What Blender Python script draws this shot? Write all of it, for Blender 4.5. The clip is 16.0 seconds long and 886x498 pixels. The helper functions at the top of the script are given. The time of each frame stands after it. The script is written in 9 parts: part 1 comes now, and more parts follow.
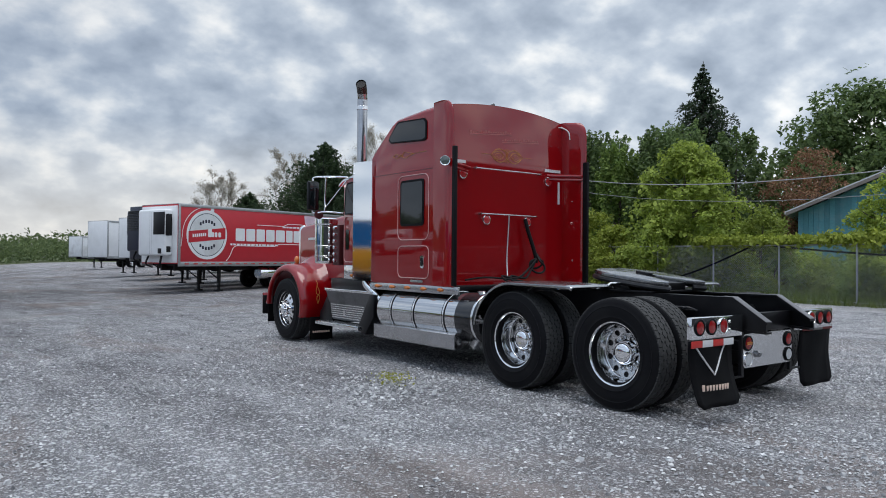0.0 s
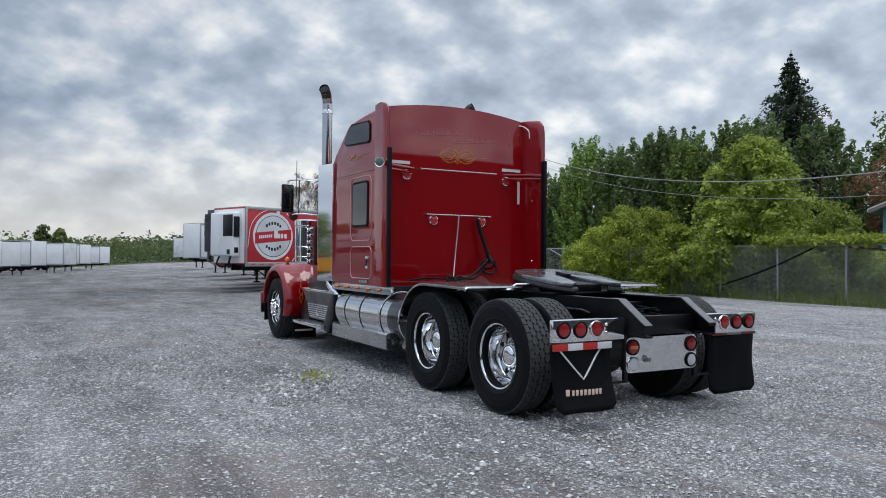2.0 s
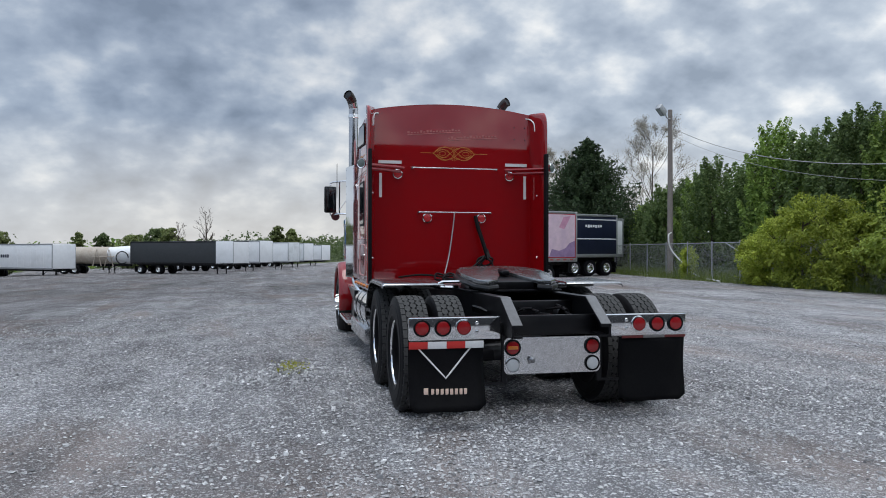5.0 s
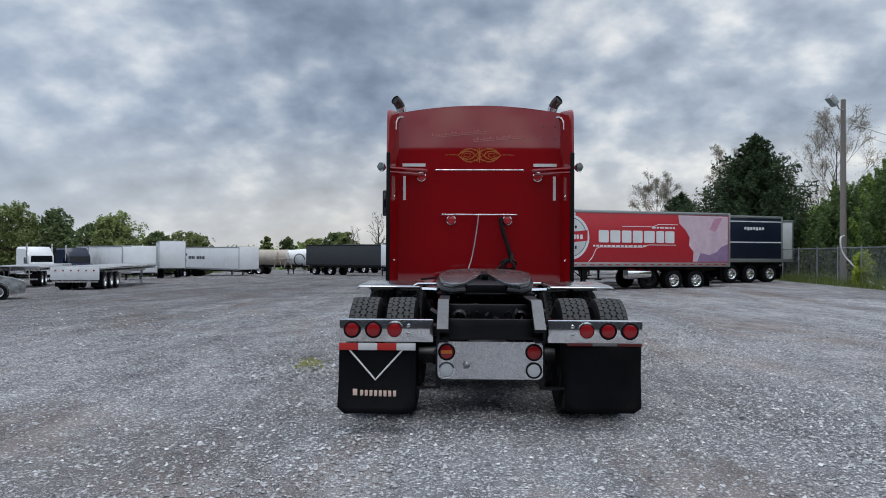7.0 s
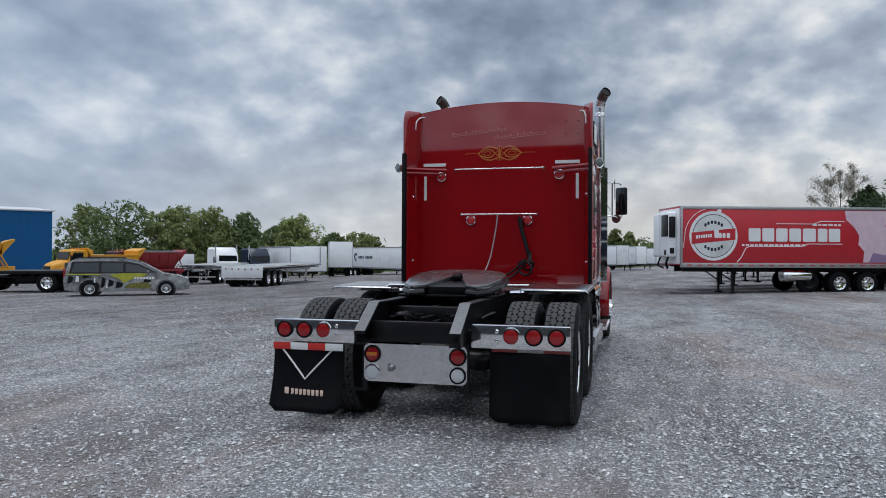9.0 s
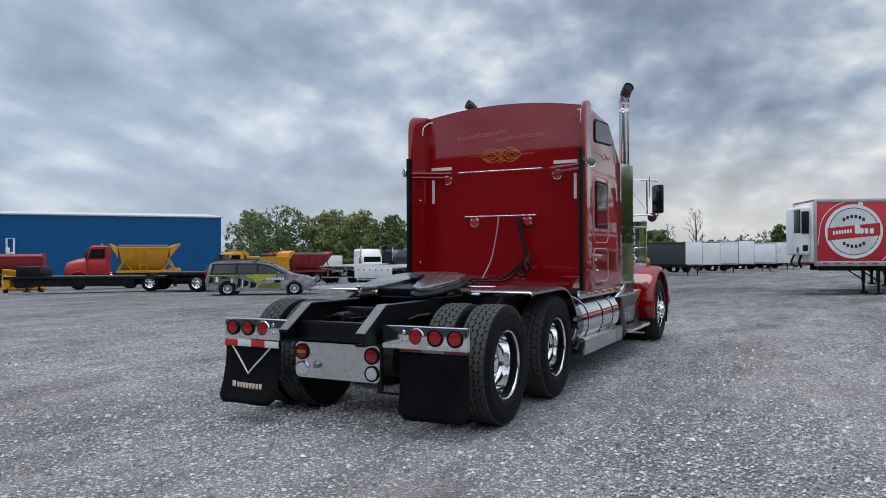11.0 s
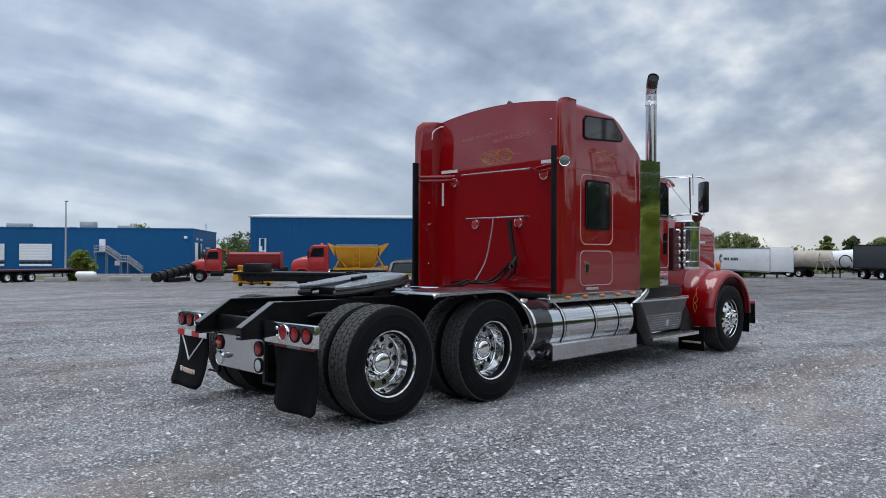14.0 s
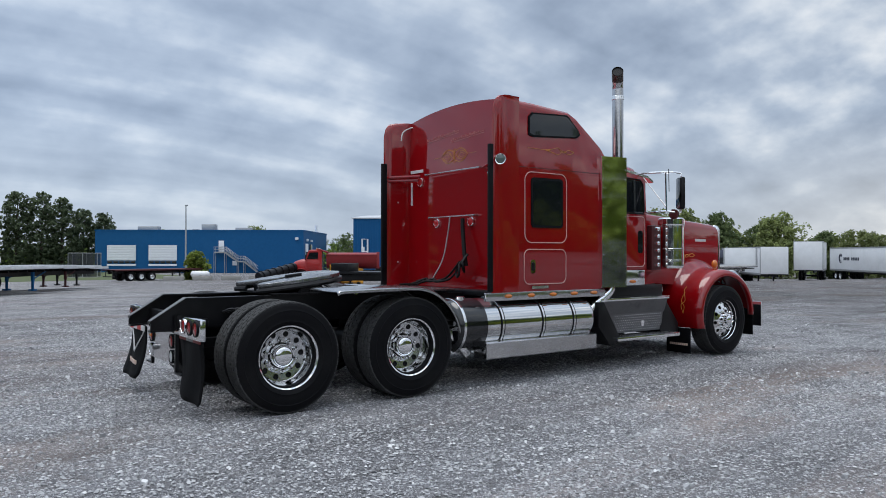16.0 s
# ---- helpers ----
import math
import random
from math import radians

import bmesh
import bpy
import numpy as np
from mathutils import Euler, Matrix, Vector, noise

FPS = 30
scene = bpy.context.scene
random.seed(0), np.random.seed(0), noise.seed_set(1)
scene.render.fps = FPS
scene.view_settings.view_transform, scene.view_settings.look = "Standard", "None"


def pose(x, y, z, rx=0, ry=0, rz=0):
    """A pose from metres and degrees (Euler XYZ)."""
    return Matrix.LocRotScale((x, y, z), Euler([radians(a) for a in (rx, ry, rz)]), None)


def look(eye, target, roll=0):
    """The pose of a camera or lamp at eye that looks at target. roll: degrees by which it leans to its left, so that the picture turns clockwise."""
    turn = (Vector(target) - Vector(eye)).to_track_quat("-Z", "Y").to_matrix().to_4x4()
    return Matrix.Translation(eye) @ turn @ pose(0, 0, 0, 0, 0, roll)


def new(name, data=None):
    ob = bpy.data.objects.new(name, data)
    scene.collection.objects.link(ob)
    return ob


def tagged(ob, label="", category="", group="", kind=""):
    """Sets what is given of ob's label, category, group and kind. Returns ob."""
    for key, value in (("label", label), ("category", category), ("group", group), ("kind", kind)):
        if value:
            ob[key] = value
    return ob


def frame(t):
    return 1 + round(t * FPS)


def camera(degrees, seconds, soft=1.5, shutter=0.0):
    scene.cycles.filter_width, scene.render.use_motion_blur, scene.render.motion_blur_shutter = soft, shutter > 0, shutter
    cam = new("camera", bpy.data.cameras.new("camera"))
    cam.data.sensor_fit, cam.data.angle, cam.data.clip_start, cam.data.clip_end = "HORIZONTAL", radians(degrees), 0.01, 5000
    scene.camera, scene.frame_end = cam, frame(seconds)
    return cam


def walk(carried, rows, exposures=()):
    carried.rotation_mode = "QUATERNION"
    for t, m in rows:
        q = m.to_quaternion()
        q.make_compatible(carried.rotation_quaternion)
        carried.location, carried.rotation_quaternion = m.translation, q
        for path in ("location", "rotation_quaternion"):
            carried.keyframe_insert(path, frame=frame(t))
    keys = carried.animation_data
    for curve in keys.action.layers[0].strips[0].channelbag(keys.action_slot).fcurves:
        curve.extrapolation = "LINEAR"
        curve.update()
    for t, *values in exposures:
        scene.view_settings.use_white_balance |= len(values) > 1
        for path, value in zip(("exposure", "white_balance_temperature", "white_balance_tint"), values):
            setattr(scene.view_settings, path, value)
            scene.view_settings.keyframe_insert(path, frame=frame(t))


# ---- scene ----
cam = camera(62.2, 16.0, soft=0.95)
PATH = [
    (0, (-6.652, -3.475, 1.378), (-5.414, -1.904, 1.401), 0.5),
    (0.5, (-6.227, -3.739, 1.395), (-5.052, -2.12, 1.418), 0.4),
    (1, (-5.836, -4.062, 1.407), (-4.731, -2.395, 1.43), 0.5),
    (1.5, (-5.416, -4.323, 1.393), (-4.358, -2.626, 1.415), 0.7),
    (2, (-5.031, -4.629, 1.396), (-4.023, -2.901, 1.418), 0.5),
    (2.5, (-4.634, -4.896, 1.404), (-3.694, -3.131, 1.427), 0.3),
    (3, (-4.184, -5.11, 1.425), (-3.32, -3.306, 1.446), 0.4),
    (3.5, (-3.762, -5.359, 1.423), (-3.008, -3.507, 1.444), 0.4),
    (3.7, (-3.591, -5.458, 1.433), (-2.88, -3.589, 1.452), 0.3),
    (5.8, (-1.62, -5.902, 1.424), (-1.335, -3.922, 1.439), 0.3),
    (6, (-1.425, -5.936, 1.434), (-1.192, -3.949, 1.453), 0.4),
    (6.5, (-0.932, -5.924, 1.42), (-0.828, -3.926, 1.437), 0.4),
    (7, (-0.432, -5.944, 1.418), (-0.445, -3.944, 1.434), 0.3),
    (7.5, (0.048, -5.931, 1.438), (-0.093, -3.936, 1.454), 0.2),
    (8, (0.533, -5.828, 1.45), (0.268, -3.846, 1.465), 0.2),
    (8.5, (1.044, -5.745, 1.46), (0.664, -3.781, 1.475), 0.2),
    (9, (1.539, -5.587, 1.439), (1.053, -3.646, 1.452), 0.3),
    (9.2, (1.742, -5.511, 1.456), (1.221, -3.58, 1.467), -0.0),
    (11.3, (3.691, -4.975, 1.474), (2.751, -3.209, 1.485), 0.1),
    (11.5, (3.863, -4.85, 1.478), (2.888, -3.105, 1.488), 0.3),
    (12, (4.335, -4.647, 1.485), (3.266, -2.957, 1.496), 0.2),
    (12.5, (4.774, -4.412, 1.483), (3.608, -2.787, 1.495), 0.0),
    (13, (5.171, -4.09, 1.494), (3.921, -2.529, 1.505), 0.0),
    (13.5, (5.593, -3.847, 1.508), (4.272, -2.345, 1.519), 0.1),
    (14, (5.977, -3.524, 1.486), (4.579, -2.095, 1.498), 0.2),
    (14.5, (6.364, -3.208, 1.489), (4.893, -1.852, 1.501), 0.1),
    (15, (6.73, -2.852, 1.458), (5.189, -1.577, 1.47), 0.1),
    (15.5, (7.076, -2.508, 1.47), (5.501, -1.275, 1.482), 0.0),
    (16, (7.368, -2.135, 1.471), (5.768, -0.935, 1.483), 0.1),
]
walk(cam, [(t, look(eye, target, roll)) for t, eye, target, roll in PATH], exposures=((0.0, 0.0), (4.5, 0.0), (7.0, -0.10), (9.3, -0.12), (11.8, 0.0), (16.0, 0.0)))

# ---------- world, sun, exposure ----------


def nodes_of(tree):
    """Small helper: add(kind, **settings) and link(a, b) on a node tree."""
    tree.nodes.clear()

    def add(kind, **kw):
        n = tree.nodes.new(kind)
        for k, v in kw.items():
            if k == "operation":
                n.operation = v
            elif k == "blend":
                n.blend_type = v
            elif k == "data":
                n.data_type = v
            elif k == "ins":
                for name, value in v.items():
                    n.inputs[name].default_value = value
        return n

    return add, tree.links.new


def ramp(add, stops):
    n = add("ShaderNodeValToRGB")
    e = n.color_ramp.elements
    while len(e) < len(stops):
        e.new(0.5)
    for i, (p, c) in enumerate(stops):
        e[i].position = p
        e[i].color = (*c, 1) if len(c) == 3 else c
    return n


def make_world():
    w = bpy.data.worlds.new("overcast_sky")
    w.use_nodes = True
    scene.world = w
    add, link = nodes_of(w.node_tree)
    sky = add("ShaderNodeTexSky")
    sky.sky_type, sky.sun_disc = "NISHITA", False
    sky.sun_elevation, sky.sun_rotation = radians(80), radians(225)
    co = add("ShaderNodeTexCoord")
    sep = add("ShaderNodeSeparateXYZ")
    link(co.outputs["Generated"], sep.inputs[0])
    # the cloud layer is a plane high above: direction / height
    h = add("ShaderNodeMath", operation="ADD", ins={1: 0.30})
    zc = add("ShaderNodeMath", operation="MAXIMUM", ins={1: 0.0})
    link(sep.outputs["Z"], zc.inputs[0])
    link(zc.outputs[0], h.inputs[0])
    dx = add("ShaderNodeMath", operation="DIVIDE")
    dy = add("ShaderNodeMath", operation="DIVIDE")
    link(sep.outputs["X"], dx.inputs[0]), link(h.outputs[0], dx.inputs[1])
    link(sep.outputs["Y"], dy.inputs[0]), link(h.outputs[0], dy.inputs[1])
    plane = add("ShaderNodeCombineXYZ")
    link(dx.outputs[0], plane.inputs["X"]), link(dy.outputs[0], plane.inputs["Y"])
    mapp = add("ShaderNodeMapping")
    mapp.inputs["Rotation"].default_value = (0, 0, radians(32))
    mapp.inputs["Scale"].default_value = (0.75, 1.0, 1.0)
    link(plane.outputs[0], mapp.inputs[0])
    big = add("ShaderNodeTexNoise", ins={"Scale": 1.7, "Detail": 5.0, "Roughness": 0.50, "Distortion": 0.0})
    puff = add("ShaderNodeTexNoise", ins={"Scale": 12.0, "Detail": 6.0, "Roughness": 0.48, "Distortion": 0.0})
    link(mapp.outputs[0], big.inputs["Vector"])
    hp = add("ShaderNodeMath", operation="ADD", ins={1: 0.62})
    link(zc.outputs[0], hp.inputs[0])
    flat = add("ShaderNodeVectorMath", operation="DIVIDE")
    same = add("ShaderNodeCombineXYZ", ins={"Z": 1.0})
    link(hp.outputs[0], same.inputs["X"]), link(hp.outputs[0], same.inputs["Y"])
    link(co.outputs["Generated"], flat.inputs[0]), link(same.outputs[0], flat.inputs[1])
    level = add("ShaderNodeVectorMath", operation="MULTIPLY", ins={1: (1.0, 1.0, 0.9)})
    link(flat.outputs[0], level.inputs[0]), link(level.outputs[0], puff.inputs["Vector"])
    # broken into small puffs overhead and to the north, smooth long layers to the west
    share = add("ShaderNodeMapRange", ins={"From Min": -0.75, "From Max": -0.25, "To Min": 0.22, "To Max": 0.58})
    link(sep.outputs["X"], share.inputs["Value"])
    lay = add("ShaderNodeMapping")
    lay.inputs["Rotation"].default_value, lay.inputs["Scale"].default_value = (0, 0, radians(-4)), (2.6, 0.62, 1.0)
    streak = add("ShaderNodeTexNoise", ins={"Scale": 1.5, "Detail": 5.0, "Roughness": 0.46, "Distortion": 0.0})
    link(plane.outputs[0], lay.inputs[0]), link(lay.outputs[0], streak.inputs["Vector"])
    west = add("ShaderNodeMapRange", ins={"From Min": -0.30, "From Max": -0.70, "To Min": 0.0, "To Max": 0.6})
    link(sep.outputs["X"], west.inputs["Value"])
    base = add("ShaderNodeMix", data="FLOAT")
    link(west.outputs[0], base.inputs["Factor"]), link(big.outputs["Fac"], base.inputs["A"]), link(streak.outputs["Fac"], base.inputs["B"])
    mix = add("ShaderNodeMix", data="FLOAT")
    link(share.outputs[0], mix.inputs["Factor"]), link(base.outputs["Result"], mix.inputs["A"]), link(puff.outputs["Fac"], mix.inputs["B"])
    clouds = ramp(add, CLOUDS)
    link(mix.outputs["Result"], clouds.inputs[0])
    # paler and warmer towards the horizon
    low = ramp(add, [(0.0, (1, 1, 1)), (0.05, (0.8, 0.8, 0.8)), (0.17, (0, 0, 0))])
    link(sep.outputs["Z"], low.inputs[0])
    lowf = add("ShaderNodeMath", operation="MULTIPLY", ins={1: 0.46})
    link(low.outputs[0], lowf.inputs[0])
    pale = add("ShaderNodeMix", data="RGBA")
    # thinner, whiter cloud towards the north and east, bluer to the west
    east = ramp(add, [(0.0, (0.95, 0.985, 1.03)), (0.45, (1.0, 1.0, 1.0)), (0.8, (1.22, 1.18, 1.12))])
    ex = add("ShaderNodeMapRange", ins={"From Min": -1.0, "From Max": 1.0})
    link(sep.outputs["X"], ex.inputs["Value"]), link(ex.outputs[0], east.inputs[0])
    tint = add("ShaderNodeMix", data="RGBA", blend="MULTIPLY", ins={"Factor": 1.0})
    link(clouds.outputs[0], tint.inputs["A"]), link(east.outputs[0], tint.inputs["B"])
    # a thicker, darker cloud bank stands over the north
    bdot = add("ShaderNodeVectorMath", operation="DOT_PRODUCT", ins={1: (math.sin(radians(-3)) * 0.94, math.cos(radians(-3)) * 0.94, 0.34)})
    link(co.outputs["Generated"], bdot.inputs[0])
    bank = ramp(add, [(0.935, (1, 1, 1)), (0.985, (0.84, 0.855, 0.88))])
    link(bdot.outputs["Value"], bank.inputs[0])
    heavy = add("ShaderNodeMix", data="RGBA", blend="MULTIPLY", ins={"Factor": 1.0})
    link(tint.outputs["Result"], heavy.inputs["A"]), link(bank.outputs[0], heavy.inputs["B"])
    tint = heavy
    link(lowf.outputs[0], pale.inputs["Factor"]), link(tint.outputs["Result"], pale.inputs["A"])
    # a warm pale glow low in the north
    dot = add("ShaderNodeVectorMath", operation="DOT_PRODUCT", ins={1: (math.sin(radians(8)), math.cos(radians(8)), 0.06)})
    link(co.outputs["Generated"], dot.inputs[0])
    warm = ramp(add, [(0.70, HAZE), (0.97, GLOW)])
    link(dot.outputs["Value"], warm.inputs[0])
    link(warm.outputs[0], pale.inputs["B"])
    # an overcast sky is brightest overhead
    zen = add("ShaderNodeMapRange", ins={"From Min": 0.38, "From Max": 1.0, "To Min": 10.0, "To Max": 20.0})
    link(sep.outputs["Z"], zen.inputs["Value"])
    gain = add("ShaderNodeVectorMath", operation="SCALE")
    # and brighter on the sun's side, the south
    side = add("ShaderNodeMapRange", ins={"From Min": 1.0, "From Max": -1.0, "To Min": 1.0, "To Max": 1.35})
    link(sep.outputs["Y"], side.inputs["Value"])
    both = add("ShaderNodeMath", operation="MULTIPLY")
    link(zen.outputs[0], both.inputs[0]), link(side.outputs[0], both.inputs[1])
    link(pale.outputs["Result"], gain.inputs[0]), link(both.outputs[0], gain.inputs["Scale"])
    blue = add("ShaderNodeMix", data="RGBA", ins={"Factor": 0.93})
    link(sky.outputs[0], blue.inputs["A"]), link(gain.outputs[0], blue.inputs["B"])
    bg = add("ShaderNodeBackground", ins={"Strength": 0.1})
    out = add("ShaderNodeOutputWorld")
    link(blue.outputs["Result"], bg.inputs[0]), link(bg.outputs[0], out.inputs[0])


CLOUDS = [(0.36, (0.25, 0.31, 0.405)), (0.44, (0.335, 0.405, 0.515)), (0.51, (0.43, 0.505, 0.615)), (0.57, (0.585, 0.65, 0.735)), (0.66, (0.86, 0.885, 0.91))]
HAZE, GLOW = (0.50, 0.57, 0.655), (1.06, 0.97, 0.83)
make_world()
sun = new("sun", bpy.data.lights.new("sun", "SUN"))
sun.data.energy, sun.data.angle, sun.data.color = 1.5, radians(40), (1.0, 0.975, 0.94)
# behind thick cloud, high in the south-west
sun.matrix_world = look((-3.8, -3.8, 30.0), (0, 0, 0))
scene.view_settings.exposure = 0.0

# ---------- materials ----------


def material(name, colour, rough=0.5, metal=0.0, vary=0.12, grain=30.0, bump=0.0, stain=None, stain_size=1.2, stain_amount=0.5, coat=0.0, random_piece=0.0,
             rough_vary=0.1, spec=0.5, coords="Object", transmission=0.0, bump_scale=None, coat_ior=1.5):
    """A surface with grain and stains at two sizes, in metres of the object's own space."""
    m = bpy.data.materials.new(name)
    m.use_nodes = True
    add, link = nodes_of(m.node_tree)
    out = add("ShaderNodeOutputMaterial")
    b = add("ShaderNodeBsdfPrincipled", ins={"Roughness": rough, "Metallic": metal, "Coat Weight": coat, "Coat Roughness": 0.03, "Coat IOR": coat_ior, "Specular IOR Level": spec,
                                             "Transmission Weight": transmission})
    link(b.outputs[0], out.inputs[0])
    co = add("ShaderNodeTexCoord")
    fine = add("ShaderNodeTexNoise", ins={"Scale": grain, "Detail": 5.0, "Roughness": 0.65})
    wide = add("ShaderNodeTexNoise", ins={"Scale": 1.0 / stain_size, "Detail": 6.0, "Roughness": 0.6, "Distortion": 0.4})
    link(co.outputs[coords], fine.inputs["Vector"]), link(co.outputs[coords], wide.inputs["Vector"])
    c = [max(0.0, v) for v in colour]
    tone = ramp(add, [(0.25, [v * (1 - vary) for v in c]), (0.75, [min(1, v * (1 + vary)) for v in c])])
    link(fine.outputs["Fac"], tone.inputs[0])
    last = tone.outputs[0]
    if stain:
        mask = ramp(add, [(0.48, (0, 0, 0)), (0.72, (stain_amount,) * 3)])
        link(wide.outputs["Fac"], mask.inputs[0])
        mx = add("ShaderNodeMix", data="RGBA", ins={"B": (*stain, 1)})
        link(mask.outputs[0], mx.inputs["Factor"]), link(last, mx.inputs["A"])
        last = mx.outputs["Result"]
    if random_piece:
        info = add("ShaderNodeObjectInfo")
        rm = ramp(add, [(0, (1 - random_piece,) * 3), (1, (1 + random_piece,) * 3)])
        link(info.outputs["Random"], rm.inputs[0])
        mx = add("ShaderNodeMix", data="RGBA", blend="MULTIPLY", ins={"Factor": 1.0})
        link(last, mx.inputs["A"]), link(rm.outputs[0], mx.inputs["B"])
        last = mx.outputs["Result"]
    link(last, b.inputs["Base Color"])
    if rough_vary:
        rr = add("ShaderNodeMapRange", ins={"To Min": max(0.0, rough - rough_vary * 0.5), "To Max": min(1.0, rough + rough_vary)})
        link(wide.outputs["Fac"], rr.inputs["Value"]), link(rr.outputs[0], b.inputs["Roughness"])
    if bump:
        bp = add("ShaderNodeBump", ins={"Strength": min(1.0, bump), "Distance": bump_scale or 0.01})
        link(fine.outputs["Fac"], bp.inputs["Height"]), link(bp.outputs[0], b.inputs["Normal"])
    return m


RED = material("red_truck_paint", (0.265, 0.0015, 0.004), rough=0.35, spec=0.06, vary=0.04, grain=900, coat=1.0, coat_ior=1.66, stain=(0.23, 0.0015, 0.004), stain_size=0.8, stain_amount=0.5, rough_vary=0.08)
CHROME = material("chrome", (0.92, 0.92, 0.925), rough=0.04, metal=1.0, vary=0.03, grain=60, rough_vary=0.05)
ALU = material("polished_aluminium", (0.90, 0.905, 0.91), rough=0.07, metal=1.0, vary=0.04, grain=80, rough_vary=0.06)
STEEL = material("polished_stainless", (0.86, 0.86, 0.865), rough=0.08, metal=1.0, vary=0.08, grain=40, stain=(0.62, 0.62, 0.62), stain_size=0.2, rough_vary=0.12, bump=0.08, bump_scale=0.001)
DUSTY = material("dusty_worn_paint", (0.14, 0.14, 0.145), rough=0.4, spec=0.5, vary=0.25, grain=30, stain=(0.05, 0.05, 0.05), stain_size=0.3)
STEEL_DULL = material("dull_stainless", (0.56, 0.56, 0.57), rough=0.17, metal=1.0, vary=0.15, grain=30, stain=(0.42, 0.42, 0.42), stain_size=0.3, rough_vary=0.2)
PLATE = material("greasy_bare_steel", (0.30, 0.30, 0.31), rough=0.2, metal=1.0, vary=0.25, grain=20, stain=(0.16, 0.16, 0.16), stain_size=0.22, stain_amount=0.6, rough_vary=0.3)
FENDER = material("tarnished_fender_steel", (0.42, 0.423, 0.43), rough=0.16, metal=1.0, vary=0.2, grain=30, stain=(0.22, 0.22, 0.22), stain_size=0.25, rough_vary=0.2)
GREASED = material("greased_coupling_steel", (0.30, 0.303, 0.31), rough=0.13, metal=0.85, vary=0.35, grain=24, stain=(0.04, 0.04, 0.04), stain_size=0.18, stain_amount=0.55, rough_vary=0.3)
GLOSS_BLACK = material("glossy_black_paint", (0.006, 0.006, 0.008), rough=0.12, vary=0.3, grain=40, coat=0.6, stain=(0.03, 0.029, 0.028), stain_size=0.4, stain_amount=0.3)
STACK = material("heat_dulled_chrome", (0.50, 0.50, 0.515), rough=0.08, metal=1.0, vary=0.06, grain=12, stain=(0.40, 0.39, 0.38), stain_size=0.5, rough_vary=0.08)
SOOT = material("sooty_burnt_steel", (0.075, 0.066, 0.062), rough=0.4, metal=0.6, vary=0.35, grain=20, stain=(0.02, 0.019, 0.019), stain_size=0.1, stain_amount=0.8)
DISC = material("satin_wheel_aluminium", (0.62, 0.625, 0.635), rough=0.16, metal=1.0, vary=0.08, grain=60, stain=(0.40, 0.40, 0.40), stain_size=0.15, stain_amount=0.5, rough_vary=0.15)
TANK = material("polished_tank_aluminium", (0.72, 0.725, 0.735), rough=0.06, metal=1.0, vary=0.04, grain=50, rough_vary=0.06)
# dimmer copies of the tape colours, for the right flap
TAPE_DULL = material("dim_white_tape", (0.16, 0.155, 0.15), rough=0.6, vary=0.3, grain=40)
TAPE_DULL_RED = material("dim_red_tape", (0.12, 0.016, 0.014), rough=0.6, vary=0.3, grain=40)
CHECKER = material("scuffed_aluminium_checker", (0.17, 0.172, 0.178), rough=0.3, metal=1.0, vary=0.3, grain=60, stain=(0.09, 0.09, 0.09), stain_size=0.2, stain_amount=0.6, rough_vary=0.2)
TREADPLATE = material("worn_tread_plate", (0.60, 0.60, 0.61), rough=0.18, metal=1.0, vary=0.25, grain=160, bump=0.5, bump_scale=0.003)
BLACK = material("black_chassis_paint", (0.004, 0.004, 0.0055), rough=0.28, spec=0.3, vary=0.3, grain=60, stain=(0.022, 0.021, 0.02), stain_size=0.5, stain_amount=0.4, rough_vary=0.3)
GREASE = material("greasy_black_steel", (0.018, 0.018, 0.02), rough=0.3, metal=0.3, vary=0.4, grain=25, stain=(0.07, 0.07, 0.068), stain_size=0.3, stain_amount=0.5, rough_vary=0.3)
RUBBER = material("black_rubber", (0.005, 0.005, 0.0065), rough=0.55, spec=0.13, vary=0.25, grain=70, stain=(0.025, 0.024, 0.023), stain_size=0.5, stain_amount=0.3, bump=0.15, bump_scale=0.004)
TREAD = material("worn_tread_rubber", (0.055, 0.055, 0.055), rough=0.85, spec=0.25, vary=0.35, grain=45, bump=0.3, bump_scale=0.004)
FLAP = material("rubber_flap", (0.004, 0.004, 0.005), rough=0.6, spec=0.1, vary=0.3, grain=50, stain=(0.016, 0.0155, 0.015), stain_size=0.35, stain_amount=0.4, rough_vary=0.2)
LENS_BRIGHT = material("bright_red_lamp_lens", (0.55, 0.025, 0.03), rough=0.12, vary=0.1, grain=200, coat=0.6, bump=0.4, bump_scale=0.002)
LENS_RED = material("red_lamp_lens", (0.30, 0.007, 0.009), rough=0.12, vary=0.1, grain=200, coat=0.6, bump=0.4, bump_scale=0.002)
LENS_AMBER = material("amber_lamp_lens", (0.62, 0.17, 0.02), rough=0.15, vary=0.1, grain=200, coat=0.6)
LENS_CLEAR = material("clear_lamp_lens", (0.55, 0.56, 0.57), rough=0.15, vary=0.08, grain=160, coat=0.8, bump=0.4, bump_scale=0.002)
TAPE_WHITE = material("white_reflective_tape", (0.72, 0.72, 0.72), rough=0.4, vary=0.06, grain=120)
TAPE_RED = material("red_reflective_tape", (0.55, 0.03, 0.025), rough=0.4, vary=0.06, grain=120)
GLASS_DARK = material("dark_tinted_glass", (0.008, 0.010, 0.012), rough=0.03, vary=0.05, grain=20, rough_vary=0.02, spec=0.7)
GOLD = material("gold_pinstripe", (0.58, 0.24, 0.03), rough=0.4, vary=0.1, grain=60)
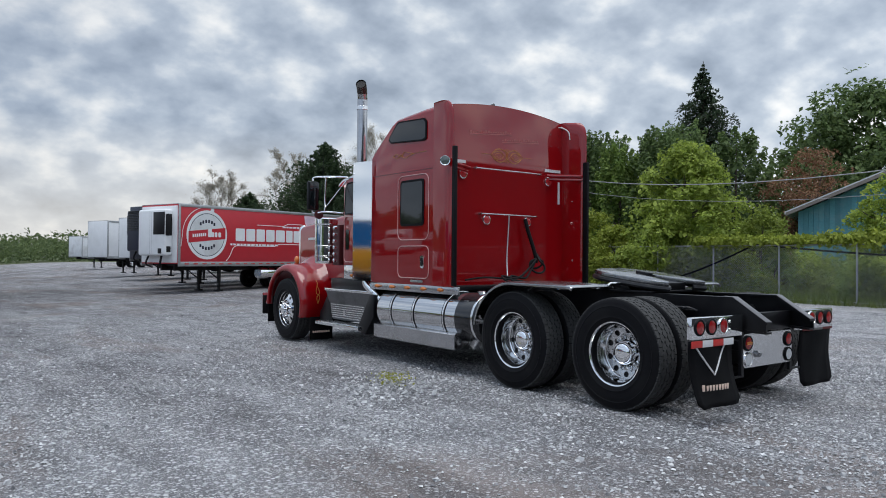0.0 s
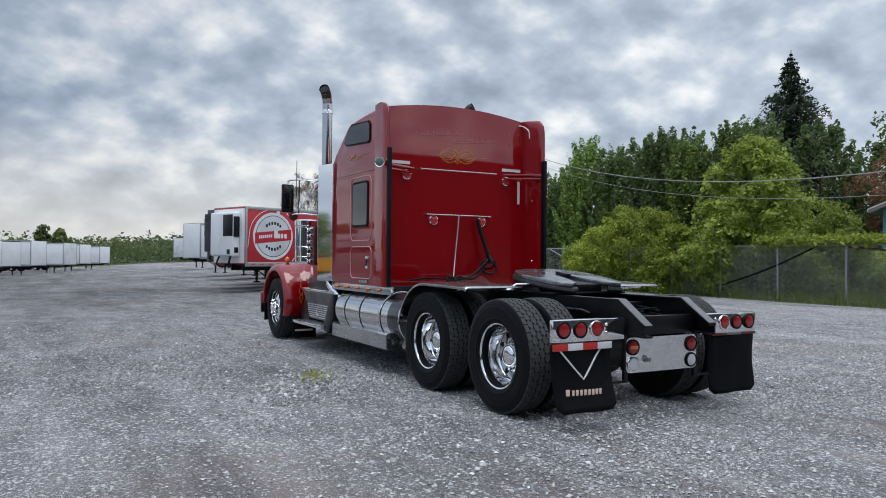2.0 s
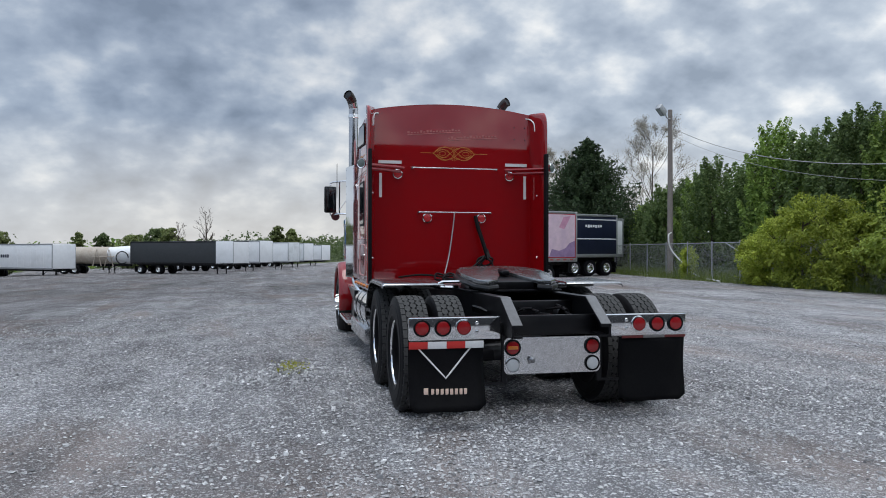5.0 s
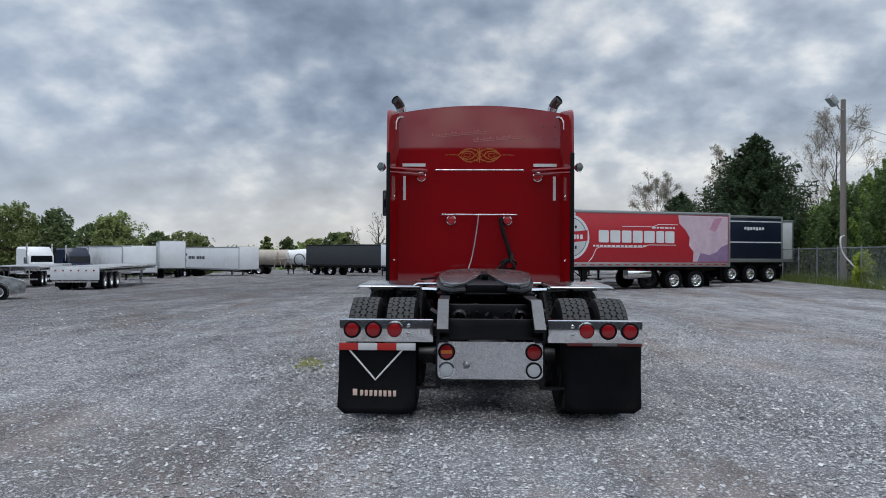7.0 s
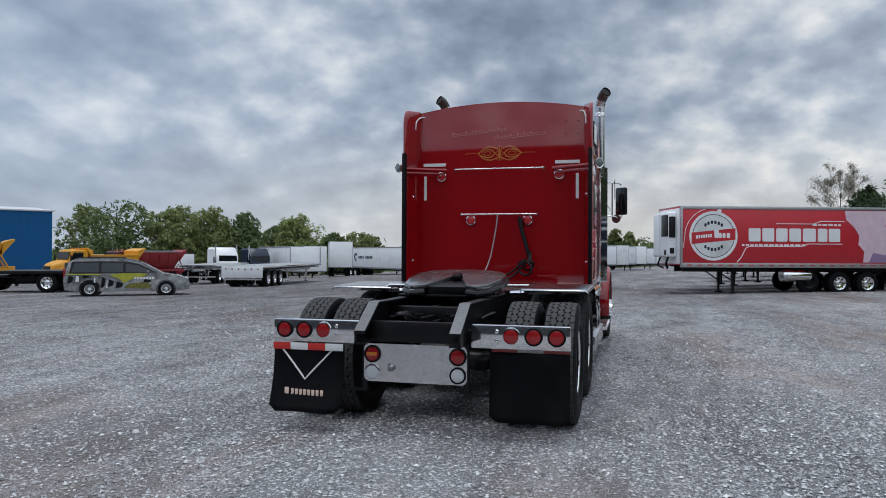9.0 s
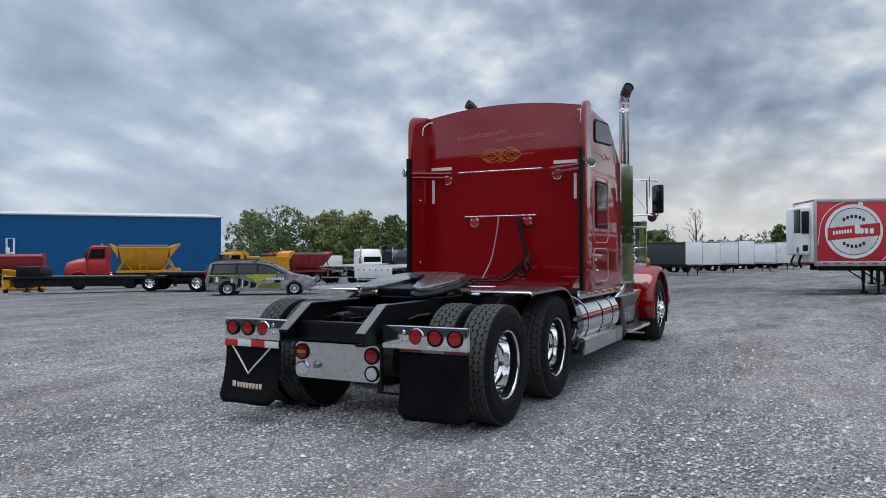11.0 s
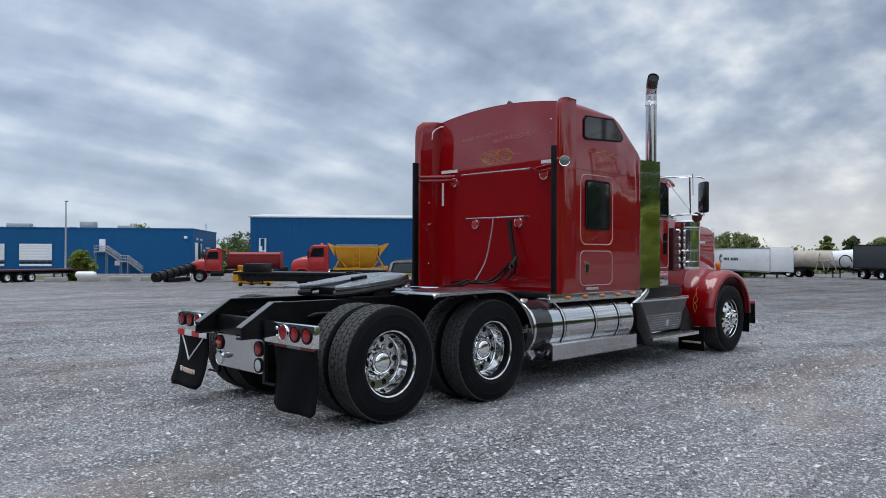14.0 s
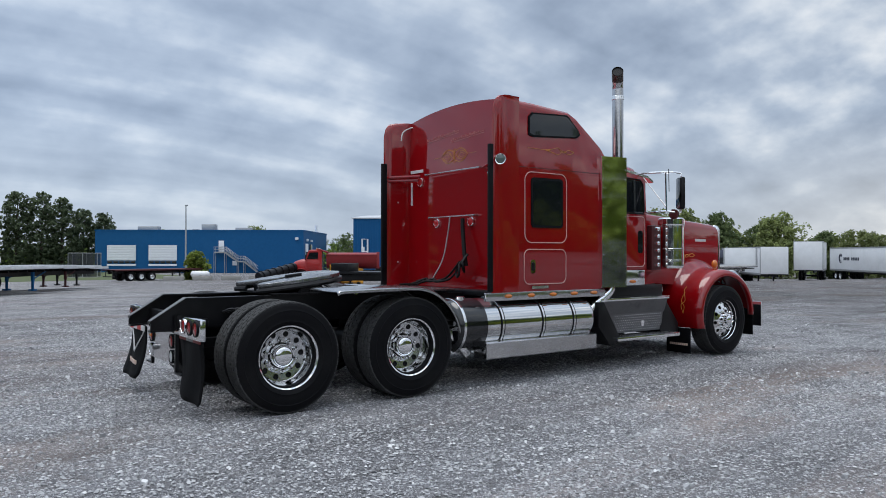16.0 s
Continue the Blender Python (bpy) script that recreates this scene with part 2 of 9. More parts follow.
PINK_LINE = material("pale_pinstripe", (0.62, 0.34, 0.33), rough=0.4, vary=0.08, grain=60)
SCRIPT = material("faded_script_lettering", (0.44, 0.15, 0.14), rough=0.5, spec=0.1, vary=0.35, grain=60)
COPPER = material("copper_lettering", (0.78, 0.58, 0.48), rough=0.4, vary=0.1, grain=60)
HOSE = material("black_hose", (0.006, 0.006, 0.007), spec=0.2, rough=0.5, vary=0.2, grain=60)
WHITE = material("white_trailer_panel", (0.80, 0.81, 0.82), rough=0.38, vary=0.04, grain=3, stain=(0.68, 0.69, 0.69), stain_size=1.5, stain_amount=0.6)
WHITE_RIB = material("dirty_white_panel", (0.70, 0.72, 0.73), rough=0.45, vary=0.06, grain=3, stain=(0.45, 0.45, 0.44), stain_size=1.0, stain_amount=0.7)
NET = material("zinc_mesh_wire", (0.46, 0.47, 0.48), rough=0.6, vary=0.15, grain=12)
GALV = material("galvanised_steel", (0.42, 0.43, 0.44), rough=0.42, metal=0.8, vary=0.2, grain=12, rough_vary=0.2)
TR_RED = material("red_trailer_vinyl", (0.50, 0.022, 0.035), rough=0.34, vary=0.05, grain=5, stain=(0.42, 0.03, 0.04), stain_size=1.2, stain_amount=0.5)
PINK = material("pale_pink_vinyl", (0.70, 0.53, 0.60), rough=0.36, vary=0.12, grain=4, stain=(0.55, 0.40, 0.52), stain_size=0.6, stain_amount=0.6)
VIOLET = material("violet_grey_vinyl", (0.30, 0.20, 0.34), rough=0.36, vary=0.2, grain=5)
NAVY = material("navy_trailer_panel", (0.010, 0.014, 0.035), rough=0.3, vary=0.1, grain=4, stain=(0.02, 0.025, 0.05), stain_size=1.0)
TARP = material("charcoal_curtain", (0.030, 0.034, 0.038), rough=0.6, vary=0.15, grain=4, stain=(0.05, 0.053, 0.056), stain_size=1.5, bump=0.4, bump_scale=0.05)
BLUE = material("blue_steel_cladding", (0.010, 0.098, 0.255), rough=0.6, spec=0.15, vary=0.08, grain=1.5, stain=(0.016, 0.112, 0.28), stain_size=4.0, stain_amount=0.6)
ROOF_PALE = material("pale_metal_roof", (0.55, 0.57, 0.59), rough=0.45, vary=0.08, grain=2)
DOOR_WHITE = material("white_door_panel", (0.80, 0.82, 0.85), rough=0.5, vary=0.04, grain=4)
YELLOW = material("yellow_work_paint", (0.66, 0.30, 0.012), rough=0.42, vary=0.1, grain=8, stain=(0.45, 0.2, 0.02), stain_size=0.8)
ORANGE_RED = material("red_work_paint", (0.40, 0.014, 0.014), rough=0.3, coat=0.3, vary=0.08, grain=8, stain=(0.33, 0.02, 0.02), stain_size=0.8)
SILVER = material("grey_van_paint", (0.20, 0.21, 0.22), rough=0.3, metal=0.5, vary=0.1, grain=6, coat=0.8)
LIME = material("yellow_green_vinyl", (0.36, 0.36, 0.03), rough=0.4, vary=0.15, grain=5)
MAROON = material("maroon_steel", (0.075, 0.012, 0.014), rough=0.5, vary=0.25, grain=10)
BEIGE = material("weathered_beige_tank", (0.42, 0.37, 0.31), rough=0.6, vary=0.15, grain=6, stain=(0.25, 0.19, 0.14), stain_size=0.8)
TEAL = material("weathered_turquoise_boards", (0.10, 0.28, 0.33), rough=0.75, vary=0.15, grain=12, stain=(0.20, 0.31, 0.34), stain_size=0.6, stain_amount=0.7, random_piece=0.18, bump=0.3)
POLEWOOD = material("grey_weathered_pole", (0.23, 0.20, 0.18), rough=0.85, vary=0.25, grain=18, bump=0.4)
WIRE = material("cable_sheath", (0.34, 0.34, 0.34), rough=0.6, vary=0.2, grain=20)
WHITE_HOSE = material("white_conduit", (0.62, 0.62, 0.60), rough=0.5, vary=0.1, grain=20)
BARK = material("bark", (0.085, 0.065, 0.05), rough=0.9, vary=0.4, grain=14, bump=0.8, bump_scale=0.03)
CONCRETE = material("concrete", (0.36, 0.35, 0.33), rough=0.85, vary=0.12, grain=10, stain=(0.25, 0.24, 0.22))


def leaf_material(name, a, b, rough=0.6):
    m = bpy.data.materials.new(name)
    m.use_nodes = True
    add, link = nodes_of(m.node_tree)
    out = add("ShaderNodeOutputMaterial")
    geo = add("ShaderNodeNewGeometry")
    r = ramp(add, [(0.0, a), (0.6, [(p + q) / 2 for p, q in zip(a, b)]), (1.0, b)])
    link(geo.outputs["Random Per Island"], r.inputs[0])
    info = add("ShaderNodeObjectInfo")
    hue = add("ShaderNodeHueSaturation")
    mr = add("ShaderNodeMapRange", ins={"To Min": 0.8, "To Max": 1.2})
    link(info.outputs["Random"], mr.inputs["Value"]), link(mr.outputs[0], hue.inputs["Value"]), link(r.outputs[0], hue.inputs["Color"])
    d = add("ShaderNodeBsdfPrincipled", ins={"Roughness": rough, "Specular IOR Level": 0.3})
    t = add("ShaderNodeBsdfTranslucent")
    link(hue.outputs[0], d.inputs["Base Color"]), link(hue.outputs[0], t.inputs["Color"])
    mx = add("ShaderNodeMixShader", ins={"Fac": 0.48})
    link(d.outputs[0], mx.inputs[1]), link(t.outputs[0], mx.inputs[2]), link(mx.outputs[0], out.inputs[0])
    return m


LEAF_BRIGHT = leaf_material("light_green_leaves", (0.155, 0.215, 0.036), (0.40, 0.48, 0.095))
LEAF_MID = leaf_material("mid_green_leaves", (0.12, 0.20, 0.045), (0.31, 0.42, 0.10))
LEAF_DARK = leaf_material("dark_green_leaves", (0.085, 0.135, 0.048), (0.21, 0.29, 0.10))
NEEDLE = leaf_material("dark_spruce_needles", (0.028, 0.048, 0.028), (0.075, 0.105, 0.055))
PINE = leaf_material("dark_pine_needles", (0.028, 0.05, 0.024), (0.075, 0.11, 0.05))
LEAF_VINE = leaf_material("yellow_green_vine_leaves", (0.20, 0.26, 0.034), (0.48, 0.54, 0.095))
LEAF_PALE = leaf_material("pale_opening_leaves", (0.30, 0.27, 0.22), (0.52, 0.48, 0.40))
LEAF_BROWN = leaf_material("dry_brown_leaves", (0.18, 0.085, 0.045), (0.40, 0.24, 0.14))
LEAF_FAR = leaf_material("far_green_leaves", (0.085, 0.125, 0.05), (0.20, 0.255, 0.105))
LEAF_OLIVE = leaf_material("olive_green_leaves", (0.14, 0.175, 0.06), (0.33, 0.375, 0.15))
POPLAR = leaf_material("dull_poplar_leaves", (0.09, 0.125, 0.07), (0.21, 0.255, 0.145))
GRASS = leaf_material("grass_blades", (0.08, 0.12, 0.028), (0.22, 0.27, 0.075))
WEED = leaf_material("yellow_green_weeds", (0.26, 0.28, 0.04), (0.50, 0.48, 0.12))


def stone_material():
    m = bpy.data.materials.new("crushed_stone")
    m.use_nodes = True
    add, link = nodes_of(m.node_tree)
    out = add("ShaderNodeOutputMaterial")
    geo = add("ShaderNodeNewGeometry")
    r = ramp(add, [(0.0, (0.16, 0.16, 0.166)), (0.45, (0.38, 0.382, 0.392)), (0.88, (0.58, 0.582, 0.592)), (1.0, (0.84, 0.84, 0.845))])
    link(geo.outputs["Random Per Island"], r.inputs[0])
    co = add("ShaderNodeTexCoord")
    nz = add("ShaderNodeTexNoise", ins={"Scale": 220.0, "Detail": 4.0})
    link(co.outputs["Object"], nz.inputs["Vector"])
    b = add("ShaderNodeBsdfPrincipled", ins={"Roughness": 0.88, "Specular IOR Level": 0.25})
    bp = add("ShaderNodeBump", ins={"Strength": 0.6, "Distance": 0.004})
    link(nz.outputs["Fac"], bp.inputs["Height"]), link(bp.outputs[0], b.inputs["Normal"])
    link(r.outputs[0], b.inputs["Base Color"]), link(b.outputs[0], out.inputs[0])
    return m


# the mottled colour holds water spots and the blurred reflection of the gravel
PANEL = material("mottled_stainless_panel", (0.74, 0.74, 0.75), rough=0.14, metal=1.0, vary=0.2, grain=55, stain=(0.5, 0.5, 0.5), stain_size=0.05, rough_vary=0.15, bump=0.18, bump_scale=0.002)
LENS_SMOKE = material("greenish_lamp_glass", (0.10, 0.13, 0.12), rough=0.08, vary=0.2, grain=90, coat=1.0)
STONE = stone_material()


def gravel_material():
    m = bpy.data.materials.new("gravel_lot")
    m.use_nodes = True
    add, link = nodes_of(m.node_tree)
    out = add("ShaderNodeOutputMaterial")
    b = add("ShaderNodeBsdfPrincipled", ins={"Roughness": 0.95, "Specular IOR Level": 0.04})
    co = add("ShaderNodeTexCoord")
    v1 = add("ShaderNodeTexVoronoi", ins={"Scale": 30.0, "Randomness": 1.0})
    v2 = add("ShaderNodeTexVoronoi", ins={"Scale": 85.0, "Randomness": 1.0})
    wide = add("ShaderNodeTexNoise", ins={"Scale": 0.16, "Detail": 5.0, "Roughness": 0.6, "Distortion": 0.6})
    mid = add("ShaderNodeTexNoise", ins={"Scale": 1.3, "Detail": 6.0, "Roughness": 0.65})
    fine = add("ShaderNodeTexNoise", ins={"Scale": 260.0, "Detail": 3.0})
    # tyre tracks: long streaks along the lanes
    mp = add("ShaderNodeMapping")
    mp.inputs["Rotation"].default_value, mp.inputs["Scale"].default_value = (0, 0, radians(25)), (0.7, 0.16, 1)
    lane = add("ShaderNodeTexNoise", ins={"Scale": 1.0, "Detail": 4.0, "Roughness": 0.6, "Distortion": 0.3})
    for n in (v1, v2, wide, mid, fine, mp):
        link(co.outputs["Object"], n.inputs["Vector"])
    link(mp.outputs[0], lane.inputs["Vector"])
    # packed fines, darkened for the shade between stones; stones of two sizes lie closer together in some places than
    # in others
    clump = add("ShaderNodeTexNoise", ins={"Scale": 3.4, "Detail": 4.0, "Roughness": 0.7, "Distortion": 0.5})
    link(co.outputs["Object"], clump.inputs["Vector"])
    dens = add("ShaderNodeMath", operation="MULTIPLY_ADD", ins={1: 0.55})
    half = add("ShaderNodeMath", operation="MULTIPLY", ins={1: 0.45})
    link(clump.outputs["Fac"], half.inputs[0]), link(mid.outputs["Fac"], dens.inputs[0]), link(half.outputs[0], dens.inputs[2])
    last = ramp(add, [(0.30, (0.065, 0.065, 0.068)), (0.55, (0.150, 0.150, 0.156)), (0.75, (0.265, 0.266, 0.275))])
    link(fine.outputs["Fac"], last.inputs[0])
    last = last.outputs[0]
    heights = []
    for vor, spread, tones in ((v2, 2.6, [(0.0, (0.20, 0.20, 0.207)), (0.5, (0.42, 0.421, 0.434)), (0.85, (0.60, 0.602, 0.617)), (1.0, (0.80, 0.802, 0.81))]),
                               (v1, 2.4, [(0.0, (0.17, 0.17, 0.176)), (0.5, (0.40, 0.401, 0.414)), (0.84, (0.58, 0.582, 0.597)), (1.0, (0.80, 0.80, 0.81))])):
        sp = add("ShaderNodeSeparateColor")
        link(vor.outputs["Color"], sp.inputs[0])
        tone = ramp(add, tones)
        link(sp.outputs[0], tone.inputs[0])
        # a stone lies here when its own chance falls under the density of the place
        push = add("ShaderNodeMath", operation="MULTIPLY_ADD", ins={1: spread, 2: 0.62 - 0.5 * spread})
        link(dens.outputs[0], push.inputs[0])
        here = add("ShaderNodeMath", operation="LESS_THAN")
        link(sp.outputs[1], here.inputs[0]), link(push.outputs[0], here.inputs[1])
        edge = ramp(add, [(0.36, (1, 1, 1)), (0.54, (0, 0, 0))])
        link(vor.outputs["Distance"], edge.inputs[0])
        mask = add("ShaderNodeMath", operation="MULTIPLY")
        link(here.outputs[0], mask.inputs[0]), link(edge.outputs[0], mask.inputs[1])
        mx = add("ShaderNodeMix", data="RGBA")
        link(mask.outputs[0], mx.inputs["Factor"]), link(last, mx.inputs["A"]), link(tone.outputs[0], mx.inputs["B"])
        last = mx.outputs["Result"]
        heights.append(mask)
    stone = mx
    dust = ramp(add, [(0.48, (0, 0, 0)), (0.74, (0.28, 0.28, 0.28))])
    link(mid.outputs["Fac"], dust.inputs[0])
    mx = add("ShaderNodeMix", data="RGBA", ins={"B": (0.30, 0.298, 0.302, 1)})
    link(dust.outputs[0], mx.inputs["Factor"]), link(stone.outputs["Result"], mx.inputs["A"])
    shade = ramp(add, [(0.35, (1.34, 1.34, 1.357)), (0.65, (1.93, 1.93, 1.947))])
    link(wide.outputs["Fac"], shade.inputs[0])
    m2 = add("ShaderNodeMix", data="RGBA", blend="MULTIPLY", ins={"Factor": 1.0})
    link(mx.outputs["Result"], m2.inputs["A"]), link(shade.outputs[0], m2.inputs["B"])
    earth = add("ShaderNodeTexNoise", ins={"Scale": 0.34, "Detail": 5.0, "Roughness": 0.62, "Distortion": 0.8})
    me_ = add("ShaderNodeMapping")
    me_.inputs["Rotation"].default_value, me_.inputs["Scale"].default_value = (0, 0, radians(-38)), (1.3, 0.42, 1)
    link(co.outputs["Object"], me_.inputs[0])
    link(me_.outputs[0], earth.inputs["Vector"])
    em = ramp(add, [(0.52, (0, 0, 0)), (0.66, (0.62, 0.62, 0.62))])
    link(earth.outputs["Fac"], em.inputs[0])
    m4 = add("ShaderNodeMix", data="RGBA", ins={"B": (0.33, 0.268, 0.238, 1)})
    link(em.outputs[0], m4.inputs["Factor"]), link(m2.outputs["Result"], m4.inputs["A"])
    m2 = m4
    lr = ramp(add, [(0.34, (0.78, 0.775, 0.77)), (0.50, (0.98, 0.98, 0.98)), (0.66, (1.13, 1.13, 1.13))])
    link(lane.outputs["Fac"], lr.inputs[0])
    m3 = add("ShaderNodeMix", data="RGBA", blend="MULTIPLY", ins={"Factor": 1.0})
    link(m2.outputs["Result"], m3.inputs["A"]), link(lr.outputs[0], m3.inputs["B"])
    # the colour is palest towards the fence and darkest in a band west of the truck
    sx = add("ShaderNodeSeparateXYZ")
    link(co.outputs["Object"], sx.inputs[0])
    wob = add("ShaderNodeMath", operation="MULTIPLY_ADD", ins={1: 9.0})
    link(wide.outputs["Fac"], wob.inputs[0]), link(sx.outputs["X"], wob.inputs[2])
    fx = add("ShaderNodeMapRange", ins={"From Min": -30.0, "From Max": 19.0})
    link(wob.outputs[0], fx.inputs["Value"])
    xtone = ramp(add, [(0.0, (0.96, 0.95, 0.94)), (0.28, (0.93, 0.92, 0.915)), (0.50, (0.78, 0.775, 0.77)), (0.68, (0.99, 0.99, 0.99)), (1.0, (1.28, 1.28, 1.285))])
    link(fx.outputs[0], xtone.inputs[0])
    m5 = add("ShaderNodeMix", data="RGBA", blend="MULTIPLY", ins={"Factor": 1.0})
    link(m3.outputs["Result"], m5.inputs["A"]), link(xtone.outputs[0], m5.inputs["B"])
    # the yard's colour darkens towards the north
    wy = add("ShaderNodeMath", operation="MULTIPLY_ADD", ins={1: 16.0})
    link(wide.outputs["Fac"], wy.inputs[0]), link(sx.outputs["Y"], wy.inputs[2])
    fy = add("ShaderNodeMapRange", ins={"From Min": 11.0, "From Max": 36.0})
    link(wy.outputs[0], fy.inputs["Value"])
    old = ramp(add, [(0.0, (1, 1, 1)), (1.0, (0.66, 0.655, 0.65))])
    link(fy.outputs[0], old.inputs[0])
    m6 = add("ShaderNodeMix", data="RGBA", blend="MULTIPLY", ins={"Factor": 1.0})
    link(m5.outputs["Result"], m6.inputs["A"]), link(old.outputs[0], m6.inputs["B"])
    # bowed wheel tracks of turning lorries, in patches
    mt = add("ShaderNodeMapping")
    mt.inputs["Location"].default_value = (24.0, -9.0, 0.0)
    link(co.outputs["Object"], mt.inputs[0])
    tr = add("ShaderNodeTexWave", wave_type="RINGS", rings_direction="Z", ins={"Scale": 0.13, "Distortion": 7.0, "Detail": 3.0, "Detail Scale": 0.35, "Detail Roughness": 0.6})
    link(mt.outputs[0], tr.inputs["Vector"])
    tc = ramp(add, [(0.12, (0.89, 0.882, 0.88)), (0.5, (1.0, 0.995, 0.99)), (0.9, (1.07, 1.07, 1.07))])
    link(tr.outputs["Fac"], tc.inputs[0])
    tm = ramp(add, [(0.40, (0.15, 0.15, 0.15)), (0.60, (0.85, 0.85, 0.85))])
    link(mid.outputs["Fac"], tm.inputs[0])
    m7 = add("ShaderNodeMix", data="RGBA", blend="MULTIPLY")
    link(tm.outputs[0], m7.inputs["Factor"])
    link(m6.outputs["Result"], m7.inputs["A"]), link(tc.outputs[0], m7.inputs["B"])
    # lumps and hollows a hand or two across, only as light and dark in the colour
    lump = add("ShaderNodeTexNoise", ins={"Scale": 4.6, "Detail": 3.0, "Roughness": 0.6})
    link(mp.outputs[0], lump.inputs["Vector"])
    lt = ramp(add, [(0.34, (0.80, 0.795, 0.79)), (0.50, (1.0, 1.0, 1.0)), (0.68, (1.16, 1.16, 1.165))])
    link(lump.outputs["Fac"], lt.inputs[0])
    m8 = add("ShaderNodeMix", data="RGBA", blend="MULTIPLY", ins={"Factor": 1.0})
    link(m7.outputs["Result"], m8.inputs["A"]), link(lt.outputs[0], m8.inputs["B"])
    top = add("ShaderNodeMix", data="RGBA", blend="DARKEN", ins={"Factor": 1.0, "B": (0.86, 0.862, 0.87, 1)})
    link(m8.outputs["Result"], top.inputs["A"])
    link(top.outputs["Result"], b.inputs["Base Color"])
    hs = add("ShaderNodeMath", operation="MULTIPLY_ADD", ins={1: 0.45})
    link(heights[0].outputs[0], hs.inputs[0]), link(heights[1].outputs[0], hs.inputs[2])
    ht = add("ShaderNodeMath", operation="MULTIPLY_ADD", ins={1: 0.5})
    link(fine.outputs["Fac"], ht.inputs[0]), link(hs.outputs[0], ht.inputs[2])
    bp = add("ShaderNodeBump", ins={"Strength": 1.0, "Distance": 0.022})
    link(ht.outputs[0], bp.inputs["Height"]), link(bp.outputs[0], b.inputs["Normal"])
    link(b.outputs[0], out.inputs[0])
    return m


GRAVEL = gravel_material()
DIRT_GRASS = material("rough_grass_ground", (0.075, 0.098, 0.034), rough=0.95, vary=0.4, grain=6, stain=(0.12, 0.10, 0.06), stain_size=2.0, stain_amount=0.6, bump=0.5, bump_scale=0.05)

# ---------- mesh tools ----------


def finish(name, bm, mat, parent=None, label="", angle=38.0, matrix=None):
    me = bpy.data.meshes.new(name)
    bmesh.ops.recalc_face_normals(bm, faces=bm.faces)
    bm.to_mesh(me)
    bm.free()
    me.materials.append(mat)
    me.shade_smooth()
    me.set_sharp_from_angle(angle=radians(angle))
    ob = new(name, me)
    if parent:
        ob.parent = parent
    if matrix:
        ob.matrix_basis = matrix
    if label:
        ob["label"] = label
    return ob


def part(name, bm, mat, parent, label="", angle=38.0, matrix=None):
    """One mesh under a thing or under a part."""
    return finish(name, bm, mat, parent, label, angle, matrix)


def thing(name, label, category, m=None, group="", kind=""):
    ob = new(name)
    ob.empty_display_size = 0.2
    if m is not None:
        ob.matrix_basis = m
    return tagged(ob, label, category, group, kind)


def B():
    return bmesh.new()


def box(bm, x0, x1, y0, y1, z0, z1, bevel=0.0, m=None, seg=2):
    r = bmesh.ops.create_cube(bm, size=1.0)
    vs = r["verts"]
    for v in vs:
        v.co = Vector((x0 + (v.co.x + 0.5) * (x1 - x0), y0 + (v.co.y + 0.5) * (y1 - y0), z0 + (v.co.z + 0.5) * (z1 - z0)))
    if bevel:
        es = {e for v in vs for e in v.link_edges}
        rb = bmesh.ops.bevel(bm, geom=list(es), offset=bevel, segments=seg, profile=0.5, affect="EDGES")
        vs = list({v for f in rb["faces"] for v in f.verts} | {v for v in vs if v.is_valid})
    if m is not None:
        bmesh.ops.transform(bm, matrix=m, verts=vs)
    return vs


def prism(bm, outline, axis, a, b, bevel=0.0):
    """A flat outline (list of 2D points) pushed along an axis from a to b."""
    def at(p, q, s):
        return {"x": (s, p, q), "y": (p, s, q), "z": (p, q, s)}[axis]
    v0 = [bm.verts.new(at(p, q, a)) for p, q in outline]
    v1 = [bm.verts.new(at(p, q, b)) for p, q in outline]
    n = len(outline)
    fs = [bm.faces.new(v0[::-1]), bm.faces.new(v1)]
    for i in range(n):
        fs.append(bm.faces.new((v0[i], v0[(i + 1) % n], v1[(i + 1) % n], v1[i])))
    if bevel:
        es = list(fs[0].edges) + list(fs[1].edges)
        bmesh.ops.bevel(bm, geom=es, offset=bevel, segments=2, profile=0.5, affect="EDGES")
    return fs


def rounded(x0, x1, y0, y1, r, n=5):
    """Outline of a rounded rectangle."""
    pts = []
    for cx, cy, s in ((x1 - r, y1 - r, 0), (x0 + r, y1 - r, 90), (x0 + r, y0 + r, 180), (x1 - r, y0 + r, 270)):
        for i in range(n + 1):
            a = radians(s + 90 * i / n)
            pts.append((cx + r * math.cos(a), cy + r * math.sin(a)))
    return pts


def smooth_path(pts, n=6):
    """Catmull-Rom through points."""
    P = [Vector(p) for p in pts]
    P = [P[0] * 2 - P[1], *P, P[-1] * 2 - P[-2]]
    out = []
    for i in range(1, len(P) - 2):
        for k in range(n):
            t = k / n
            a, b, c, d = P[i - 1:i + 3]
            out.append(0.5 * ((2 * b) + (c - a) * t + (2 * a - 5 * b + 4 * c - d) * t * t + (3 * b - a - 3 * c + d) * t ** 3))
    out.append(P[-2])
    return out


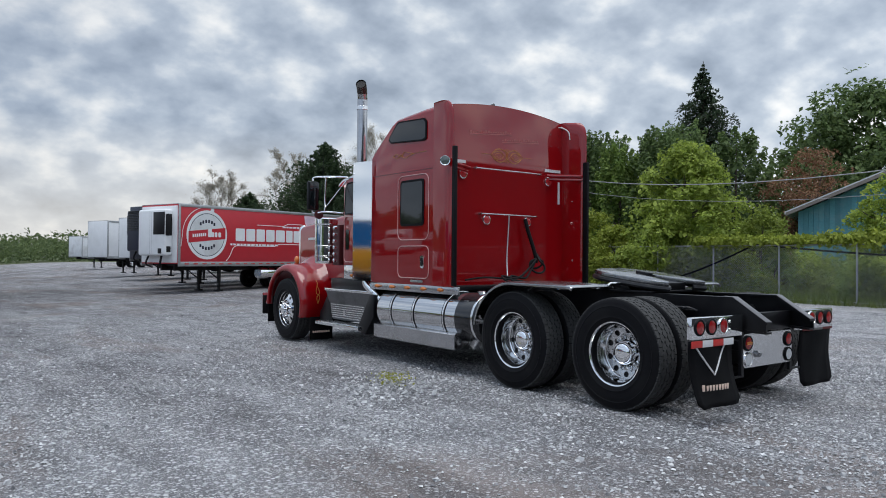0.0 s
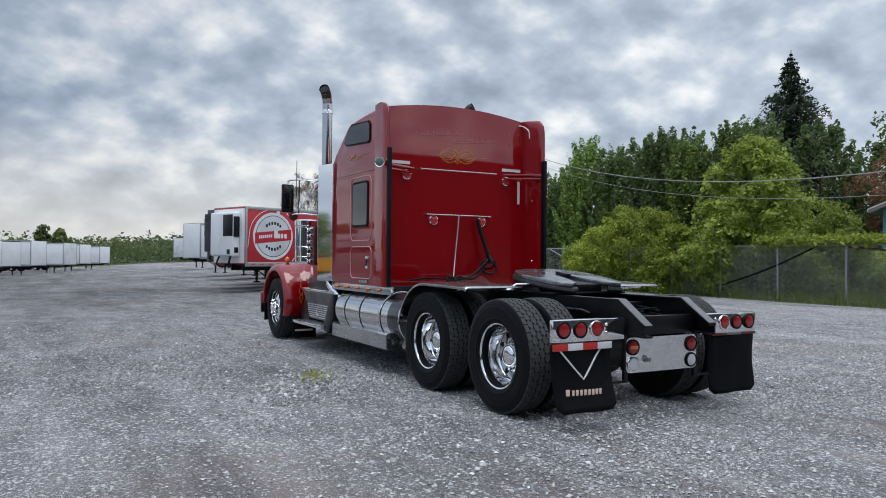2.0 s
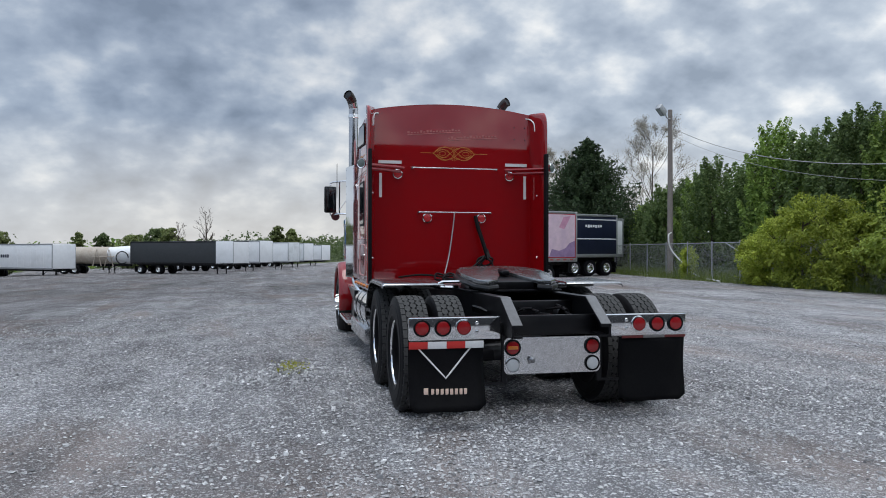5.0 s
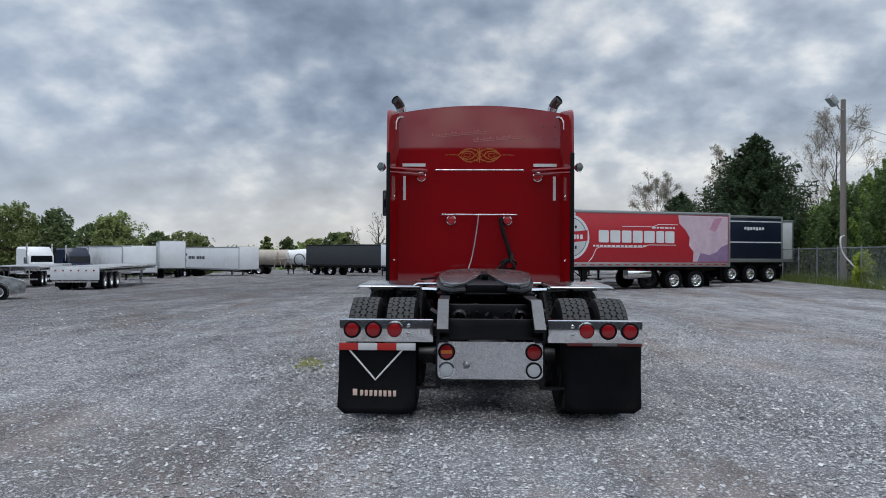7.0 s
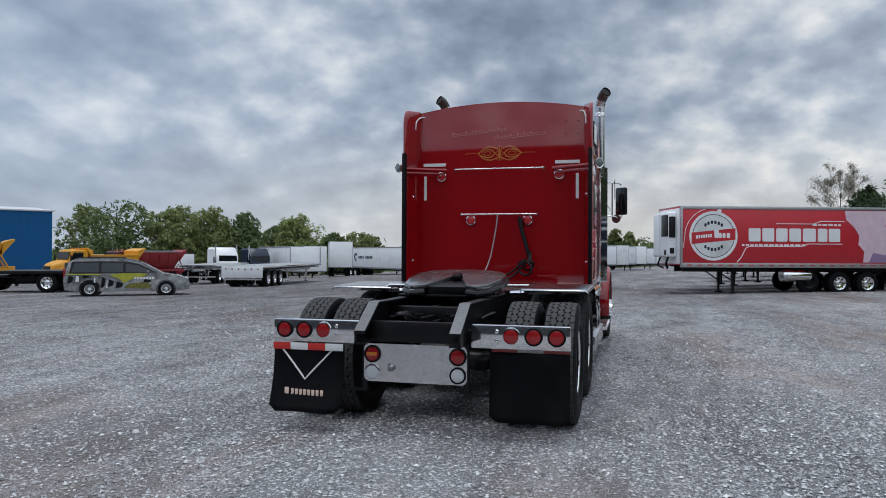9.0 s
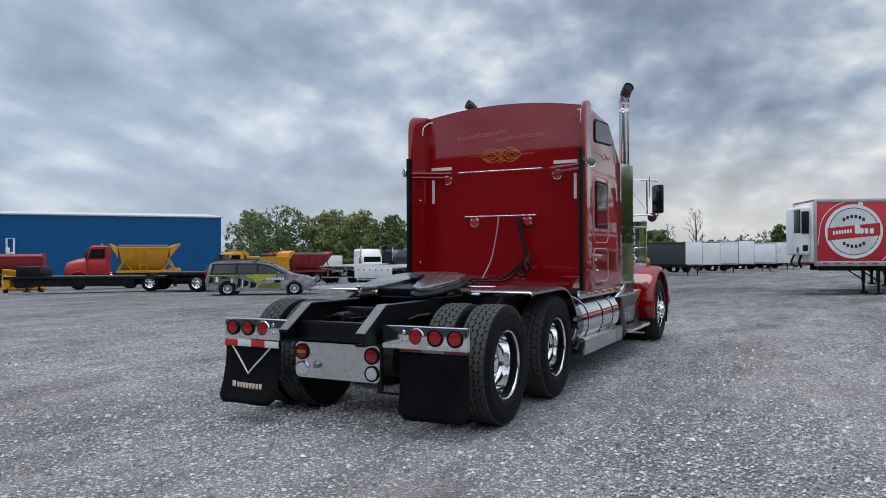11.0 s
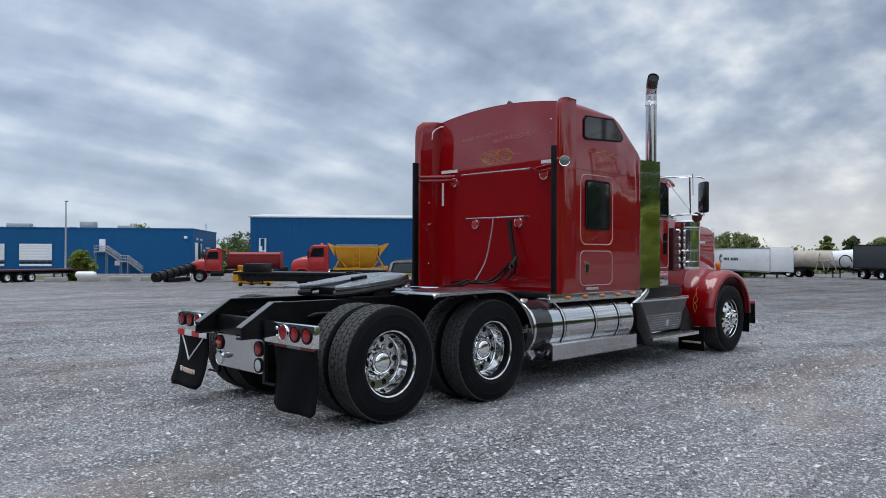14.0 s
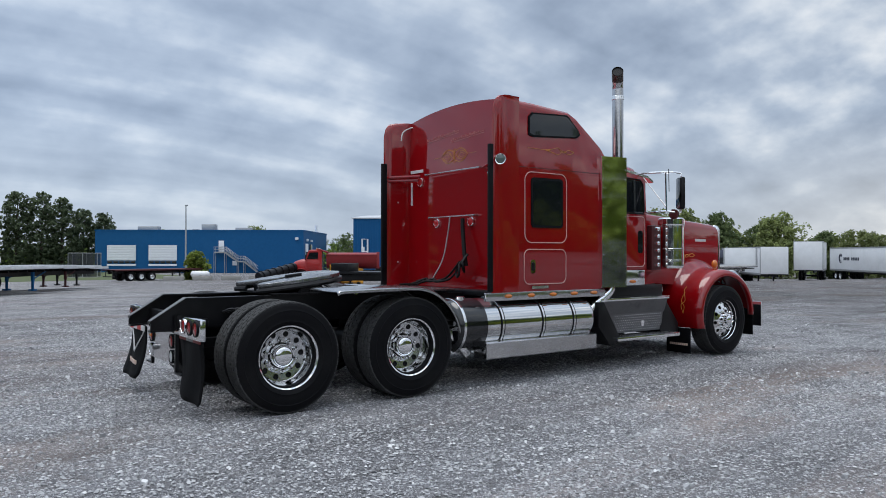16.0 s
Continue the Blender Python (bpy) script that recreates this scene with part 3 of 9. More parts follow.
def tube(bm, pts, r, seg=10, closed=False, cap=True, flat=1.0):
    """A round bar or pipe along points; r: one radius or one for each point."""
    P = [Vector(p) for p in pts]
    n = len(P)
    R = r if isinstance(r, (list, tuple)) else [r] * n
    rings = []
    up = Vector((0, 0, 1))
    last = None
    for i, p in enumerate(P):
        d = (P[(i + 1) % n] - P[i - 1]) if closed else (P[min(i + 1, n - 1)] - P[max(i - 1, 0)])
        d.normalize()
        if last is None:
            a = d.cross(up)
            if a.length < 1e-3:
                a = d.cross(Vector((1, 0, 0)))
        else:
            a = last - d * last.dot(d)
        a.normalize()
        last = a
        b = d.cross(a)
        rings.append([bm.verts.new(p + R[i] * (math.cos(2 * math.pi * k / seg) * a + flat * math.sin(2 * math.pi * k / seg) * b)) for k in range(seg)])
    for i in range(n if closed else n - 1):
        q, w = rings[i], rings[(i + 1) % n]
        for k in range(seg):
            bm.faces.new((q[k], q[(k + 1) % seg], w[(k + 1) % seg], w[k]))
    if cap and not closed:
        bm.faces.new(rings[0][::-1]), bm.faces.new(rings[-1])


def lathe(bm, profile, axis="x", seg=40, centre=(0, 0, 0), closed=False, caps=False):
    """Turn a profile of (along, radius) round an axis."""
    c = Vector(centre)
    rings = []
    for s, r in profile:
        ring = []
        for k in range(seg):
            a = 2 * math.pi * k / seg
            p, q = r * math.cos(a), r * math.sin(a)
            ring.append(bm.verts.new(c + Vector({"x": (s, p, q), "y": (p, s, q), "z": (p, q, s)}[axis])))
        rings.append(ring)
    n = len(rings)
    for i in range(n if closed else n - 1):
        q, w = rings[i], rings[(i + 1) % n]
        for k in range(seg):
            bm.faces.new((q[k], q[(k + 1) % seg], w[(k + 1) % seg], w[k]))
    if caps and not closed:
        if profile[0][1] > 1e-4:
            bm.faces.new(rings[0][::-1])
        if profile[-1][1] > 1e-4:
            bm.faces.new(rings[-1])
    bmesh.ops.remove_doubles(bm, verts=[v for r in rings for v in r], dist=1e-5)


def loft(bm, sections, closed=True, cap=True):
    """Skin over sections (lists of 3D points of equal length)."""
    rows = [[bm.verts.new(p) for p in s] for s in sections]
    n = len(rows[0])
    for q, w in zip(rows, rows[1:]):
        for k in range(n if closed else n - 1):
            bm.faces.new((q[k], q[(k + 1) % n], w[(k + 1) % n], w[k]))
    if cap and closed:
        bm.faces.new(rows[0][::-1]), bm.faces.new(rows[-1])
    return rows


def solid(ob, t, offset=-1.0):
    md = ob.modifiers.new("thickness", "SOLIDIFY")
    md.thickness, md.offset = t, offset
    return ob


def quick(name, verts, faces, mat, parent=None, label="", smooth=False, matrix=None):
    me = bpy.data.meshes.new(name)
    me.from_pydata(verts, [], faces)
    me.materials.append(mat)
    if smooth:
        me.shade_smooth()
    ob = new(name, me)
    if parent:
        ob.parent = parent
    if matrix is not None:
        ob.matrix_basis = matrix
    if label:
        ob["label"] = label
    return ob


def land(x, y):
    """Height of the yard: level round the truck, falling gently towards the far yard."""
    r = math.hypot(x, y)
    g = 0.5 - 0.5 * math.tanh((x - 6) / 10)
    h = 0.021 * max(0.0, r - 7) * g
    west = 0.0125 * max(0.0, r - 32) * (0.5 - 0.5 * math.tanh((x + 34) / 6))
    return -1.25 * math.tanh(h / 1.25) - min(1.3, west)

# ---------- ground ----------


def ground_sheet():
    radii = [0, 0.6, 1.2, 1.8, 2.5, 3.3, 4.2, 5.2, 6.4, 7.8, 9.4, 11.5, 14, 17, 21, 26, 32, 39, 47, 56, 66, 78, 92, 110, 135, 170, 230, 340, 560, 1000, 1800, 3000]
    seg = 96
    verts, faces = [(0, 3, 0)], []
    for r in radii[1:]:
        for k in range(seg):
            a = 2 * math.pi * k / seg
            x, y = r * math.cos(a), 3 + r * math.sin(a)
            dip = 0.012 * noise.noise((x * 0.5, y * 0.5, 0)) + 0.03 * noise.noise((x * 0.12, y * 0.12, 3)) * min(1, max(0, (r - 6) / 10))
            verts.append((x, y, land(x, y) + dip * min(1, r / 6) - 0.006))
    for k in range(seg):
        faces.append((0, 1 + k, 1 + (k + 1) % seg))
    for i in range(len(radii) - 2):
        a, b = 1 + i * seg, 1 + (i + 1) * seg
        for k in range(seg):
            j = (k + 1) % seg
            faces.append((a + k, b + k, b + j, a + j))
    return quick("ground", verts, faces, GRAVEL, smooth=True)


tagged(ground_sheet(), "grey crushed-stone yard with worn wheel tracks", "ground", kind="structure")


def fence_x(y):
    return 17.05 + 0.088 * y


def verge(name, pts, mat, lift, label):
    """A strip of rough ground: pairs of points, laid on the yard."""
    verts, faces = [], []
    n = 7
    for i, (p, q) in enumerate(pts):
        for k in range(n):
            f = (0, 0.013, 0.035, 0.1, 0.3, 0.6, 1)[k]
            x, y = p[0] + (q[0] - p[0]) * f, p[1] + (q[1] - p[1]) * f
            wob = 0.35 * noise.noise((x * 0.4, y * 0.4, 5)) if k == 0 else 0
            verts.append((x + wob, y + wob, land(x, y) + lift + (0.10 * noise.noise((x * 0.3, y * 0.3, 9)) + 0.05 if k else -0.10)))
    for i in range(len(pts) - 1):
        for k in range(n - 1):
            a = i * n + k
            faces.append((a, a + 1, a + n + 1, a + n))
    return tagged(quick(name, verts, faces, mat, smooth=True), label, "grass", kind="structure")


verge("grass_verge", [((fence_x(y) - 0.9, y), (fence_x(y) + 90, y + 10)) for y in range(-60, 76, 4)], DIRT_GRASS, 0.03, "rough grass strip along and behind the fence")
verge("far_meadow", [((x, 146 + 0.05 * x), (x * 1.5, 290)) for x in range(-90, 60, 10)], DIRT_GRASS, 0.05, "rough grass at the far end of the yard")
verge("west_lawn", [((-81.6 - 0.42 * y, y), (-220, y * 1.2)) for y in range(-30, 42, 8)], DIRT_GRASS, 0.05, "grass strip before the workshop")


def stones(name, count, size, area, seed, label, full=False):
    """Loose crushed stone: small uneven chips, one mesh."""
    rng = np.random.default_rng(seed)
    if full:  # eight-cornered stones
        base = np.array([(-1, -1, -0.6), (1, -0.8, -0.6), (0.9, 1, -0.6), (-0.8, 0.9, -0.6), (-0.6, -0.5, 0.4), (0.6, -0.6, 0.3), (0.5, 0.6, 0.45), (-0.6, 0.4, 0.35)], float)
        fc = [(4, 5, 6, 7), (0, 1, 5, 4), (1, 2, 6, 5), (2, 3, 7, 6), (3, 0, 4, 7)]
    else:
        base = np.array([(-1, -0.8, -0.4), (1.0, -0.75, -0.4), (0.9, 0.85, -0.4), (-0.8, 0.9, -0.4), (0.1, 0.05, 0.55)], float)
        fc = [(0, 1, 4), (1, 2, 4), (2, 3, 4), (3, 0, 4)]
    nv = len(base)
    x0, x1, y0, y1 = area
    # densest round the truck, thinning out smoothly
    cx, cy, hx, hy = (x0 + x1) / 2, (y0 + y1) / 2, (x1 - x0) / 2, (y1 - y0) / 2
    rr, aa = rng.beta(2.0, 2.5, count), rng.uniform(0, 2 * np.pi, count)
    px, py = cx + hx * rr * np.cos(aa), cy + hy * rr * np.sin(aa)
    # swept thin along the wheel tracks
    c, s = math.cos(radians(38)), math.sin(radians(38))
    keep = np.array([0.62 + 1.3 * noise.noise(((a * c - b * s) * 0.75, (a * s + b * c) * 0.22, 2.0)) for a, b in zip(px, py)]) > rng.random(count)
    px, py = px[keep], py[keep]
    count = len(px)
    sz = size * np.minimum(1.7, rng.lognormal(0, 0.32, count))
    rot = rng.uniform(0, 2 * np.pi, count)
    sc = rng.uniform(0.6, 1.3, (count, 3))
    jit = rng.normal(0, 0.22, (count, nv, 3))
    v = (base[None] + jit) * sc[:, None] * sz[:, None, None]
    c, s = np.cos(rot)[:, None], np.sin(rot)[:, None]
    vx, vy = v[:, :, 0] * c - v[:, :, 1] * s, v[:, :, 0] * s + v[:, :, 1] * c
    pz = np.array([land(a, b) for a, b in zip(px, py)])
    V = np.stack([vx + px[:, None], vy + py[:, None], v[:, :, 2] + pz[:, None] + 0.25 * sz[:, None]], -1).reshape(-1, 3)
    F = (np.array(fc)[None] + (np.arange(count) * nv)[:, None, None]).reshape(-1, len(fc[0]))
    return tagged(quick(name, V.tolist(), F.tolist(), STONE), label, "gravel", kind="stuff")


stones("gravel_chips", 185000, 0.0092, (-21, 23, -18, 19), 3, "loose grey crushed stone chips on the yard")
stones("gravel_stones", 7000, 0.0145, (-24, 24, -16, 24), 4, "scattered larger pale stones on the yard", True)
stones("weed_stones", 1500, 0.0125, (-3.7, -0.9, 1.9, 4.3), 6, "paler loose stones lying round the weed tuft", True)

# ---------- the red road tractor ----------
# local axes: x to its right, y ahead from the rear lamp bars, z up from the ground
TRUCK = thing("semi_truck", "glossy dark red bonneted road tractor with tall sleeper and chrome stacks", "truck", pose(-0.085, 0, 0, 0, 0, -0.92))


def tyre_mesh(w=0.135, r=0.515, rim=0.285):
    bm = B()
    prof = [(-w * 0.80, rim), (-w * 0.94, rim + 0.02), (-w * 0.99, rim + 0.045), (-w * 1.025, rim + 0.050), (-w * 1.0, rim + 0.058), (-w * 1.02, rim + 0.08), (-w * 1.03, rim + 0.12),
            (-w * 1.01, rim + 0.145), (-w * 1.035, rim + 0.150), (-w * 1.005, rim + 0.156), (-w * 0.98, r - 0.05), (-w * 0.93, r - 0.028), (-w * 0.84, r - 0.012)]
    prof += [(-s, q) for s, q in prof[::-1]]
    lathe(bm, prof + [(w * 0.7, rim - 0.02), (-w * 0.7, rim - 0.02)], "x", 64, closed=True)
    return bm


def tread_mesh(w=0.135, r=0.515, count=42):
    """Ribbed shoulders and rows of six-sided tread blocks with grooves between them."""
    bm = B()
    rows = [(-0.87, -0.60, 0.0, 0), (-0.585, -0.205, 0.5, 1), (-0.19, 0.19, 0.0, 1), (0.205, 0.585, 0.5, 1), (0.60, 0.87, 0.0, 0)]
    for a, b, shift, hexagon in rows:
        m = (a + b) / 2
        for k in range(count):
            t0 = 2 * math.pi * (k + shift) / count
            st = 2 * math.pi / count
            if hexagon:
                out = [(m - 0.03, -0.10), (b, 0.22), (b, 0.74), (m + 0.03, 1.04), (a, 0.74), (a, 0.22)]
            else:
                out = [(a, 0.0), (b, 0.05), (b, 0.45), (b - 0.05 * (1 if a < 0 else -1), 0.5), (b, 0.55), (b, 0.97), (a, 0.93)]
            lo, hi = [], []
            for q, ring in ((r - 0.013, lo), (r, hi)):
                for x, f in out:
                    if ring is hi:
                        x, f = m + (x - m) * 0.96, 0.48 + (f - 0.48) * 0.97
                    rr = q - 0.010 * abs(x) ** 3
                    ring.append(bm.verts.new((x * w, rr * math.cos(t0 + f * st), rr * math.sin(t0 + f * st))))
            n = len(out)
            bm.faces.new(hi)
            for i in range(n):
                bm.faces.new((lo[i], lo[(i + 1) % n], hi[(i + 1) % n], hi[i]))
    return bm


def disc_with_holes(bm, x_in, r0, x_out, r1, hole_r, hole, n=10, th=0.012):
    """A wheel disc between two rings with n round hand holes, seen from +x."""
    m = 16
    for k in range(n):
        c = 2 * math.pi * k / n
        half = math.pi / n

        def place(u, v):  # u: angle share -1..1, v: radius share -1..1
            rr = (r0 + r1) / 2 + v * (r1 - r0) / 2
            f = (rr - r0) / (r1 - r0)
            return (x_in + (x_out - x_in) * f, rr * math.cos(c + u * half), rr * math.sin(c + u * half))
        outer, inner = [], []
        for i in range(m):
            a = 2 * math.pi * (i + 0.5) / m
            ca, sa = math.cos(a), math.sin(a)
            q = max(abs(ca), abs(sa))
            outer.append(bm.verts.new(place(ca / q, sa / q)))
            rr = hole_r + hole * sa
            u = hole * ca / (hole_r * half)
            inner.append(bm.verts.new(place(u, (rr - (r0 + r1) / 2) / ((r1 - r0) / 2))))
        deep = [bm.verts.new(v.co + Vector((-0.03, 0, 0))) for v in inner]
        for i in range(m):
            j = (i + 1) % m
            bm.faces.new((outer[i], outer[j], inner[j], inner[i]))
            bm.faces.new((inner[i], inner[j], deep[j], deep[i]))
        # corner fill of the sector outline
    bmesh.ops.remove_doubles(bm, verts=bm.verts, dist=0.0008)


def nuts(parent, x, r, n, size, length):
    """Lug nut covers round a hub: one mesh, shared."""
    bm = B()
    lathe(bm, [(0, size * 1.15), (0.006, size * 1.15), (0.008, size), (length * 0.6, size * 0.92), (length, size * 0.45), (length, 0)], "x", 8)
    me = None
    for k in range(n):
        a = 2 * math.pi * (k + 0.5) / n
        if me is None:
            o = part("lug_nut", bm, CHROME, parent)
            me = o.data
        else:
            o = new("lug_nut", me)
            o.parent = parent
        o.matrix_basis = Matrix.Translation((x, r * math.cos(a), r * math.sin(a)))


def drive_wheel(x, y, z, outer, side):
    m = pose(x, y, z, random.uniform(0, 360), 0, 0) if side > 0 else pose(x, y, z, 0, 0, 180) @ pose(0, 0, 0, random.uniform(0, 360), 0, 0)
    t = part("wheel", tyre_mesh(), RUBBER, TRUCK, "black drive tyre", matrix=m)
    part("tread", tread_mesh(), TREAD, t, "worn blocky tread")
    bm = B()
    if outer:
        lathe(bm, [(0.108, 0.300), (0.118, 0.294), (0.112, 0.282), (0.085, 0.272), (0.02, 0.262), (-0.055, 0.252), (-0.068, 0.240)], "x", 56)
        part("rim", bm, ALU, t, "polished aluminium rim")
        bm = B()
        disc_with_holes(bm, -0.080, 0.168, -0.066, 0.243, 0.203, 0.027)
        lathe(bm, [(-0.080, 0.169), (-0.084, 0.163), (-0.084, 0.122), (-0.105, 0.120)], "x", 48)
        part("wheel_disc", bm, DISC, t, "satin aluminium wheel disc with hand holes")
        bm = B()
        nuts(t, -0.078, 0.139, 10, 0.0185, 0.052)
        lathe(bm, [(-0.076, 0.112), (-0.030, 0.110), (-0.024, 0.104), (-0.004, 0.102), (0.010, 0.094), (0.022, 0.076), (0.029, 0.046), (0.031, 0.0)], "x", 40)
        part("hub", bm, CHROME, t, "chrome hub cover with lug nuts")
        bm = B()
        lathe(bm, [(-0.10, 0.0), (-0.10, 0.25)], "x", 32)
        part("brake_drum", bm, BLACK, t)
    else:
        lathe(bm, [(0.10, 0.29), (0.05, 0.26), (-0.03, 0.25), (-0.04, 0.10), (-0.04, 0.0)], "x", 40)
        part("rim", bm, BLACK, t)
    return t


def steer_wheel(side):
    x, y, z = 1.065 * side, 7.67, 0.505
    m = pose(x, y, z, 10, 0, 0) if side > 0 else pose(x, y, z, 0, 0, 180) @ pose(0, 0, 0, 25, 0, 0)
    t = part("wheel", tyre_mesh(0.145, 0.505), RUBBER, TRUCK, "black steer tyre", matrix=m)
    part("tread", tread_mesh(0.145, 0.505, 60), TREAD, t)
    bm = B()
    lathe(bm, [(0.116, 0.300), (0.124, 0.294), (0.116, 0.284), (0.096, 0.275), (0.075, 0.262), (0.078, 0.25)], "x", 56)
    part("rim", bm, ALU, t, "polished aluminium rim")
    bm = B()
    disc_with_holes(bm, 0.118, 0.155, 0.078, 0.250, 0.205, 0.026)
    lathe(bm, [(0.118, 0.157), (0.122, 0.145), (0.118, 0.10), (0.12, 0.09)], "x", 40)
    part("wheel_disc", bm, ALU, t, "polished aluminium wheel disc with hand holes")
    bm = B()
    nuts(t, 0.118, 0.130, 10, 0.020, 0.065)
    lathe(bm, [(0.10, 0.095), (0.15, 0.092), (0.155, 0.075), (0.19, 0.07), (0.205, 0.05), (0.21, 0.0)], "x", 32)
    part("hub", bm, CHROME, t, "chrome hub cover with lug nuts")
    bm = B()
    lathe(bm, [(0.03, 0.0), (0.03, 0.26)], "x", 32)
    part("brake_drum", bm, BLACK, t)


for s in (-1, 1):
    for wy in (0.80, 2.145):
        drive_wheel(1.09 * s, wy, 0.513, True, s)
        drive_wheel(0.765 * s, wy, 0.513, False, s)
    steer_wheel(s)

# chassis
for s in (-1, 1):
    bm = B()
    out = [(-0.22, 0.735), (-0.22, 0.835), (0.10, 1.04), (2.6, 1.04), (3.1, 1.0), (8.55, 0.98), (8.55, 0.72), (3.1, 0.74), (2.6, 0.76), (0.32, 0.76), (0.0, 0.735)]
    prism(bm, out, "x", 0.405 * s, 0.425 * s)
    top = [(-0.225, 0.835), (0.10, 1.042), (2.6, 1.042), (2.6, 1.026), (0.104, 1.026), (-0.225, 0.815)]
    prism(bm, top, "x", 0.335 * s, 0.427 * s)
    prism(bm, [(-0.22, 0.733), (0.33, 0.758), (2.6, 0.758), (2.6, 0.775), (0.32, 0.775), (-0.22, 0.75)], "x", 0.335 * s, 0.427 * s)
    rail = part("frame_rail", bm, BLACK, TRUCK, "black steel frame rail with sloped tail")
    bm = B()
    prism(bm, [(-0.222, 0.838), (0.098, 1.0445), (0.22, 1.0445), (0.22, 1.047), (0.096, 1.047), (-0.224, 0.8405)], "x", 0.338 * s, 0.426 * s)
    part("worn_flange", bm, DUSTY, rail, "dusty worn flange")
bm = B()
box(bm, -0.405, 0.405, -0.02, 0.05, 0.735, 0.90, 0.006)
part("rear_crossmember", bm, BLACK, TRUCK)
for cy in (0.62, 1.47, 2.45, 3.2, 4.4):
    bm = B()
    box(bm, -0.405, 0.405, cy - 0.05, cy + 0.05, 0.78, 0.98, 0.01)
    part("crossmember", bm, BLACK, TRUCK)
for wy in (0.80, 2.145):
    bm = B()
    lathe(bm, [(-0.62, 0.07), (-0.2, 0.09), (-0.16, 0.17), (0.16, 0.17), (0.2, 0.09), (0.62, 0.07)], "x", 24, (0, wy, 0.5))
    lathe(bm, [(wy + 0.1, 0.18), (wy + 0.30, 0.13), (wy + 0.42, 0.07)], "y", 20, (0, 0, 0.52))
    part("drive_axle", bm, GREASE, TRUCK)
    for s in (-1, 1):
        bm = B()
        lathe(bm, [(0.56, 0.12), (0.60, 0.14), (0.74, 0.13), (0.78, 0.11)], "z", 20, (0.50 * s, wy + 0.22, 0))
        box(bm, 0.43 * s - 0.05, 0.43 * s + 0.06, wy - 0.35, wy + 0.45, 0.46, 0.56, 0.02)
        part("air_spring", bm, RUBBER, TRUCK)
bm = B()
tube(bm, [(0, 2.5, 0.52), (0, 5.2, 0.62)], 0.07, 14)
part("drive_shaft", bm, GREASE, TRUCK)
bm = B()
box(bm, -0.75, 0.75, 7.62, 7.72, 0.42, 0.54, 0.02)
part("front_axle", bm, BLACK, TRUCK)
bm = B()
box(bm, -0.32, 0.32, 5.3, 7.9, 0.45, 1.0, 0.04)
part("engine_block", bm, GREASE, TRUCK)
# black boxes added under the frame to deepen the shade there
for y0, y1, z0, w in ((2.7, 3.3, 0.40, 0.34), (3.6, 4.6, 0.42, 0.40), (4.6, 5.4, 0.38, 0.36)):
    bm = B()
    box(bm, -w, w, y0, y1, z0, 0.80, 0.06)
    part("gearbox_section", bm, BLACK, TRUCK)
for s in (-1, 1):
    bm = B()
    lathe(bm, [(2.9, 0.0), (2.92, 0.13), (2.95, 0.14), (3.7, 0.14), (3.73, 0.13), (3.75, 0)], "y", 20, (0.40 * s, 0, 0.60))
    part("air_tank", bm, BLACK, TRUCK, "black air reservoir")
# cables, air lines and small valves on the open frame
for i in range(9):
    bm = B()
    x0 = -0.30 + 0.075 * i
    pts = [(x0 + random.uniform(-.04, .04), 0.25 + 0.45 * j, 0.90 + random.uniform(-.05, .05)) for j in range(6)]
    tube(bm, smooth_path(pts, 4), 0.012, 6)
    part("air_line", bm, HOSE, TRUCK)
for s in (-1, 1):
    bm = B()
    for k in range(4):
        tube(bm, smooth_path([(0.44 * s, 0.45 + 0.05 * k, 0.90), (0.50 * s, 0.52 + 0.06 * k, 0.93), (0.47 * s, 0.62 + 0.06 * k, 0.88)], 4), 0.012, 6)
    part("air_fitting", bm, GREASE, TRUCK, "small dark air-line fittings")
for i, (x, y, z) in enumerate([(-0.25, 0.45, 0.88), (0.1, 0.7, 0.90), (0.28, 0.55, 0.87), (-0.1, 1.0, 0.9)]):
    bm = B()
    lathe(bm, [(-0.09, 0.05), (-0.08, 0.065), (0.08, 0.065), (0.09, 0.05)], "y", 16, (x, y, z))
    part("brake_valve", bm, GREASE, TRUCK)

# fifth wheel
ftilt = Matrix.Translation((0, 1.42, 1.20)) @ Euler((radians(7.0), 0, 0)).to_matrix().to_4x4()
bm = B()
half = [(0.045, 0.04), (0.085, -0.18), (0.205, -0.50), (0.31, -0.57), (0.40, -0.46), (0.455, -0.10), (0.455, 0.16), (0.36, 0.34), (0.18, 0.44)]
pl = half + [(-x, y) for x, y in half[::-1]]
prism(bm, pl, "z", -0.022, 0.022, 0.008)
bmesh.ops.transform(bm, matrix=ftilt, verts=bm.verts)
part("fifth_wheel_plate", bm, GREASED, TRUCK, "greasy fifth wheel plate with throat")
bm = B()
rim = [(half[i][0], half[i][1], -0.02) for i in range(2, 9)]
for s in (-1, 1):
    tube(bm, [(s * x, y, z - 0.03) for x, y, z in rim], 0.028, 8)
box(bm, -0.40, 0.40, -0.06, 0.06, -0.13, -0.02, 0.01)
bmesh.ops.transform(bm, matrix=ftilt, verts=bm.verts)
part("fifth_wheel_skirt", bm, GREASE, TRUCK)
bm = B()
prism(bm, [(-0.19, -0.42), (0.19, -0.42), (0.085, -0.12), (0.045, 0.10), (0.0, 0.13), (-0.045, 0.10), (-0.085, -0.12)], "z", -0.10, -0.012, 0.01)
box(bm, -0.035, 0.035, -0.12, 0.06, 0.0, 0.05, 0.012)
bmesh.ops.transform(bm, matrix=ftilt, verts=bm.verts)
part("lock_jaw", bm, BLACK, TRUCK)
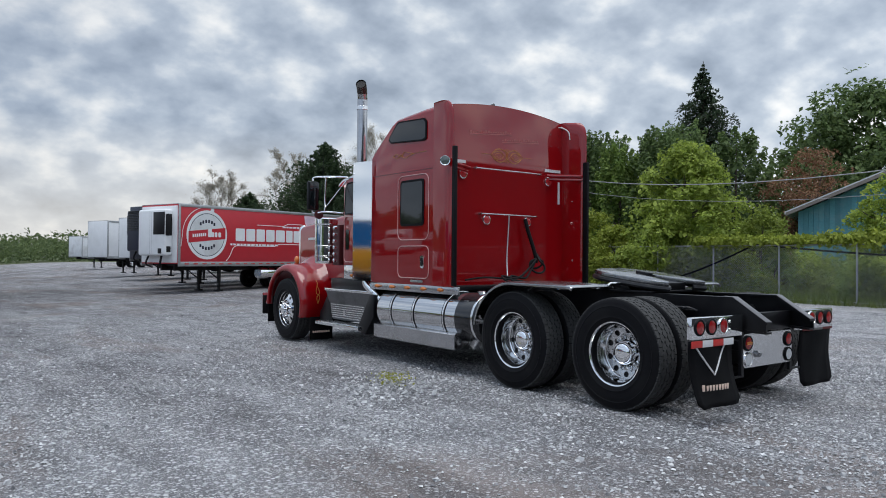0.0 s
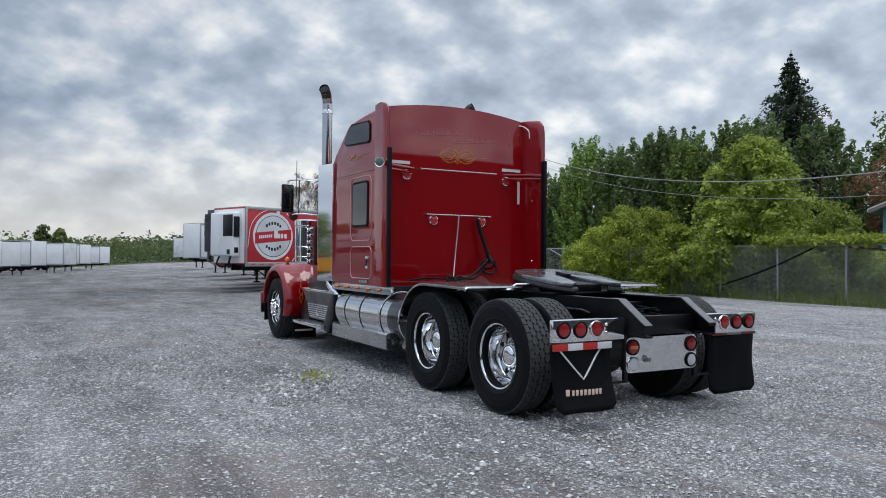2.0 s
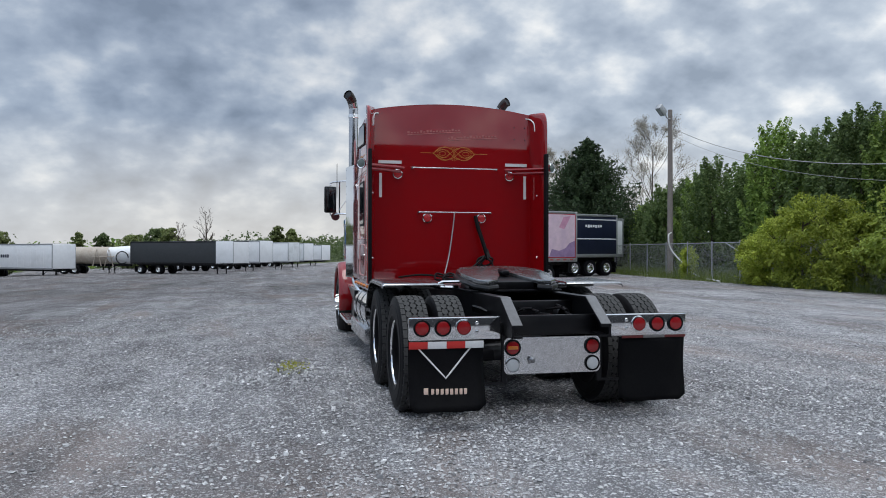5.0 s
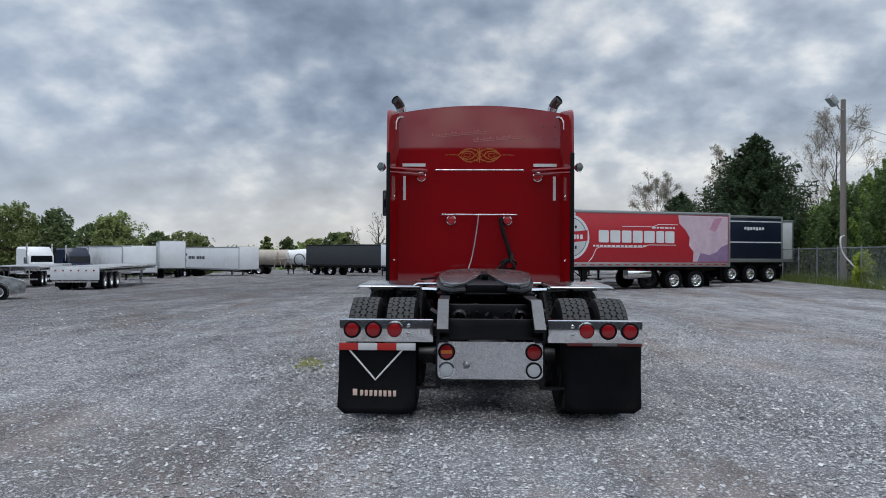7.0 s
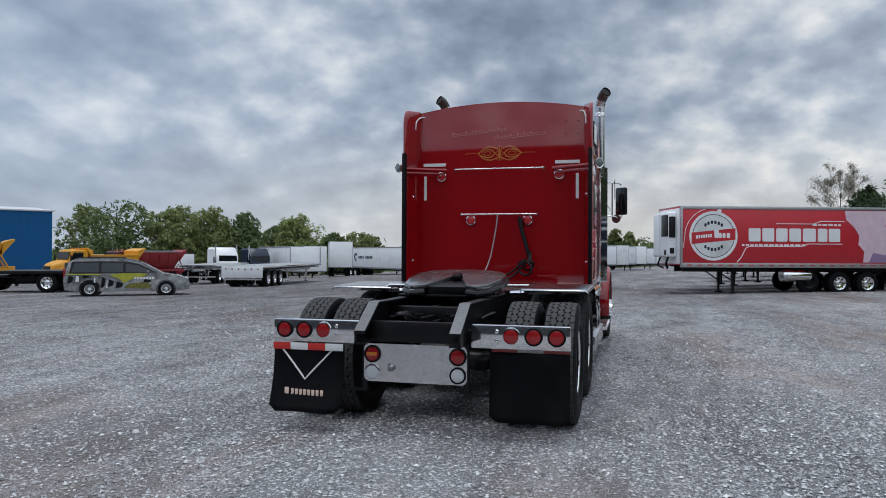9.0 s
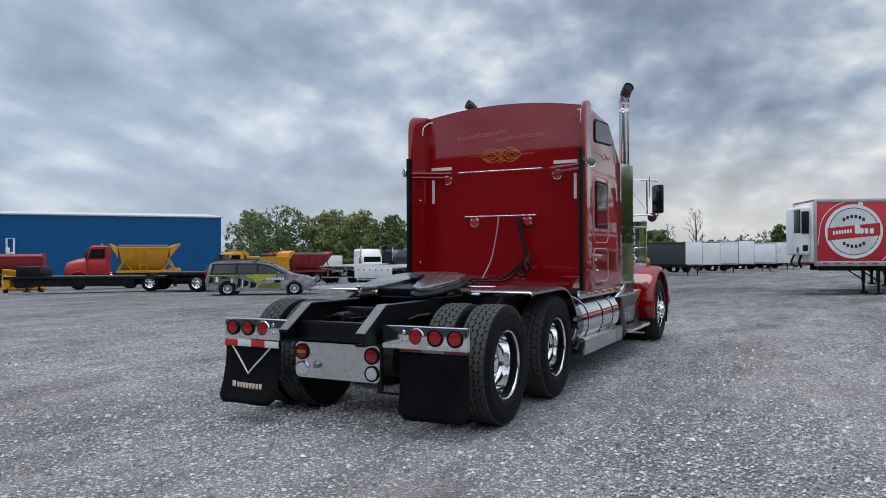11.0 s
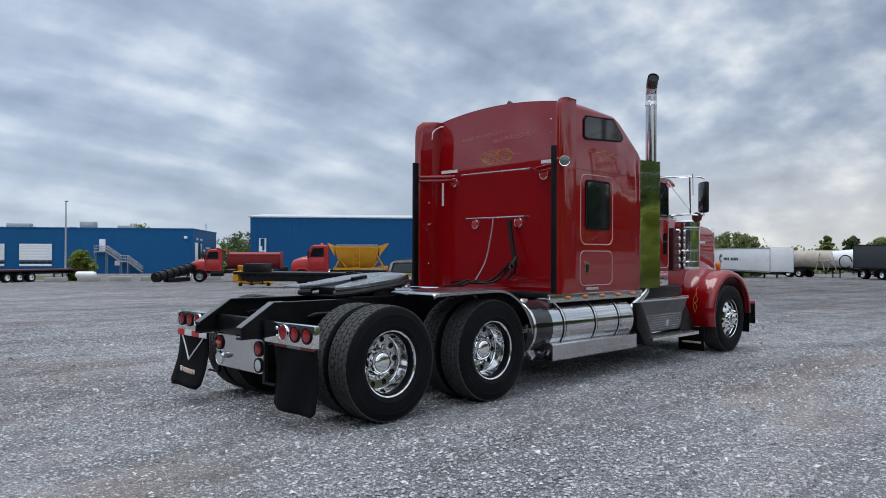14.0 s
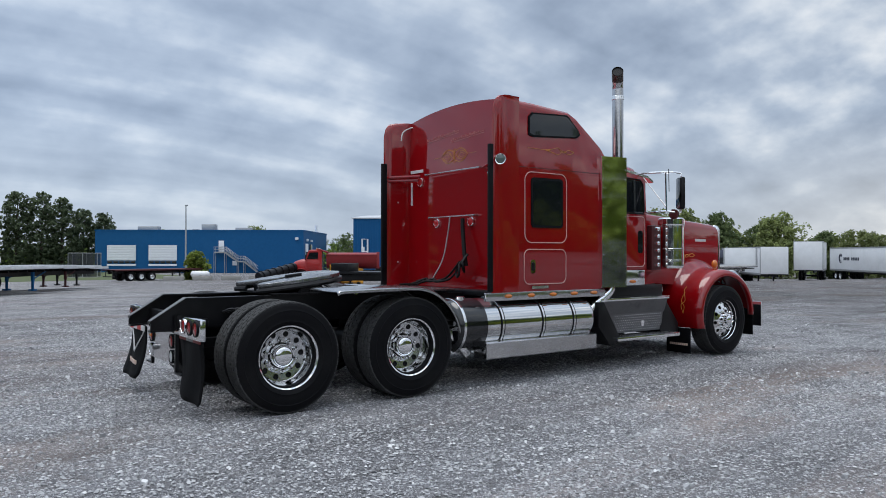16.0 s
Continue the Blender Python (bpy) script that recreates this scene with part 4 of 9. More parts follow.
for s in (-1, 1):
    bm = B()
    prism(bm, [(1.22, 1.03), (1.62, 1.03), (1.52, 1.14), (1.32, 1.14)], "x", 0.38 * s - 0.02, 0.38 * s + 0.02)
    part("fifth_wheel_bracket", bm, BLACK, TRUCK)
bm = B()
box(bm, -0.46, 0.46, 0.95, 2.15, 1.042, 1.062, 0.004)
part("fifth_wheel_base", bm, BLACK, TRUCK)
for pts in ([(0.30, 1.85, 1.12), (0.62, 1.95, 1.12)], [(-0.30, 1.35, 1.13), (-0.66, 1.30, 1.13), (-0.70, 1.30, 1.11)]):
    bm = B()
    tube(bm, pts, 0.013, 8)
    part("release_handle", bm, STEEL, TRUCK, "thin steel release handle")
bm = B()
box(bm, -0.62, 0.62, 2.2, 3.15, 1.04, 1.06, 0.004)
part("deck_plate", bm, GREASED, TRUCK, "greasy dark metal deck plate")

# half fenders over the front drive axle
for s in (-1, 1):
    prof = [(1.27, 1.098), (1.30, 1.114), (1.36, 1.119), (1.75, 1.126), (2.1, 1.13)]
    prof += [(2.145 + 0.625 * math.sin(radians(a)), 0.505 + 0.625 * math.cos(radians(a))) for a in range(6, 82, 6)]
    bm = B()
    rows = []
    for x, drop in ((0.635, 0.03), (0.645, 0.0), (1.235, 0.0), (1.255, 0.012), (1.262, 0.035)):
        row = []
        for i, (y, z) in enumerate(prof):
            dy, dz = (0, -1) if i < 5 else (-(y - 2.145) / 0.625, -(z - 0.505) / 0.625)
            row.append(Vector((x * s, y + dy * drop, z + dz * drop)))
        rows.append(row)
    loft(bm, rows, closed=False)
    ob = part("half_fender", bm, FENDER, TRUCK, "tarnished steel half fender")
    solid(ob, 0.006, 0)
    for a, b in (((0.45 * s, 1.50, 1.06), (1.2 * s, 1.50, 1.09)), ((0.45 * s, 2.66, 0.72), (1.2 * s, 2.70, 0.72))):
        bm = B()
        tube(bm, [a, b], 0.022, 8)
        part("fender_bracket", bm, STEEL, TRUCK)

# rear lamp bars, tape, flaps and plate panel


def round_lamp(parent, x, y, z, r, lens, ring=None, face=-1):
    bm = B()
    lathe(bm, [(0.0, r * 1.28), (face * 0.014, r * 1.25), (face * 0.016, r * 1.08), (face * 0.004, r * 1.0)], "y", 28, (x, y, z))
    b = part("lamp", bm, ring or RUBBER, parent, "round lamp")
    bm = B()
    lathe(bm, [(0.002 * face, r * 1.02), (face * 0.013, r * 0.98), (face * 0.018, r * 0.6), (face * 0.020, 0)], "y", 28, (x, y, z))
    part("lens", bm, lens, b)
    return b


for s in (-1, 1):
    bm = B()
    box(bm, min(0.46 * s, 1.22 * s), max(0.46 * s, 1.22 * s), -0.02, 0.03, 0.712, 0.898, 0.008)
    bar = part("lamp_bar", bm, STEEL, TRUCK, "stainless rear lamp bar")
    for i, x in enumerate((1.117, 0.944, 0.772)):
        round_lamp(bar, x * s, -0.02, 0.812, 0.055, LENS_RED, STEEL if i == 2 else None)
    for z in (0.775, 0.845):
        bm = B()
        lathe(bm, [(-0.02, 0.016), (-0.028, 0.013), (-0.032, 0.0)], "y", 12, (0.66 * s, 0, z))
        part("bolt", bm, STEEL, bar)
    bm = B()
    box(bm, min(0.40 * s, 0.47 * s), max(0.40 * s, 0.47 * s), 0.03, 0.30, 0.76, 0.84, 0.004)
    part("bar_bracket", bm, BLACK, TRUCK)
    # flap: a hanging sheet, curled a little at its foot
    bm = B()
    x0, x1 = (0.60, 1.225) if s < 0 else (0.60, 1.215)
    z0 = 0.15
    rows = []
    for j in range(13):
        f = j / 12
        z = 0.70 - (0.70 - z0) * f
        curl = -0.10 * f ** 2.2 if s < 0 else 0.018 * math.sin(f * 5.0) * f + 0.01 * f
        row = []
        for i in range(9):
            u = i / 8
            inset = 0.0
            if f > 0.9:
                inset = 0.06 * ((f - 0.9) / 0.1) ** 2
            x = (x0 + inset + (x1 - x0 - 2 * inset) * u)
            row.append(Vector((x * s, 0.0 + curl + (0.012 * math.sin(u * 7 + f * 3)), z)))
        rows.append(row)
    loft(bm, rows, closed=False)
    ob = solid(part("mud_flap", bm, FLAP, TRUCK, "black rubber mud flap"), 0.010, 0)
    if s < 0:
        for i in range(4):
            bm = B()
            a = -1.222 + 0.155 * i
            box(bm, a, a + 0.154, -0.022, -0.014, 0.645, 0.702, 0.001)
            part("tape", bm, TAPE_RED if i % 2 == 0 else TAPE_WHITE, ob, "reflective tape")

        def on_flap(x, z, lift=0.010):
            f = (0.70 - z) / (0.70 - z0)
            u = (-x - x0) / (x1 - x0)
            return (x, -0.10 * f ** 2.2 + 0.012 * math.sin(u * 7 + f * 3) - lift, z)
        bm = B()
        tri = [on_flap(-1.14 + 0.215 * k / 6, 0.645 - 0.235 * k / 6) for k in range(7)] + [on_flap(-0.925 + 0.215 * k / 6, 0.41 + 0.235 * k / 6) for k in range(1, 7)]
        tube(bm, tri, 0.0075, 6)
        part("chevron", bm, TAPE_WHITE, ob, "white chevron line")
        # maker's name as plain bars
        bm = B()
        wd = [0.045] + [0.030] * 8
        x = -1.105
        for k, w in enumerate(wd):
            y = on_flap(x, 0.305)[1]
            hgt = 0.062 if k == 0 else 0.046
            box(bm, x, x + w * 0.8, y - 0.002, y + 0.006, 0.305 - hgt / 2, 0.305 + hgt / 2, 0.001)
            x += w + (0.015 if k == 0 else 0.008)
        part("lettering_bars", bm, COPPER, ob, "copper-coloured marks")
    else:
        for i in range(3):
            bm = B()
            a = 0.62 + 0.2 * i
            box(bm, a, a + 0.198, -0.018, -0.012, 0.690, 0.712, 0.001)
            part("tape", bm, TAPE_DULL_RED if i % 2 == 0 else TAPE_DULL, ob, "dim reflective tape")
bm = B()
prism(bm, rounded(-0.425, 0.425, 0.415, 0.718, 0.045), "y", -0.005, 0.006)
panel = part("plate_panel", bm, PANEL, TRUCK, "mottled stainless panel between the rails")
for s in (-1, 1):
    round_lamp(panel, 0.352 * s, -0.006, 0.635, 0.055, LENS_RED)
    round_lamp(panel, 0.352 * s, -0.006, 0.490, 0.052, LENS_CLEAR, CHROME if s < 0 else None)
bm = B()
box(bm, -0.395, -0.31, -0.032, -0.024, 0.622, 0.650, 0.004)
part("lamp_label", bm, LENS_AMBER, panel, "amber label bar")
bm = B()
lathe(bm, [(-0.005, 0.030), (-0.035, 0.026), (-0.045, 0.012), (-0.045, 0)], "y", 14, (-0.19, 0, 0.53))
box(bm, -0.215, -0.205, -0.025, -0.004, 0.50, 0.56, 0.002)
part("plate_lamp", bm, PLATE, panel, "small dull metal plate lamp")
for s in (-1, 1):
    bm = B()
    prism(bm, [(0.40 * s, 0.735), (0.44 * s, 0.735), (0.44 * s, 0.352), (0.60 * s, 0.352), (0.60 * s, 0.335), (0.40 * s, 0.335)], "y", 0.0, 0.03)
    part("flap_hanger", bm, BLACK, TRUCK)

# sleeper
ROOF = [(3.648, 3.243), (3.9, 3.235), (4.50, 3.195), (4.62, 3.14), (5.05, 2.83), (5.12, 2.75)]


def sleeper_section(y, zt, w=1.15, crown=0.11, n=7):
    pts = []
    r = 0.055
    for sgn in (1, -1):
        side = [(w * 0.985, 1.03), (w, 1.15), (w, 2.2), (w * 0.998, zt - r - 0.05)]
        side += [(w * 0.99 - r + r * math.cos(radians(a)), zt - r + r * math.sin(radians(a)) * 1.0 + 0.0) for a in (0, 22, 45, 68)]
        top = [((w - r) * (1 - k / n), zt + crown * (1 - (1 - k / n) ** 2) + 0.005) for k in range(0, n)]
        if sgn > 0:
            pts += [Vector((x, y, z)) for x, z in side + top]
        else:
            pts += [Vector((-x, y, z)) for x, z in (side + top)[::-1]]
    return pts


bm = B()
loft(bm, [sleeper_section(y, z) for y, z in ROOF])
sleeper = part("sleeper", bm, RED, TRUCK, "glossy red sleeper body", angle=30)
# back panel leaning ahead towards its top


def back_y(x, z):
    t = max(0.0, z - 2.40) / 0.9
    return 3.582 + 0.032 * t * t / (t + 0.15) + 0.010 * (x / 1.06) ** 2


bm = B()
rows = []
NX, NZ = 18, 26
for j in range(NZ + 1):
    row = []
    for i in range(NX + 1):
        x = -1.06 + 2.12 * i / NX
        top = 3.265 + 0.10 * (1 - (x / 1.06) ** 2)
        z = 1.03 + (top - 1.03) * j / NZ
        row.append(Vector((x, back_y(x, z), z)))
    rows.append(row)
loft(bm, rows, closed=False)
ex = bmesh.ops.extrude_face_region(bm, geom=list(bm.faces))
bmesh.ops.translate(bm, vec=(0, 0.02, 0), verts=[v for v in ex["geom"] if isinstance(v, bmesh.types.BMVert)])
back = part("back_panel", bm, RED, TRUCK, "red sleeper back panel", angle=60)
for s in (-1, 1):
    bm = B()
    sec = [(1.152, 3.66, 0), (1.170, 3.42, .35), (1.174, 3.26, 1), (1.160, 3.245, 1), (1.140, 3.262, .95), (1.118, 3.36, .62), (1.080, 3.48, .2), (1.052, 3.575, 0), (1.046, 3.66, 0)]
    loft(bm, [[Vector((x * s, y + d * k, z)) for x, y, k in sec] for z, d in ((1.03, 0.0), (2.0, 0.0), (3.02, 0.0), (3.10, 0.006), (3.17, 0.024), (3.225, 0.060), (3.256, 0.105), (3.272, 0.17), (3.276, 0.24))])
    part("side_wing", bm, RED, sleeper, "red side extender", angle=50)
    bm = B()
    box(bm, 1.150 * s - 0.022, 1.150 * s + 0.022, 3.205, 3.285, 1.04, 2.70, 0.008)
    part("rubber_edge", bm, RUBBER, sleeper, "black rubber edge strip")
    # small pale trim near the wing's top
    bm = B()
    tube(bm, smooth_path([(0.99 * s, 3.625, 3.215), (1.045 * s, 3.59, 3.205), (1.072 * s, 3.50, 3.14), (1.078 * s, 3.48, 3.03)], 5), 0.009, 6)
    part("grommet_strip", bm, TAPE_WHITE, sleeper)
    bm = B()
    tube(bm, [(0.68 * s, 3.53, 2.505), (1.14 * s, 3.30, 2.51)], 0.022, 8)
    tube(bm, [(0.72 * s, 3.53, 2.455), (1.14 * s, 3.30, 2.46)], 0.018, 8)
    part("wing_brace", bm, RED, sleeper, "red brace tube")
    for z in (1.35, 2.17):
        bm = B()
        lathe(bm, [(1.095 * s, 0.013), (1.084 * s, 0.010), (1.080 * s, 0.0)], "x", 10, (0, 3.44, z))
        part("wing_bolt", bm, STEEL, sleeper)
    # side work lamp, turned back and outwards
    lm = pose(1.235 * s, 3.315, 2.525, 0, 0, 38 * s)
    bm = B()
    lathe(bm, [(-0.028, 0.052), (-0.032, 0.060), (-0.022, 0.064), (0.0, 0.058), (0.035, 0.035), (0.045, 0.0)], "y", 24)
    lamp = part("spot_lamp", bm, CHROME, sleeper, "round chrome work lamp", matrix=lm)
    bm = B()
    lathe(bm, [(-0.034, 0.0), (-0.032, 0.03), (-0.026, 0.054)], "y", 24)
    part("lens", bm, LENS_SMOKE, lamp)
    bm = B()
    tube(bm, [(1.15 * s, 3.34, 2.525), (1.215 * s, 3.335, 2.525)], 0.014, 8)
    part("lamp_stalk", bm, CHROME, sleeper)
    # panel trims, windows and hatch on the side
    X = 1.15

    def slab(name, outline, t0, t1, mat, parent, label=""):
        b = B()
        prism(b, outline, "x", (X + t0) * s, (X + t1) * s)
        return part(name, b, mat, parent, label)

    def ring(name, outline, r, mat, parent, label="", lift=0.002):
        b = B()
        tube(b, [((X + lift) * s, y, z) for y, z in outline], r, 6, closed=True)
        return part(name, b, mat, parent, label)
    ring("pinstripe", rounded(3.75, 4.43, 1.60, 2.425, 0.10), 0.006, PINK_LINE, sleeper, "pale pinstripe outline")
    ring("pinstripe", rounded(3.74, 4.42, 1.115, 1.52, 0.08), 0.006, PINK_LINE, sleeper, "pale pinstripe outline")
    w1 = slab("side_window", rounded(3.845, 4.365, 1.775, 2.365, 0.05), -0.01, 0.012, RUBBER, sleeper, "dark sleeper window")
    slab("pane", rounded(3.873, 4.337, 1.803, 2.337, 0.035), 0.004, 0.0145, GLASS_DARK, w1)
    up = [(3.80, 2.86), (3.86, 2.835), (4.60, 2.885), (4.66, 2.93), (4.63, 2.98), (4.47, 3.125), (4.42, 3.15), (3.85, 3.12), (3.80, 3.07)]
    cx = sum(p[0] for p in up) / 9
    cz = sum(p[1] for p in up) / 9
    w2 = slab("upper_window", up, -0.03, 0.010, RUBBER, sleeper, "sloped upper sleeper window")
    slab("pane", [(cx + (y - cx) * 0.95, cz + (z - cz) * 0.87) for y, z in up], 0.0, 0.0125, GLASS_DARK, w2)
    hatch = slab("hatch_latch", rounded(3.835, 3.91, 1.24, 1.40, 0.03), 0.0, 0.012, CHROME, sleeper, "chrome paddle latch")
    slab("paddle", rounded(3.85, 3.895, 1.27, 1.37, 0.02), 0.012, 0.018, BLACK, hatch)
    slab("badge", rounded(3.86, 4.13, 1.060, 1.092, 0.008), 0.0, 0.005, STEEL, sleeper, "small metal badge")
    # seam and rivet rows
    bm = B()
    box(bm, X * s - 0.002, X * s + 0.002, 3.26, 5.10, 2.475, 2.481)
    part("seam", bm, MAROON, sleeper)
    bm = B()
    for y in np.arange(3.70, 5.06, 0.055):
        lathe(bm, [(0.0, 0.006), (0.003 * s, 0.004), (0.004 * s, 0.0)], "x", 5, (X * s, float(y), 2.45))
    for y in (3.70, 4.48, 4.62, 4.80):
        for z in np.arange(1.6, 2.42, 0.08):
            lathe(bm, [(0.0, 0.006), (0.003 * s, 0.004), (0.004 * s, 0.0)], "x", 5, (X * s, y, float(z)))
    part("rivets", bm, RED, sleeper)
    # scroll ornament
    bm = B()
    for f in (-1, 1):
        tube(bm, [((X + 0.002) * s, y, z) for _, y, z in smooth_path([(0, 4.08, 2.70), (0, 4.20, 2.70 + 0.022 * f), (0, 4.29, 2.70 + 0.04 * f), (0, 4.37, 2.70 - 0.012 * f), (0, 4.46, 2.70 + 0.026 * f), (0, 4.56, 2.705)], 6)], 0.003, 5)
    tube(bm, [((X + 0.002) * s, 3.80, 2.705), ((X + 0.002) * s, 4.15, 2.70)], 0.0025, 5)
    part("scroll_stripe", bm, GOLD, sleeper, "gold scroll pinstripe")
    # stainless skirt with amber lamps
    bm = B()
    box(bm, (X - 0.02) * s - 0.015, (X - 0.02) * s + 0.02, 3.17, 5.12, 0.935, 1.03, 0.004)
    sill = part("sill_rail", bm, STEEL_DULL, TRUCK, "stainless sill rail under the sleeper")
    for k in range(5):
        bm = B()
        y = 3.50 + 0.355 * k
        bmesh.ops.create_uvsphere(bm, u_segments=16, v_segments=8, radius=1.0, matrix=Matrix.Translation(((X + 0.003) * s, y, 0.985)) @ Matrix.Diagonal((0.026, 0.058, 0.024, 1)))
        part("marker_lamp", bm, LENS_AMBER, sill, "amber marker lamp")

bm = B()
box(bm, -1.10, 1.10, 3.40, 5.10, 0.972, 1.032, 0.006)
part("sleeper_floor", bm, BLACK, TRUCK, "black sleeper underside")
# fittings on the back panel
YB = 3.577
for s in (-1, 1):
    round_lamp(back, 0.752 * s, YB + 0.002, 2.432, 0.050, LENS_BRIGHT, CHROME)
    round_lamp(back, 0.362 * s, YB, 1.868, 0.050, LENS_BRIGHT, CHROME)
    for (a, b, z0, z1) in ((0.70, 1.00, 2.565, 2.605), (0.955, 0.99, 2.13, 2.44)):
        bm = B()
        box(bm, min(a * s, b * s), max(a * s, b * s), back_y(a, z0) - 0.006, back_y(b, z1) + 0.004, z0, z1)
        part("reflective_strip", bm, TAPE_WHITE, back, "white reflective strip")
for x0, x1, z in ((-0.565, 0.565, 2.515), (-0.48, 0.48, 1.94)):
    bm = B()
    tube(bm, [(x0, YB - 0.045, z), (x1, YB - 0.045, z)], 0.009, 10)
    for x in (x0, x1):
        tube(bm, [(x, YB + 0.01, z), (x, YB - 0.05, z)], 0.014, 8)
    part("grab_rail", bm, STEEL_DULL, back, "thin dulled metal grab rail")
bm = B()


def gold_line(pts, r=0.0022):
    tube(bm, [(x, back_y(x, 2.715 + z) - 0.002, 2.715 + z) for x, _, z in smooth_path([(x, 0, z) for x, z in pts], 6)], r, 5)


for s in (-1, 1):
    for cx, rx, rz in ((0.135, 0.125, 0.072), (0.15, 0.085, 0.046), (0.16, 0.045, 0.022)):
        gold_line([((cx + rx * math.cos(a)) * s, rz * math.sin(a) * (1.1 - 0.25 * math.cos(a))) for a in np.linspace(0.15, 6.1, 13)])
    for f in (-1, 1):
        gold_line([(-0.05 * s, 0.075 * f), (0.0, 0.045 * f), (0.07 * s, -0.01 * f), (0.15 * s, -0.055 * f), (0.24 * s, -0.03 * f), (0.28 * s, 0.0)])
        gold_line([(0.02 * s, 0.09 * f), (0.05 * s, 0.06 * f), (0.11 * s, 0.09 * f), (0.19 * s, 0.075 * f), (0.25 * s, 0.03 * f)])
    gold_line([(0.26 * s, 0.0), (0.34 * s, 0.004), (0.45 * s, 0.002)])
tube(bm, [(0, back_y(0, 2.81) - 0.001, 2.81), (0, back_y(0, 2.62) - 0.001, 2.62)], 0.0030, 5)
part("scroll_ornament", bm, GOLD, back, "gold scroll pinstriping")
# two lines of faded script, unreadable
for x0, n, z0, rise in ((-0.62, 17, 2.965, 0.06), (-0.08, 16, 2.91, 0.05)):
    bm = B()
    for k in range(n):
        h = random.choice((0.018, 0.024, 0.038))
        x = x0 + 0.042 * k
        z = z0 + rise * k / n
        y = back_y(x, z)
        box(bm, x, x + 0.028, y - 0.003, y + 0.004, z, z + h * 0.8)
    tube(bm, [(x0 + 0.042 * n * f, back_y(x0 + 0.042 * n * f, z0 - 0.02 + rise * f), z0 - 0.02 + rise * f) for f in (0, 0.25, 0.5, 0.75, 1)], 0.0045, 5)
    part("script_line", bm, SCRIPT, back, "faded unreadable script line")
bm = B()
for x in (0.83, 0.98):
    for z in (2.93, 3.09):
        lathe(bm, [(-0.004, 0.0), (-0.004, 0.008), (0.03, 0.008)], "y", 8, (x, back_y(x, z), z))
part("screw_heads", bm, CHROME, back)
# coiled air and power lines hanging from the lower rail
bm = B()
tube(bm, smooth_path([(-0.01, YB - 0.05, 1.93), (-0.03, YB - 0.06, 1.75), (-0.09, YB - 0.10, 1.40), (-0.17, YB - 0.2, 1.15)], 6), 0.0085, 8)
part("hanging_strap", bm, GALV, TRUCK, "worn metal hanging chain")
bm = B()
tube(bm, smooth_path([(0.27, YB - 0.06, 1.90), (0.30, YB - 0.08, 1.75), (0.39, YB - 0.12, 1.45), (0.42, YB - 0.12, 1.32)], 6), [0.026] * 19, 10)
part("spring_hanger", bm, HOSE, TRUCK, "black spring hanger")
for k in range(2):  # loose loops of hose hung up and running down to the frame
    bm = B()
    r = (0.065, 0.09)[k]
    cx, cz, tilt = (0.40, 0.36)[k], (1.30, 1.27)[k], (0.35, -0.3)[k]
    loop = [(0.42, YB - 0.10, 1.46)]
    loop += [(cx + r * math.sin(a), YB - 0.15 - 0.05 * k - 0.05 * math.sin(a + tilt), cz + r * (0.85 + 0.1 * k) * math.cos(a) + 0.05 * tilt * math.sin(a)) for a in np.linspace(0.5, 5.9 + 0.3 * k, 12)]
    loop += [(0.20 - 0.10 * k, YB - 0.20, 1.16), (0.02 - 0.16 * k, YB - 0.30, 1.12), (-0.12 - 0.16 * k, YB - 0.22, 1.15), (-0.24 - 0.1 * k, YB - 0.40, 1.085), (-0.12 - 0.2 * k, YB - 0.60, 1.08)]
    tube(bm, smooth_path(loop, 4), 0.014, 8)
    part("air_hose", bm, HOSE, TRUCK, "loose looped black air hose")
bm = B()
tube(bm, smooth_path([(-0.75, YB - 0.06, 1.10), (-0.5, YB - 0.12, 1.13), (-0.3, YB - 0.25, 1.12), (-0.1, YB - 0.5, 1.08)], 6), 0.012, 8)
part("air_hose", bm, HOSE, TRUCK)

